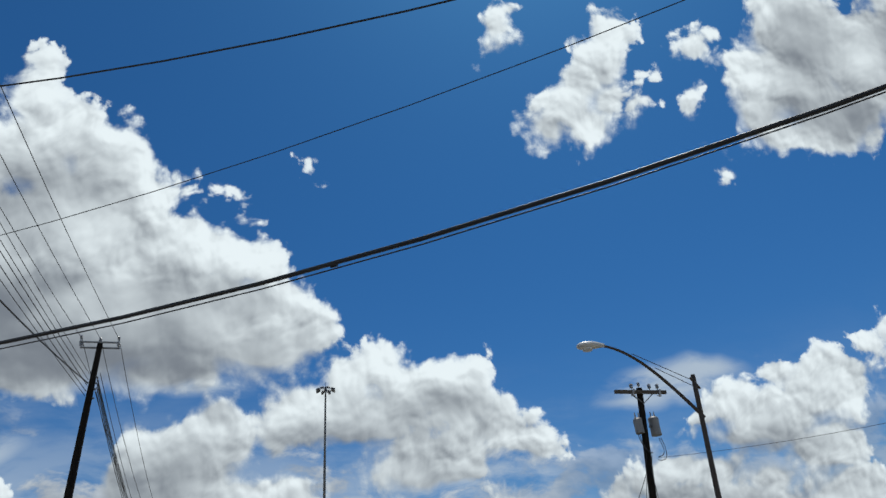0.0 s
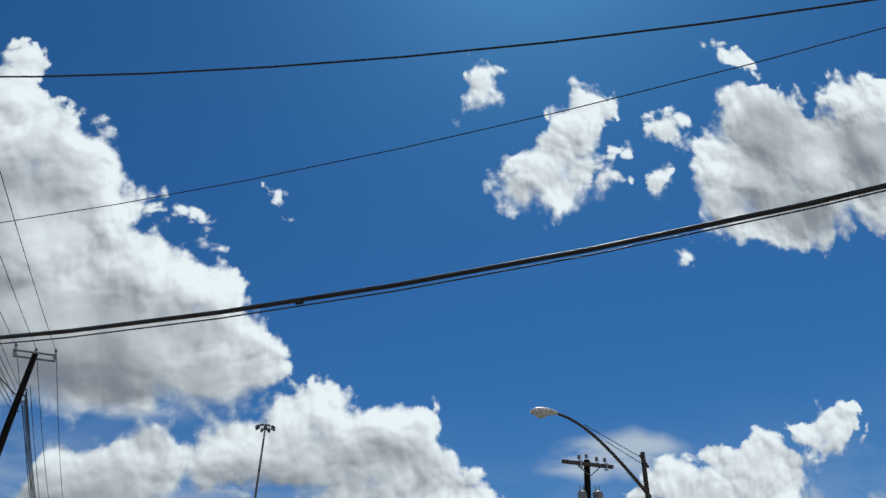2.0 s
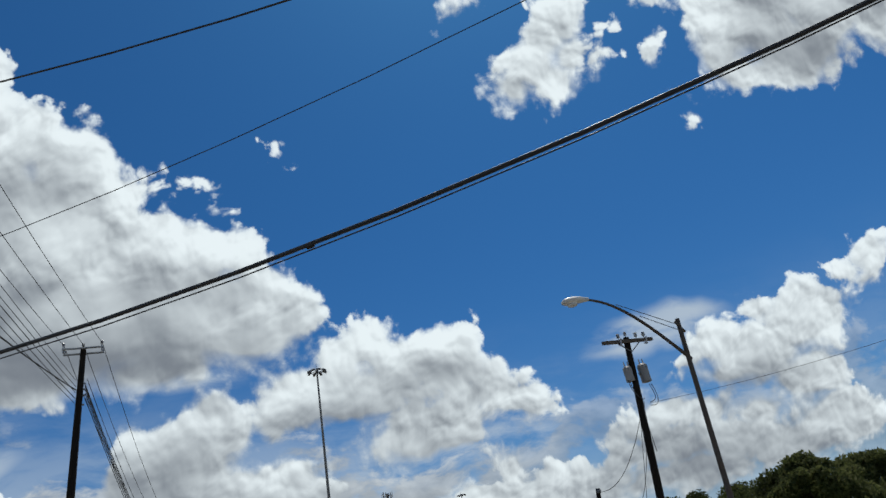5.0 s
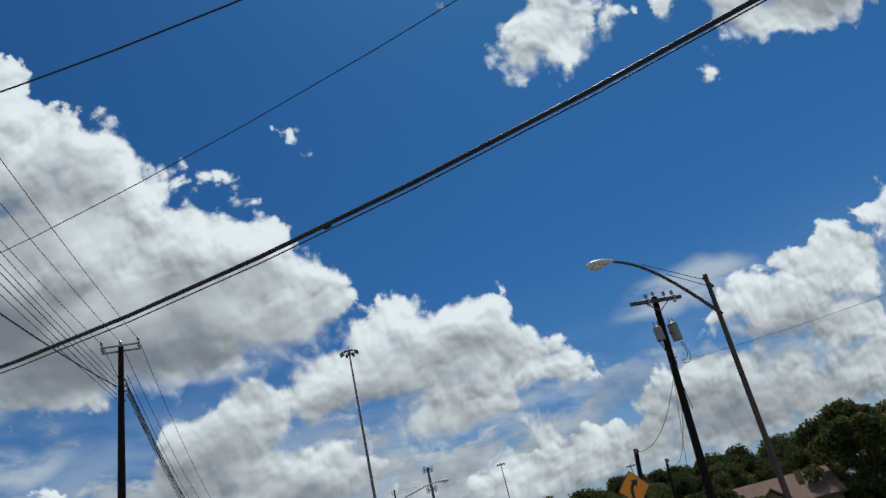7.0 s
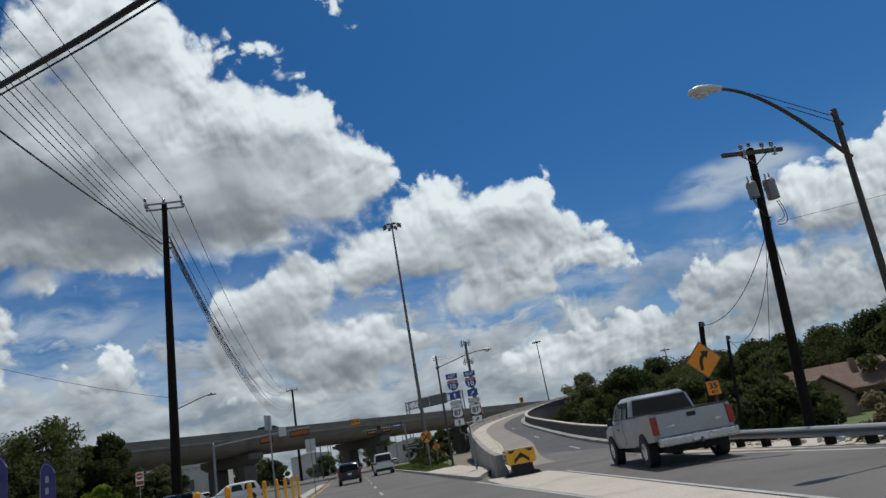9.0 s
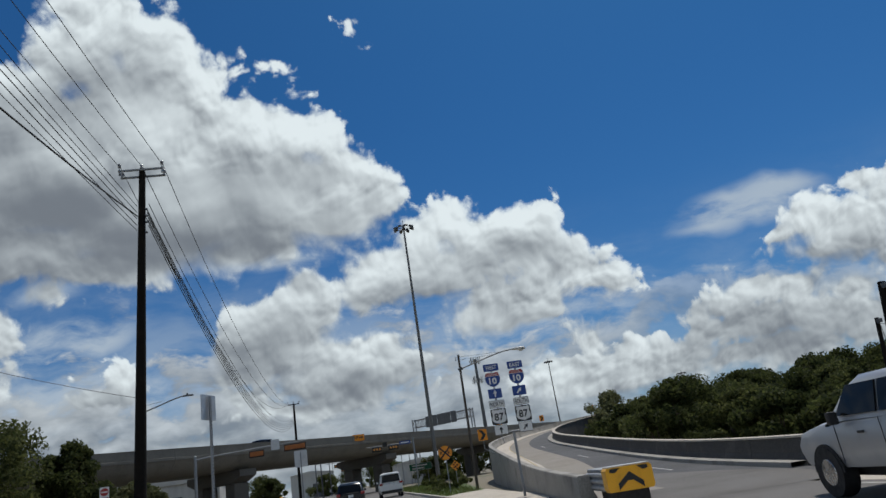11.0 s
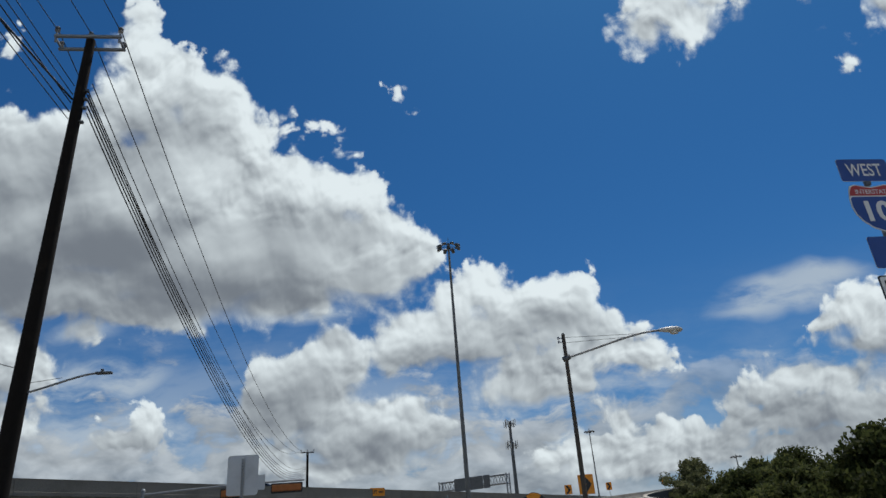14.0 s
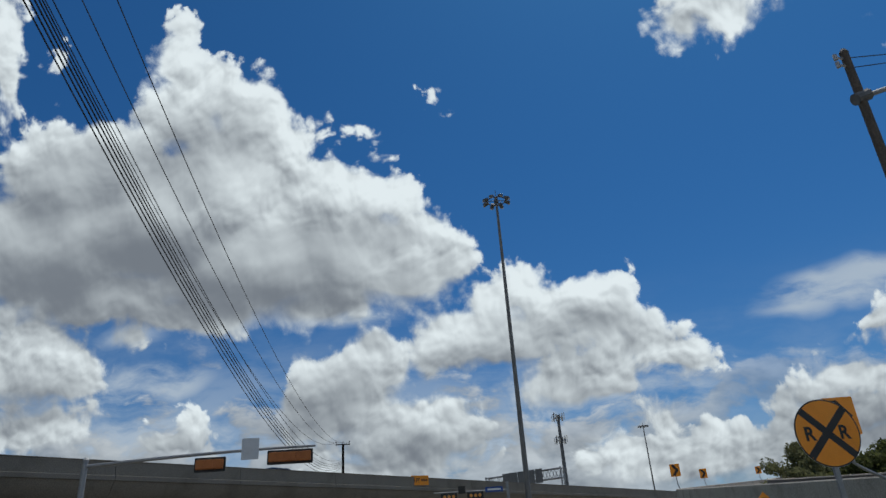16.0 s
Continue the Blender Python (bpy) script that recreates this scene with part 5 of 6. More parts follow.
for i, v in enumerate(path):
    d = (path[min(i + 1, 8)] - path[max(i - 1, 0)]).normalized()
    nrm = Vector((-d.z, 0, d.x))
    left.append(((v + nrm * 0.058).x, (v + nrm * 0.058).z))
    rightside.append(((v - nrm * 0.058).x, (v - nrm * 0.058).z))
slab(bm, left + rightside[::-1], -0.008, -0.006)
slab(bm, [(0.22, 2.99), (-0.06, 3.01), (0.11, 2.74)], -0.008, -0.006)
part("arrow", bm, SIGN_BLACK, p)
p = plate(dia, 0.46, 0.46, 0.06, 1.80, 0.0, SIGN_YELLOW, SIGN_BLACK, 0.03)
letters("35", 0.19, 0.29, SIGN_BLACK, p, 0.06, 1.87, -0.010, 0.03)
letters("MPH", 0.08, 0.20, SIGN_BLACK, p, 0.06, 1.67, -0.010, 0.02)


def chevron(x, y, z0, z, w, h, turn, label, reach=0.28):
    """A chevron board on a bent post that springs from the barrier's top."""
    ch = thing("chevron_sign", x, y, z0, label, "road sign", "chevron boards", turn)
    zz = z - z0
    bm = bmesh.new()
    tube(bm, bend([(reach, 0.06, -0.7), (reach - 0.02, 0.06, -0.25), (0.2 * reach, 0.06, 0.05), (0.0, 0.06, 0.3)], 6) + [Vector((0, 0.06, zz + h / 2 - 0.05))], 0.035, 7)
    part("post", bm, STEEL, ch, smooth=True)
    p = plate(ch, w, h, 0, zz, 0.0, SIGN_YELLOW, None, 0.03)
    bm = bmesh.new()
    slab(bm, [(-0.36 * w, zz + 0.42 * h), (-0.02 * w, zz + 0.42 * h), (0.36 * w, zz), (-0.02 * w, zz - 0.42 * h), (-0.36 * w, zz - 0.42 * h), (0.02 * w, zz)], -0.009, -0.006)
    part("chevron", bm, SIGN_BLACK, p)
    return ch


for s, lift, w, h, turn in ((34.1, 1.25, 0.66, 0.80, -6), (65.5, 1.15, 0.62, 0.78, -20), (92, 1.15, 0.7, 0.9, -34), (116, 1.2, 0.7, 0.9, -44)):
    reach = 1.2 if s < 40 else 0.28
    x, y, hd, z = beside(s, 0.03 - reach)
    chevron(x, y, z, z + lift, w, h, turn, "amber and black chevron board on a bent post", reach)

# bare back of a sign on the median
back = thing("blank_sign", -2.44, 45.8, 0.13, "bare grey aluminium back of a road sign on a drilled post", "road sign")
post(back, 0.0, -0.05, -0.3, 3.15, 0.05)
bm = bmesh.new()
slab(bm, rounded(0.60, 0.76, 0.05, 0, 2.84), -0.012, -0.008)
part("plate", bm, ALUMINIUM, back)
bm = bmesh.new()
for k in range(52):
    rod(bm, (0, -0.0685, 0.1 + 0.058 * k), (0, -0.0655, 0.1 + 0.058 * k), 0.011, n=6)
tagged(part("post_hole", bm, SIGNAL_BLACK, back, "dark holes along the post"), kind="stuff")

# another sign on the median, turned aside
aside = thing("blank_sign", -2.49, 25.20, 0.13, "small pale road sign turned aside on a drilled steel post", "road sign", turn=68)
post(aside, 0.0, -0.05, -0.3, 3.17, 0.05)
bm = bmesh.new()
slab(bm, rounded(0.46, 0.46, 0.03, 0, 2.97), -0.012, -0.008)
part("plate", bm, ALUMINIUM, aside)
bm = bmesh.new()
for k in range(51):
    rod(bm, (0, -0.0685, 0.1 + 0.058 * k), (0, -0.0655, 0.1 + 0.058 * k), 0.011, n=6)
tagged(part("post_hole", bm, SIGNAL_BLACK, aside, "dark holes along the post"), kind="stuff")

# clearance sign hung on the overpass
bx, by = on_bridge(0.75, -0.25)
clr = thing("clearance_sign", bx, by, 0, "small amber clearance sign hung on the overpass parapet", "road sign", turn=math.degrees(math.atan(BRIDGE_SKEW)) * 0.55)
p = plate(clr, 2.0, 0.95, 0, BRIDGE_TOP - 0.35, 0.0, SIGN_YELLOW, None, 0.06)
letters("15 FT", 0.42, 0.85, SIGN_BLACK, p, -0.45, BRIDGE_TOP - 0.35, -0.01, 0.03)
for k in range(3):
    bm = bmesh.new()
    slab(bm, [(0.15 + 0.24 * k, BRIDGE_TOP - 0.45), (0.31 + 0.24 * k, BRIDGE_TOP - 0.45), (0.31 + 0.24 * k, BRIDGE_TOP - 0.22), (0.15 + 0.24 * k, BRIDGE_TOP - 0.22)], -0.010, -0.007)
    part("bar", bm, SIGN_BLACK, p)
bm = bmesh.new()
box(bm, 0, 0.1, BRIDGE_TOP - 0.3, 1.2, 0.2, 0.12)
part("bracket", bm, DARK_STEEL, clr)

# amber marker diamond beside the ramp wall
om = thing("object_marker", 6.9, 60.5, 0, "small amber diamond marker with dark dots on a post", "road sign")
post(om, 0, 0.04, -0.2, 2.0, 0.05)
bm = bmesh.new()
slab(bm, [(0, 1.32), (0.36, 1.68), (0, 2.04), (-0.36, 1.68)], 0.0, 0.004)
p = part("plate", bm, SIGN_YELLOW, om)
for x, z in ((0, 1.88), (-0.12, 1.76), (0.12, 1.70), (0, 1.62), (-0.1, 1.56), (0.06, 1.48)):
    bm = bmesh.new()
    slab(bm, rounded(0.11, 0.10, 0.03, x, z), -0.005, -0.002)
    part("mark", bm, SIGN_BLACK, p)

# wrong-way sign by the slip road
dne = thing("do_not_enter_sign", -19.3, 70.0, 0, "red and white do not enter sign on post", "road sign", turn=12)
post(dne, 0, 0.05, -0.2, 4.2, 0.07)
p = plate(dne, 0.68, 1.22, 0, 3.62, 0.0, SIGN_WHITE, None, 0.04)
bm = bmesh.new()
slab(bm, [(0.29 * math.cos(2 * math.pi * k / 28), 3.85 + 0.29 * math.sin(2 * math.pi * k / 28)) for k in range(28)], -0.008, -0.005)
part("disc", bm, SIGN_RED, p)
bm = bmesh.new()
slab(bm, [(-0.22, 3.80), (0.22, 3.80), (0.22, 3.90), (-0.22, 3.90)], -0.011, -0.0085)
part("bar", bm, SIGN_WHITE, p)
bm = bmesh.new()
slab(bm, rounded(0.6, 0.34, 0.03, 0, 3.26), -0.008, -0.005)
part("panel", bm, SIGN_RED, p)

# green guide signs under the overpass
for x, y, z, w, h in ((12.4, 147.0, 3.1, 4.4, 1.25), (10.0, 151.0, 6.6, 2.6, 0.6)):
    gs = thing("guide_sign", x, y, 0, "green guide sign with white lines of text beyond the overpass", "road sign", "guide signs")
    post(gs, -w * 0.3, 0.06, -0.2, z + h / 2, 0.12)
    post(gs, w * 0.3, 0.06, -0.2, z + h / 2, 0.12)
    p = plate(gs, w, h, 0, z, 0.0, SIGN_GREEN, SIGN_WHITE, 0.08, 0.03)
    for k in range(2):
        bm = bmesh.new()
        zz = z + h * (0.2 - 0.4 * k)
        slab(bm, [(-w * 0.38, zz - h * 0.10), (w * (0.3 - 0.15 * k), zz - h * 0.10), (w * (0.3 - 0.15 * k), zz + h * 0.10), (-w * 0.38, zz + h * 0.10)], -0.012, -0.008)
        part("text_bar", bm, SIGN_WHITE, p)

# ---- road furniture ----
first = thing("delineator_post", -3.3, 11.1, 0.13, "yellow plastic delineator post on the median kerb", "delineator post", "median delineators")
bm = bmesh.new()
rod(bm, (0, 0, 0.04), (0, 0, 1.22), 0.075, 0.075, 14)
rod(bm, (0, 0, 1.22), (0, 0, 1.26), 0.075, 0.05, 14)
part("tube", bm, POST_YELLOW, first, smooth=True)
bm = bmesh.new()
rod(bm, (0, 0, 0.0), (0, 0, 0.045), 0.14, 0.11, 14)
part("foot", bm, RUBBER, first, "black rubber foot")
for z in (0.98, 1.12):
    bm = bmesh.new()
    rod(bm, (0, 0, z), (0, 0, z + 0.07), 0.0775, n=14)
    part("reflective_band", bm, SIGN_YELLOW, first)
for y in (14.8, 18.4, 22.0, 25.8, 29.4, 33.4, 37.0, 40.7, 44.3):
    copy_thing(first, pose(-3.3, y, 0.13))

cushion = thing("crash_cushion", 5.75, 26.6, 0, "yellow crash cushion with black arrow and ribbed grey sides", "crash cushion", turn=-8)
bm = bmesh.new()
slab(bm, [(-0.46, 0.40), (0.46, 0.40), (0.50, 0.46), (0.50, 0.84), (0.46, 0.89), (-0.46, 0.89), (-0.50, 0.84), (-0.50, 0.46)], 0.0, 0.42)
nose = part("nose", bm, POST_YELLOW, cushion)
for sx in (-1, 1):
    bm = bmesh.new()
    slab(bm, [(0, 0.78), (sx * 0.27, 0.56), (sx * 0.27, 0.43), (sx * 0.06, 0.60), (0, 0.60)], -0.012, -0.004)
    part("arrow", bm, SIGN_BLACK, nose)
    bm = bmesh.new()
    slab(bm, [(sx * 0.18, 0.87), (sx * 0.40, 0.87), (sx * 0.42, 0.80), (sx * 0.30, 0.78)], -0.012, -0.004)
    part("stripe", bm, SIGN_BLACK, nose)
bm = bmesh.new()
box(bm, 0, 0.24, 0.905, 0.90, 0.42, 0.03, 0.01)
part("lid", bm, ALUMINIUM, nose, "pale sheet-metal lid")
for k in range(4):
    bay = None
    bm = bmesh.new()
    box(bm, 0, 0.66 + 0.46 * k, 0.64, 0.92, 0.43, 0.48, 0.03)
    bay = part("bay", bm, STEEL, cushion)
    for z in (0.48, 0.62, 0.76):
        bm = bmesh.new()
        box(bm, 0, 0.66 + 0.46 * k, z, 1.02, 0.44, 0.075, 0.03)
        part("rib", bm, ALUMINIUM, bay)
bm = bmesh.new()
slab(bm, [(-0.62, 0.0), (0.62, 0.0), (0.56, 0.10), (0.36, 0.16), (0.36, 0.41), (-0.36, 0.41), (-0.36, 0.16), (-0.56, 0.10)], 0.06, 0.9)
part("pedestal", bm, RUBBER, cushion, "black rubber pedestal")
bm = bmesh.new()
box(bm, 0, 1.7, 0.2, 0.5, 0.7, 0.42, 0.02)
part("leg", bm, RUBBER, cushion)

guard = thing("guardrail", 9.75, 16.0, 0, "galvanised steel guardrail on short dark timber posts with faded yellow panels", "guardrail")


def rail_at(y):
    """Across and drop of the rail at a way along it."""
    return 0.062 * y + 0.14, -0.20 + 0.012 * y


bm = bmesh.new()
prof = [(0.00, 0.30), (-0.05, 0.31), (-0.08, 0.36), (-0.05, 0.41), (-0.01, 0.44), (-0.05, 0.47), (-0.08, 0.52), (-0.05, 0.57), (0.0, 0.60), (0.02, 0.60), (-0.03, 0.57), (-0.055, 0.52), (-0.03, 0.47), (0.015, 0.44), (-0.03, 0.41), (-0.055, 0.36), (-0.03, 0.31), (0.02, 0.28)]
prev = None
for i in range(30):
    y = -9.0 + 19.8 * i / 29
    dx, dz = rail_at(y)
    row = [bm.verts.new((x + dx, y, 0.60 - (0.60 - z) * 0.72 + dz)) for x, z in prof]
    if prev:
        for k in range(len(row)):
            bm.faces.new((prev[k], prev[(k + 1) % len(row)], row[(k + 1) % len(row)], row[k]))
    prev = row
part("rail", bm, STEEL, guard, smooth=True)
y = -8.6
while y < 10.6:
    dx, dz = rail_at(y)
    bm = bmesh.new()
    box(bm, dx + 0.12, y, 0.10 + dz / 2, 0.16, 0.18, 0.90 + dz, 0.01)
    part("post", bm, POLE_WOOD, guard)
    y += 1.3 if y < 5.3 else 0.72
for k in range(7):
    y = 5.4 + 0.72 * k
    bm = bmesh.new()
    box(bm, rail_at(y)[0] + 0.14, y + 0.36, 0.06, 0.05, 0.44, 0.30, 0.004)
    part("panel", bm, POST_YELLOW if k % 3 else PAINT_YELLOW, guard, "faded yellow panel")

flat_piece("tar_seam", [(7.55, 18.2), (8.75, 16.1), (8.82, 16.14), (7.62, 18.26)], 0.005, 0.02, RUBBER, "thin black tar seam across the road", "road mark")

# litter on the shoulder
rng = random.Random(5)
bm = bmesh.new()
for k in range(260):
    x, y = rng.uniform(10.35, 11.2), rng.uniform(-6, 25)
    s = rng.uniform(0.02, 0.10)
    box(bm, x, y, 0.01 + s * 0.2, s, s * rng.uniform(0.5, 1.3), s * 0.5, 0, Matrix.Rotation(rng.uniform(0, 3), 4, "Z") @ Matrix.Rotation(rng.uniform(-0.4, 0.4), 4, "X"))
single("gravel", bm, PALE_CONCRETE, "loose stones and litter along the shoulder", "gravel", kind="stuff")

# feather flags by the left kerb
for x, y, top in ((-9.9, 27.5, 3.4), (-10.0, 24.5, 3.6)):
    fl = thing("feather_flag", x, y, -0.12, "tall purple feather flag with pale print", "flag", "feather flags")
    bm = bmesh.new()
    tube(bm, [(-0.3, 0, 0), (-0.3, 0, top - 0.6)] + bend([(-0.3, 0, top - 0.5), (-0.28, 0, top), (0.0, 0, top + 0.02), (0.32, 0, top - 0.45)], 6), 0.018, 7)
    part("pole", bm, STEEL, fl, smooth=True)
    bm = bmesh.new()
    edge_r = [(0.32, top - 0.45), (0.34, top - 1.2), (0.30, top - 2.0), (0.26, 0.7)]
    top_edge = [(-0.28, top - 0.35), (-0.2, top - 0.08), (-0.02, top - 0.02), (0.18, top - 0.18)]
    slab(bm, [(-0.28, 0.65)] + top_edge + edge_r, -0.006, 0.006)
    fl.scale.x = 0.75
    cloth = part("cloth", bm, FLAG_CLOTH, fl)
    for k in range(6):
        bm = bmesh.new()
        zz = top - 0.62 - 0.36 * k
        slab(bm, rounded(0.14, 0.22, 0.05, -0.02, zz), -0.010, -0.0075)
        part("bar", bm, FLAG_PRINT, cloth)

# ---- vehicles ----


def wheel(parent, x, y, r, w):
    bm = bmesh.new()
    rod(bm, (x - w / 2, y, r), (x + w / 2, y, r), r, n=22)
    tyre = part("wheel", bm, RUBBER, parent, "black tyre on a grey rim", smooth=True)
    for sx in (-1, 1):
        bm = bmesh.new()
        rod(bm, (x + sx * (w / 2 - 0.02), y, r), (x + sx * (w / 2 + 0.006), y, r), r * 0.6, r * 0.52, 16)
        part("rim", bm, CHROME, tyre)


def loft(bm, rows):
    """A skin over rows of points of one length, closed at both ends."""
    made = [[bm.verts.new(p) for p in r] for r in rows]
    n = len(made[0])
    for u, v in zip(made, made[1:]):
        for k in range(n):
            bm.faces.new((u[k], u[(k + 1) % n], v[(k + 1) % n], v[k]))
    bm.faces.new(made[0])
    bm.faces.new(list(reversed(made[-1])))


def ring_of(y, w, lo, hi, r=0.12, tuck=0.06):
    """A car body's cross section at y: half width w, from lo to hi, with rounded shoulders."""
    return [(-w + tuck, y, lo), (w - tuck, y, lo), (w, y, lo + 0.2), (w, y, hi - r), (w - r * 0.35, y, hi - r * 0.3), (w - r * 1.2, y, hi), (-w + r * 1.2, y, hi), (-w + r * 0.35, y, hi - r * 0.3), (-w, y, hi - r), (-w, y, lo + 0.2)]


def arches(ob_parent, xs, ys, r):
    for y in ys:
        for x in xs:
            bm = bmesh.new()
            pts = [(y + r * 1.14 * math.cos(a), r + r * 1.14 * math.sin(a)) for a in [math.pi * k / 12 for k in range(13)]]
            side_slab(bm, pts, x - 0.012, x + 0.012)
            part("wheel_arch", bm, RUBBER, ob_parent)


def pickup(x, y, turn):
    """An extended-cab pickup; its tail at y, its nose ahead."""
    t = thing("pickup_truck", x, y, 0, "silver extended-cab pickup truck with its tailgate towards the road", "pickup truck", turn=turn)
    W2, Lg = 0.98, 5.6
    bm = bmesh.new()
    loft(bm, [ring_of(2.15, W2, 0.48, 1.20), ring_of(3.9, W2, 0.46, 1.18), ring_of(4.6, W2 * 0.99, 0.46, 1.16), ring_of(5.35, W2 * 0.93, 0.48, 1.05), ring_of(5.58, W2 * 0.86, 0.52, 0.95)])
    part("body", bm, SILVER_PAINT, t, smooth=True)
    bm = bmesh.new()
    for sx in (-1, 1):
        side_slab(bm, [(0.12, 0.62), (2.14, 0.52), (2.14, 1.22), (0.10, 1.26), (0.08, 1.0)], sx * W2, sx * (W2 - 0.09))
    box(bm, 0, 1.1, 0.72, 1.8, 2.05, 0.06)
    box(bm, 0, 2.08, 0.95, 1.78, 0.08, 0.52)
    part("bed", bm, SILVER_PAINT, t)
    bm = bmesh.new()
    box(bm, 0, 0.10, 0.96, 1.72, 0.09, 0.56, 0.03)
    gate = part("tailgate", bm, SILVER_PAINT, t)
    bm = bmesh.new()
    box(bm, 0, 0.045, 1.12, 0.22, 0.03, 0.10, 0.012)
    part("handle", bm, SIGNAL_BLACK, gate)
    for px, pw in ((-0.55, 0.2), (0.62, 0.15)):
        bm = bmesh.new()
        box(bm, px, 0.048, 0.92, pw, 0.012, 0.05)
        part("badge", bm, CHROME, gate)
    bm = bmesh.new()
    for sx in (-1, 1):
        box(bm, sx * 0.93, 1.1, 1.265, 0.10, 2.1, 0.03, 0.01)
    box(bm, 0, 0.10, 1.255, 1.75, 0.11, 0.03, 0.01)
    part("bed_rail", bm, SIGNAL_BLACK, t)
    # cab
    bm = bmesh.new()
    def cab(y0, w, lo, hi, inset):
        return [(-w, y0, lo), (w, y0, lo), (w - inset, y0, hi - 0.08), (w - inset - 0.10, y0, hi), (-w + inset + 0.10, y0, hi), (-w + inset, y0, hi - 0.08)]
    loft(bm, [cab(2.14, 0.95, 1.16, 1.18, 0.0), cab(2.26, 0.95, 1.16, 1.72, 0.14), cab(2.5, 0.95, 1.16, 1.80, 0.15), cab(3.4, 0.95, 1.16, 1.80, 0.15), cab(3.75, 0.95, 1.16, 1.68, 0.13), cab(4.35, 0.95, 1.14, 1.17, 0.0)])
    cabin = part("cab", bm, SILVER_PAINT, t, smooth=True)
    bm = bmesh.new()
    rear = [(-0.83, 2.135, 1.25), (0.83, 2.135, 1.25), (0.72, 2.235, 1.68), (-0.72, 2.235, 1.68)]
    loft(bm, [[(a, b - 0.02, c) for a, b, c in rear], [(a, b + 0.03, c) for a, b, c in rear]])
    part("rear_window", bm, DARK_GLASS, cabin)
    for sx in (-1, 1):
        for a, b, c, d in ((2.36, 2.80, 2.80, 2.42), (2.88, 3.95, 3.62, 2.88)):
            bm = bmesh.new()
            q = [(sx * 0.955, a, 1.24), (sx * 0.955, b, 1.24), (sx * 0.835, c, 1.68), (sx * 0.835, d, 1.68)]
            loft(bm, [[(u + sx * 0.012, v, w) for u, v, w in q], [(u - sx * 0.02, v, w) for u, v, w in q]])
            part("side_window", bm, DARK_GLASS, cabin)
        bm = bmesh.new()
        box(bm, sx * 1.08, 3.85, 1.22, 0.16, 0.10, 0.20, 0.03)
        part("mirror", bm, SIGNAL_BLACK, t)
        bm = bmesh.new()
        box(bm, sx * 0.93, 0.075, 0.97, 0.15, 0.10, 0.42, 0.02)
        part("tail_light", bm, TAIL_LAMP, t, "red tail light")
        bm = bmesh.new()
        box(bm, sx * 0.995, 3.35, 0.98, 0.02, 0.16, 0.04, 0.008)
        part("door_handle", bm, SIGNAL_BLACK, t)
        for yy in (2.85, 4.05):
            bm = bmesh.new()
            box(bm, sx * 0.982, yy, 0.85, 0.006, 0.014, 0.62)
            part("door_gap", bm, SIGNAL_BLACK, t)
    bm = bmesh.new()
    box(bm, 0, -0.08, 0.58, 1.9, 0.22, 0.20, 0.04)
    bumper = part("bumper", bm, CHROME, t, "dull chrome rear bumper")
    bm = bmesh.new()
    box(bm, 0, -0.195, 0.60, 0.34, 0.012, 0.16)
    part("number_plate", bm, SIGN_WHITE, bumper)
    bm = bmesh.new()
    rod(bm, (0, -0.30, 0.50), (0, -0.05, 0.50), 0.035, n=8)
    rod(bm, (0, -0.29, 0.50), (0, -0.29, 0.58), 0.03, n=8)
    part("tow_hitch", bm, DARK_STEEL, bumper)
    bm = bmesh.new()
    box(bm, 0, 2.6, 0.40, 1.3, 4.6, 0.2)
    part("chassis", bm, RUBBER, t)
    arches(t, (-0.985, 0.985), (1.15, 4.55), 0.39)
    for yy in (1.15, 4.55):
        for sx in (-1, 1):
            wheel(t, sx * 0.88, yy, 0.39, 0.26)
    return t


pickup(8.05, 18.3, -8)


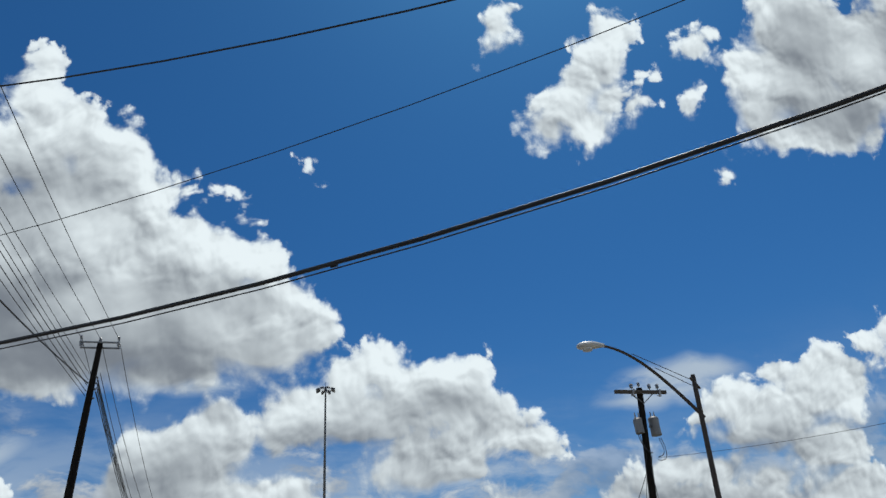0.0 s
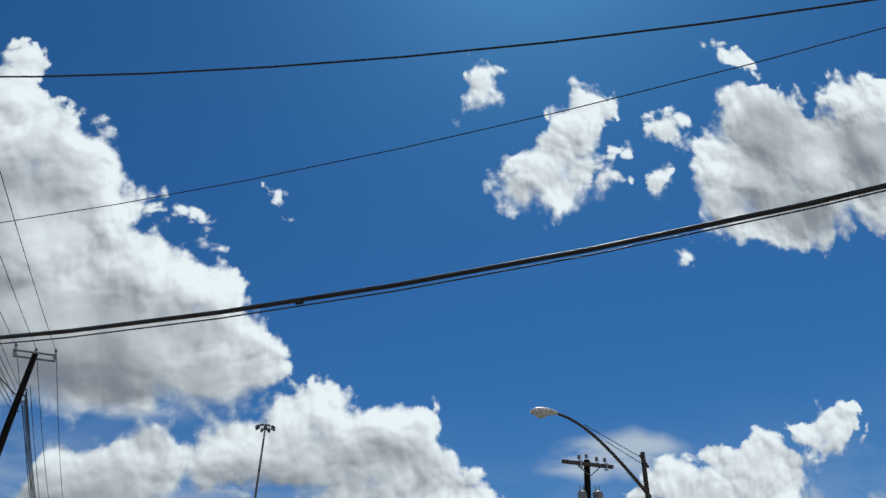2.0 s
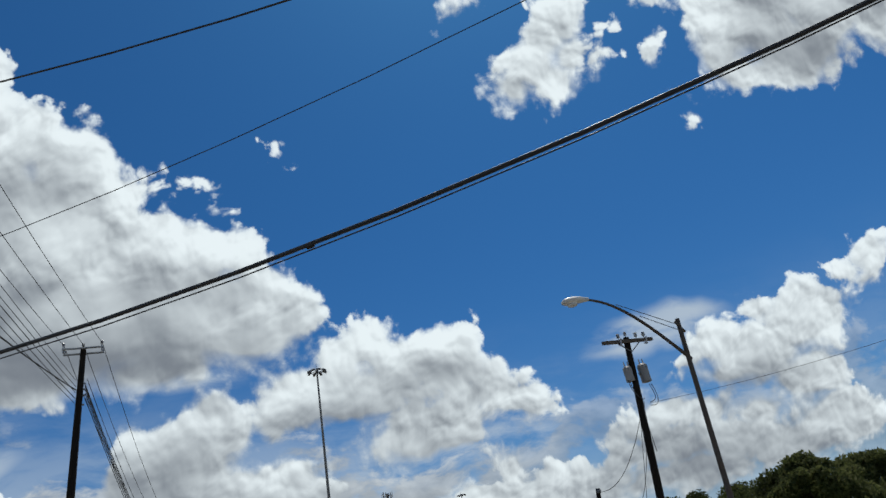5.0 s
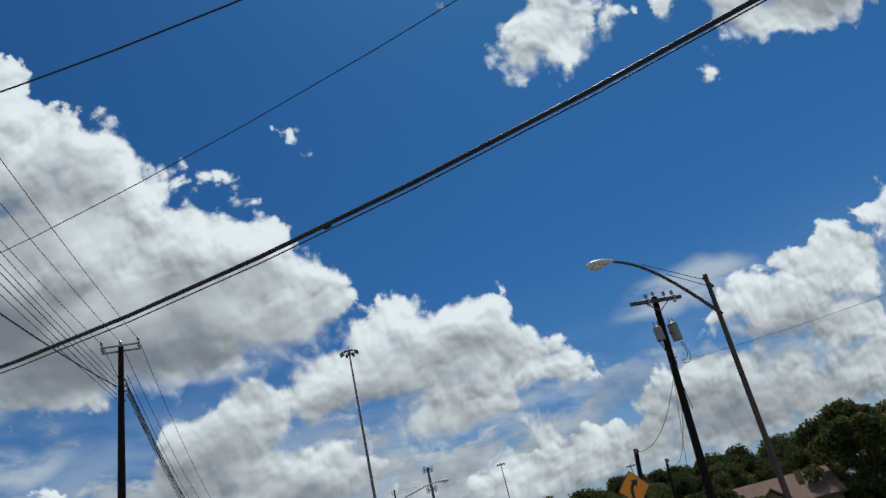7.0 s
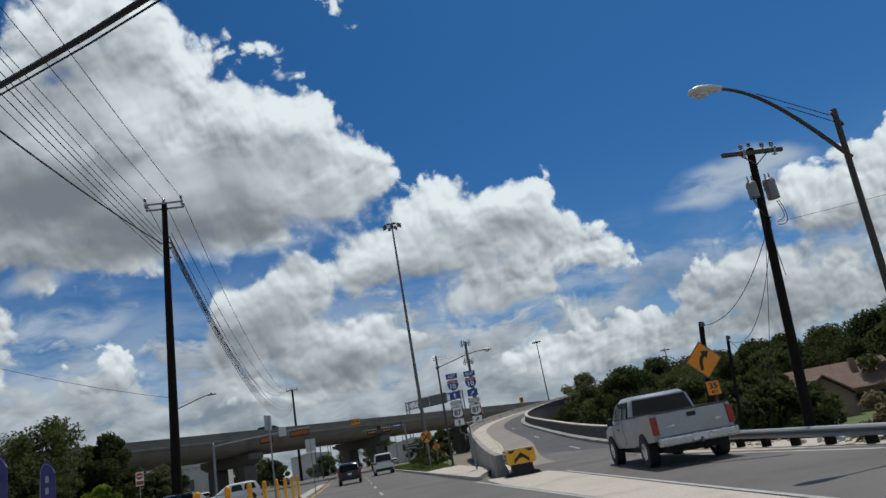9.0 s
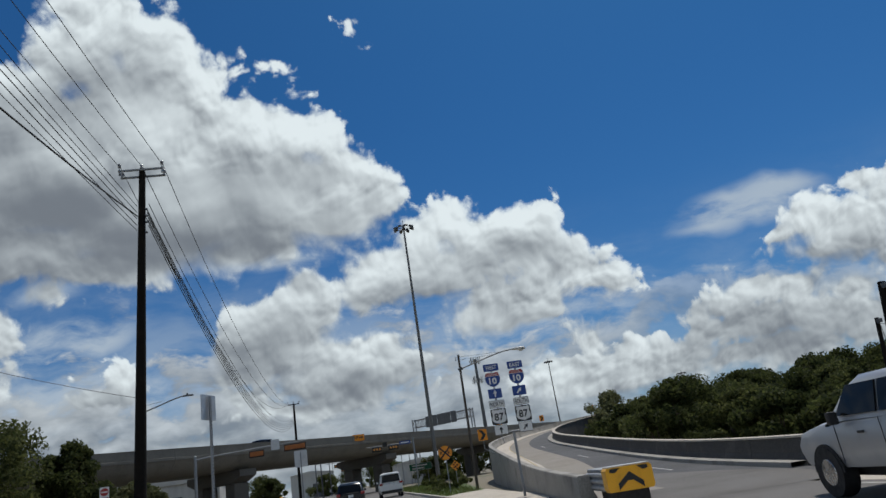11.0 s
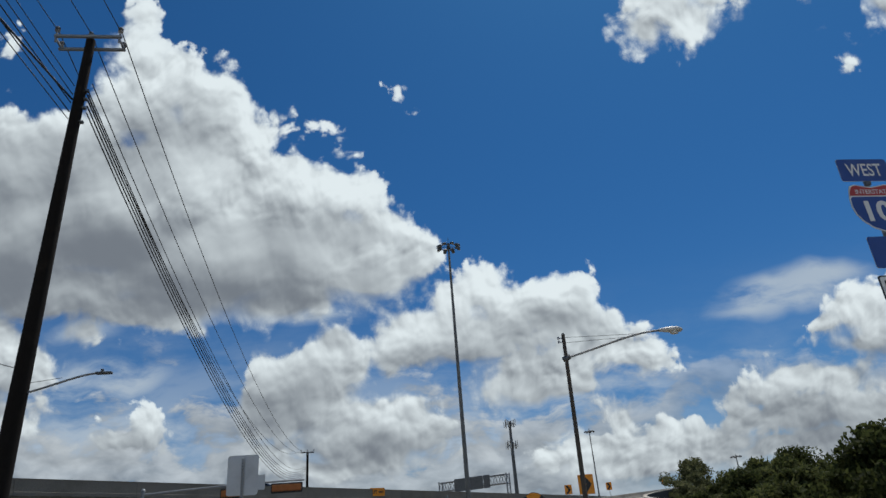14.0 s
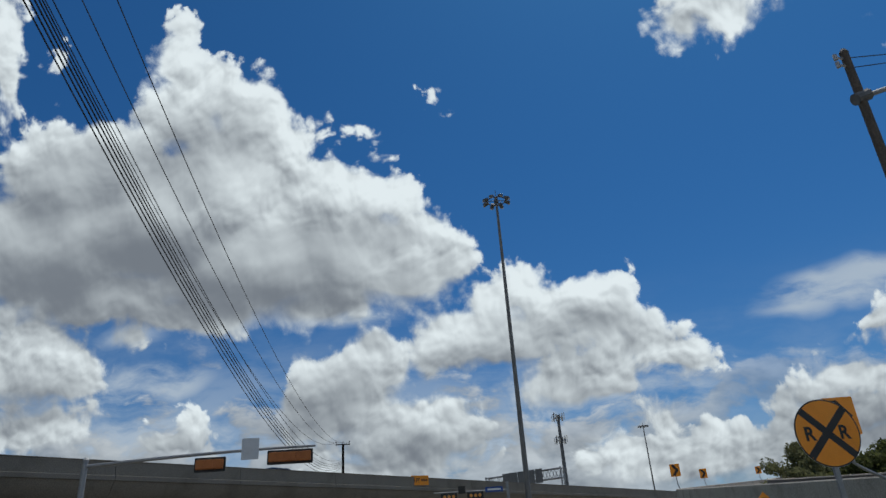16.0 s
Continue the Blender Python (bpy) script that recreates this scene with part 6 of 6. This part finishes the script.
def wagon(name, x, y, turn, paint, label, category, Lg, W2, hood, roof, box_back, group=""):
    """A closed car or van; its tail at y, its nose ahead."""
    t = thing(name, x, y, 0, label, category, group, turn)
    belt = roof * 0.60
    bm = bmesh.new()
    loft(bm, [ring_of(0.0, W2 * 0.93, 0.42, belt * 0.92), ring_of(0.18, W2, 0.34, belt), ring_of(Lg * 0.5, W2, 0.32, belt), ring_of(Lg * 0.78, W2, 0.32, hood), ring_of(Lg - 0.22, W2 * 0.95, 0.36, hood * 0.92), ring_of(Lg, W2 * 0.84, 0.42, hood * 0.72)])
    part("body", bm, paint, t, smooth=True)
    bm = bmesh.new()
    def cut(y0, hi, inset):
        w = W2 * 0.96
        return [(-w, y0, belt - 0.04), (w, y0, belt - 0.04), (w - inset, y0, hi - 0.09), (w - inset - 0.14, y0, hi), (-w + inset + 0.14, y0, hi), (-w + inset, y0, hi - 0.09)]
    lean_back = 0.10 if box_back else 0.42
    loft(bm, [cut(0.06, belt, 0.0), cut(0.06 + lean_back, roof - 0.08, 0.13), cut(0.4 + lean_back, roof, 0.15), cut(Lg * 0.52, roof, 0.15), cut(Lg * 0.60, roof - 0.08, 0.14), cut(Lg * 0.80, belt, 0.0)])
    cabin = part("cabin", bm, paint, t, smooth=True)
    bm = bmesh.new()
    q = [(-W2 * 0.80, 0.05, belt + 0.04), (W2 * 0.80, 0.05, belt + 0.04), (W2 * 0.72, 0.05 + lean_back * 0.8, roof - 0.16), (-W2 * 0.72, 0.05 + lean_back * 0.8, roof - 0.16)]
    loft(bm, [[(a, b - 0.03, c) for a, b, c in q], [(a, b + 0.05, c) for a, b, c in q]])
    part("rear_window", bm, DARK_GLASS, cabin)
    for sx in (-1, 1):
        for a, b in ((0.45, 1.45), (1.52, 2.5)) if not box_back else ((1.9, 2.6), (2.7, 3.5)):
            bm = bmesh.new()
            q = [(sx * W2 * 0.965, a, belt + 0.03), (sx * W2 * 0.965, b, belt + 0.03), (sx * (W2 * 0.96 - 0.115), b - 0.1, roof - 0.17), (sx * (W2 * 0.96 - 0.115), a + 0.15, roof - 0.17)]
            loft(bm, [[(u + sx * 0.014, v, w) for u, v, w in q], [(u - sx * 0.02, v, w) for u, v, w in q]])
            part("side_window", bm, DARK_GLASS, cabin)
        bm = bmesh.new()
        box(bm, sx * W2 * 0.86, 0.05, belt * 0.93, W2 * 0.3, 0.16, 0.17, 0.03)
        part("tail_light", bm, TAIL_LAMP, t, "red tail light")
        bm = bmesh.new()
        box(bm, sx * (W2 + 0.08), Lg * 0.66, belt + 0.08, 0.16, 0.10, 0.14, 0.03)
        part("mirror", bm, paint, t)
    bm = bmesh.new()
    box(bm, 0, -0.02, 0.50, W2 * 1.8, 0.16, 0.22, 0.05)
    bumper = part("bumper", bm, SIGNAL_BLACK, t)
    bm = bmesh.new()
    box(bm, 0, -0.055 if box_back else 0.0, belt * 0.80, 0.32, 0.02, 0.16)
    part("number_plate", bm, SIGN_WHITE, t)
    arches(t, (-W2 - 0.002, W2 + 0.002), (0.85, Lg - 0.95), 0.34)
    for yy in (0.85, Lg - 0.95):
        for sx in (-1, 1):
            wheel(t, sx * (W2 - 0.11), yy, 0.34, 0.22)
    return t


suv = wagon("suv", -0.45, 59.0, 0, BLACK_PAINT, "black sport utility vehicle driving ahead in the lane", "car", 4.65, 0.92, 1.0, 1.66, False)
bm = bmesh.new()
for sx in (-1, 1):
    rod(bm, (sx * 0.62, 0.8, 1.70), (sx * 0.62, 2.6, 1.70), 0.025, n=6)
part("roof_rail", bm, DARK_STEEL, suv)
bm = bmesh.new()
rod(bm, (0, 0.75, 1.66), (0, 0.55, 1.80), 0.03, 0.01, 6)
part("aerial", bm, SIGNAL_BLACK, suv)
wagon("van", 2.9, 73.0, 0, WHITE_PAINT, "white passenger van with dark rear windows", "van", 5.4, 0.99, 1.15, 2.05, True)
wagon("parked_car", -10.9, 56.0, 90, BLACK_PAINT, "black car waiting across the oncoming lanes", "car", 4.8, 0.92, 0.95, 1.6, False, "waiting cars")
wagon("parked_car", -15.6, 61.5, 70, BLACK_PAINT, "dark car waiting beyond the tall pole", "car", 4.6, 0.90, 0.9, 1.45, False, "waiting cars")
wagon("parked_car", -8.2, 66.0, 100, WHITE_PAINT, "white car crossing towards the slip road", "car", 4.7, 0.92, 0.95, 1.7, False, "waiting cars")
for x, y, p, lbl in ((-24, 120, WHITE_PAINT, "white car parked far off under the overpass"), (-20, 124, BLACK_PAINT, "dark car parked far off under the overpass"), (-16.5, 121, SILVER_PAINT, "silver car parked far off under the overpass"), (9.5, 170, WHITE_PAINT, "white car parked far down the street")):
    wagon("parked_car", x, y, 15, p, lbl, "car", 4.5, 0.9, 0.95, 1.5, False, "far parked cars")

# traffic on the overpass
DECK = BRIDGE_TOP - 1.01
over = wagon("suv", -13.6, 110.7, -42.8, BLACK_PAINT, "dark sport utility vehicle crossing the overpass", "car", 4.8, 0.95, 1.05, 1.85, False)
over.location.z = DECK

# ---- buildings ----
hx, hy, hz = 44.2, 59.8, -2.1
house = thing("house", hx, hy, hz, "small tan house with a brown shingle roof behind the lawn", "house", turn=-28)
bm = bmesh.new()
box(bm, 0, 0, 1.15, 8.0, 7.0, 2.5)
side_slab(bm, [(-3.5, 2.39), (3.5, 2.39), (0, 4.4)], -3.98, 3.98)
part("wall", bm, STUCCO, house)
for sy in (-1, 1):
    bm = bmesh.new()
    side_slab(bm, [(sy * 4.1, 2.15), (0, 4.5), (0, 4.66), (sy * 4.15, 2.30)], -4.4, 4.4)
    part("roof", bm, ROOF, house)
bm = bmesh.new()
box(bm, -2.0, -5.0, 1.0, 3.6, 3.4, 2.2)
slab(bm, [(-3.8, 2.09), (-0.2, 2.09), (-2.0, 3.6)], -6.68, -3.2)
part("wing_wall", bm, STUCCO, house)
for sx in (-1, 1):
    bm = bmesh.new()
    slab(bm, [(-2.0 + sx * 2.2, 1.95), (-2.0, 3.72), (-2.0, 3.88), (-2.0 + sx * 2.25, 2.1)], -7.1, -1.6)
    part("wing_roof", bm, ROOF, house)
bm = bmesh.new()
box(bm, 1.6, -1.2, 4.2, 0.55, 0.5, 1.3, 0.03)
part("chimney", bm, STUCCO, house)
for x, w in ((1.2, 1.1), (2.9, 0.9), (-2.0, 1.1)):
    yy = -3.51 if x > 0 else -6.71
    bm = bmesh.new()
    box(bm, x, yy, 1.3, w + 0.16, 0.06, 1.2)
    win = part("window", bm, STUCCO, house)
    bm = bmesh.new()
    box(bm, x, yy - 0.025, 1.3, w, 0.03, 1.04)
    part("pane", bm, DARK_GLASS, win)

for x, y, w, d, h, turn, lbl in ((-36.0, 138.0, 26.0, 14.0, 6.0, 6, "long pale corrugated warehouse seen under the overpass"), (-13.5, 236.0, 12.0, 18.0, 7.0, 0, "pale low commercial building down the street"), (16.0, 196.0, 12.0, 20.0, 5.0, 0, "low white commercial building behind the verge")):
    wh = thing("warehouse", x, y, 0, lbl, "building", turn=turn)
    bm = bmesh.new()
    n = int(w / 0.5)
    front_line = [(-w / 2 + w * k / n, -d / 2 - (0.05 if k % 2 else 0.0)) for k in range(n + 1)]
    verts0 = [bm.verts.new((a, b, 0)) for a, b in front_line + [(w / 2, d / 2), (-w / 2, d / 2)]]
    verts1 = [bm.verts.new((a, b, h)) for a, b in front_line + [(w / 2, d / 2), (-w / 2, d / 2)]]
    for k in range(len(verts0)):
        j = (k + 1) % len(verts0)
        bm.faces.new((verts0[k], verts0[j], verts1[j], verts1[k]))
    part("wall", bm, SHEET_WALL, wh)
    bm = bmesh.new()
    slab(bm, [(-w / 2 - 0.4, h), (w / 2 + 0.4, h), (0, h + 0.07 * w)], -d / 2 - 0.4, d / 2 + 0.4)
    part("roof", bm, SHEET_WALL, wh)
    bm = bmesh.new()
    box(bm, w * 0.2, -d / 2 - 0.08, 2.0, 4.0, 0.12, 4.0)
    part("door", bm, DARK_STEEL, wh)

# ---- trees ----


def leaf_cloud(rng_np, centres, radii, per, size, squash=0.8):
    """Small leaf blades about clump centres, as one mesh."""
    n = len(centres) * per
    c = np.repeat(centres, per, 0)
    r = np.repeat(radii, per)
    d = rng_np.normal(size=(n, 3))
    d /= np.linalg.norm(d, axis=1)[:, None]
    p = c + d * (r * rng_np.random(n) ** 0.45)[:, None] * np.array([1, 1, squash])
    a = rng_np.normal(size=(n, 3))
    a /= np.linalg.norm(a, axis=1)[:, None]
    b = np.cross(a, rng_np.normal(size=(n, 3)))
    b /= np.linalg.norm(b, axis=1)[:, None] + 1e-9
    s = size * (0.6 + 0.8 * rng_np.random(n))[:, None]
    v = np.stack([p - a * s, p + b * s * 0.5, p + a * s, p - b * s * 0.5], 1).reshape(-1, 3)
    me = bpy.data.meshes.new("crown")
    me.vertices.add(len(v))
    me.vertices.foreach_set("co", v.ravel())
    me.loops.add(4 * n)
    me.loops.foreach_set("vertex_index", np.arange(4 * n, dtype=np.int32))
    me.polygons.add(n)
    me.polygons.foreach_set("loop_start", np.arange(0, 4 * n, 4, dtype=np.int32))
    me.update(calc_edges=True)
    return me


def tree(x, y, z, height, spread, leaf, label, seed, clumps=46, per=150, size=0.24, low=0.22, airy=False):
    """A tapered trunk with forking limbs and a ragged crown of many leaves."""
    g = np.random.default_rng(seed)
    t = thing("tree", x, y, z, label, "tree", "trees")
    fork = height * 0.22
    bm = bmesh.new()
    tube(bm, [(0, 0, -0.3), (0.06 * height * (g.random() - 0.5), 0.0, fork * 0.6), (0.08 * height * (g.random() - 0.5), 0.05, fork)], [0.035 * height, 0.026 * height, 0.022 * height], 9)
    trunk = part("trunk", bm, BARK, t, smooth=True)
    centres, radii = [], []
    for k in range(clumps):
        a, u = 2 * math.pi * g.random(), g.random()
        h = low + (1 - low) * g.random() ** 0.8
        env = math.sin(math.pi * min(0.98, max(0.06, (h - low) / (1 - low) * 0.86 + 0.14))) ** 0.65
        rr = spread * env * math.sqrt(u) * (0.75 + 0.5 * g.random())
        centres.append((rr * math.cos(a), rr * math.sin(a), height * h * 0.93))
        radii.append(spread * (0.13 + 0.17 * g.random()) * (0.75 if airy else 1.0))
    bm = bmesh.new()
    for k in range(9):
        c = centres[int(g.integers(len(centres)))]
        mid = Vector((c[0] * 0.45, c[1] * 0.45, fork + (c[2] - fork) * 0.6))
        tube(bm, bend([(0, 0, fork * 0.9), mid, c], 5), [0.014 * height * (1 - 0.15 * i) for i in range(6)], 6)
    part("limb", bm, BARK, t, smooth=True)
    me = leaf_cloud(g, np.array(centres), np.array(radii), per, size)
    me.materials.append(leaf)
    cr = new("crown", me)
    cr.parent = t
    return t


TREES = ((42.0, 119.0, 12.6, 6.4, LEAF_PALE, 1), (48.0, 114.0, 11.2, 6.2, LEAF_MID, 0), (45.0, 104.0, 10.2, 6.0, LEAF_MID, 0), (53.0, 99.0, 10.8, 6.4, LEAF_DARK, 0), (47.0, 91.0, 8.8, 5.8, LEAF_MID, 0), (57.0, 84.0, 10.2, 6.2, LEAF_DARK, 0), (50.0, 79.0, 9.6, 5.8, LEAF_DARK, 0),
         (63.0, 74.0, 10.2, 6.4, LEAF_DARK, 0), (66.0, 64.0, 10.2, 6.5, LEAF_MID, 0), (72.0, 54.0, 10.2, 7.0, LEAF_DARK, 0), (62.0, 108.0, 11.6, 7.0, LEAF_DARK, 0), (56.0, 118.0, 12.6, 7.0, LEAF_DARK, 0), (50.0, 55.0, 10.0, 4.8, LEAF_MID, 0), (38.6, 114.0, 9.6, 5.0, LEAF_PALE, 1), (44.0, 112.0, 10.2, 5.2, LEAF_MID, 0), (70.0, 92.0, 11.0, 7.0, LEAF_DARK, 0))
for k, (x, y, h, r, leaf, airy) in enumerate(TREES):
    tree(x, y, ground_height(x, y), h, r, leaf, "pale feathery tree beside the ramp" if airy else "dense dark green tree in a bank beyond the ramp", 40 + k, 90 if not airy else 110, 300 if not airy else 170, 0.20 if not airy else 0.17, 0.04 if not airy else 0.10, bool(airy))
SCRUB = ((31.5, 50.0), (35.0, 55.5), (36.0, 108.0), (38.0, 99.0), (35.5, 92.0), (38.5, 86.0), (35.0, 80.0), (39.0, 74.0), (34.0, 71.0), (36.5, 64.5), (31.0, 62.0), (32.5, 54.0), (27.5, 54.0), (27.0, 46.0), (23.5, 43.0), (22.5, 36.5), (30.0, 78.0), (30.5, 86.0), (32.0, 98.0), (44.0, 69.0), (26.5, 65.0), (40.0, 112.0))
for k, (x, y) in enumerate(SCRUB):
    g = random.Random(k + 3)
    tree(x, y, ground_height(x, y), (6.6 if y > 60 else 4.4 if y > 45 else 3.2) + 1.2 * g.random(), 4.2 if y > 60 else 3.2, (LEAF_DARK, LEAF_MID, LEAF_DARK)[k % 3], "low dark scrub tree below the ramp", 80 + k, 40, 260, 0.17, 0.02)
for k, (x, y, h, r, leaf, lbl) in enumerate(((-29.5, 75.0, 11.2, 6.6, LEAF_MID, "full green tree beside the slip road"), (-36.0, 69.0, 10.0, 6.0, LEAF_DARK, "dark green tree beside the slip road"), (-24.4, 76.5, 9.0, 3.6, LEAF_DARK, "dark narrow tree beside the slip road"), (-18.6, 58.0, 3.4, 1.4, LEAF_LIME, "bright yellow-green shrub by the kerb"), (-20.6, 83.0, 5.0, 2.8, LEAF_PALE, "dusty shrub under the overpass"), (-27.0, 62.0, 6.0, 4.0, LEAF_DARK, "dark bush by the flags"),
                                              (-34.0, 112.0, 7.0, 5.0, LEAF_DARK, "dark tree behind the overpass"), (-50.0, 130.0, 8.0, 7.0, LEAF_DARK, "dark tree behind the overpass"), (9.5, 215.0, 7.5, 5.0, LEAF_MID, "green tree down the street"), (-8.6, 205.0, 6.0, 4.0, LEAF_MID, "green tree down the street"), (21.0, 165.0, 6.0, 5.0, LEAF_DARK, "dark tree behind the overpass"), (-27.0, 150.0, 6.5, 6.0, LEAF_DARK, "dark tree behind the overpass"), (-42.0, 118.0, 6.0, 5.0, LEAF_DARK, "dark tree behind the overpass"), (-17.5, 158.0, 5.5, 4.0, LEAF_DARK, "dark tree behind the overpass"), (-22.0, 180.0, 7.0, 5.0, LEAF_MID, "green tree down the street"), (16.0, 158.0, 5.0, 4.0, LEAF_MID, "green tree behind the verge"), (28.0, 172.0, 7.0, 6.0, LEAF_DARK, "dark tree behind the overpass"), (12.0, 250.0, 8.0, 6.0, LEAF_MID, "green tree down the street"), (-11.5, 262.0, 8.0, 5.0, LEAF_DARK, "dark tree down the street"), (-3.0, 330.0, 9.0, 7.0, LEAF_DARK, "dark tree at the end of the street"), (6.0, 320.0, 9.0, 7.0, LEAF_DARK, "dark tree at the end of the street"))):
    tree(x, y, ground_height(x, y), h, r, leaf, lbl, 120 + k, 70 if y < 90 else 40, 330 if y < 90 else 150, 0.17 if y < 90 else 0.24, 0.03)
for k, (x, y, h, r) in enumerate(((6.4, 61.0, 1.5, 1.1), (7.6, 66.5, 1.3, 1.3), (6.2, 71.0, 1.0, 1.2))):
    tree(x, y, 0.05, h, r, LEAF_MID, "rough green weeds on the verge", 150 + k, 16, 120, 0.09, 0.02)

tree(10.75, 15.6, -0.05, 0.95, 0.75, LEAF_DRY, "dry tan weeds beside the guardrail", 170, 22, 150, 0.05, 0.02)

g = np.random.default_rng(9)
n = 9000
px, py = 4.7 + 6.3 * g.random(n), 51 + 60 * g.random(n)
keep = px < 6.9 + (py - 51) * 0.07
px, py = px[keep], py[keep]
n = len(px)
hgt, ang = 0.12 + 0.28 * g.random(n) ** 2, 6.3 * g.random(n)
dx, dy = 0.02 * np.cos(ang), 0.02 * np.sin(ang)
tip = np.stack([px + 0.1 * (g.random(n) - 0.5), py + 0.1 * (g.random(n) - 0.5), 0.05 + hgt], 1)
v = np.stack([np.stack([px - dx, py - dy, np.full(n, 0.05)], 1), np.stack([px + dx, py + dy, np.full(n, 0.05)], 1), tip], 1).reshape(-1, 3)
me = bpy.data.meshes.new("grass_tufts")
me.from_pydata(v.tolist(), [], np.arange(3 * n).reshape(-1, 3).tolist())
me.materials.append(BLADES)
tagged(new("grass_tufts", me), "rough green grass blades on the verge", "grass", kind="stuff")
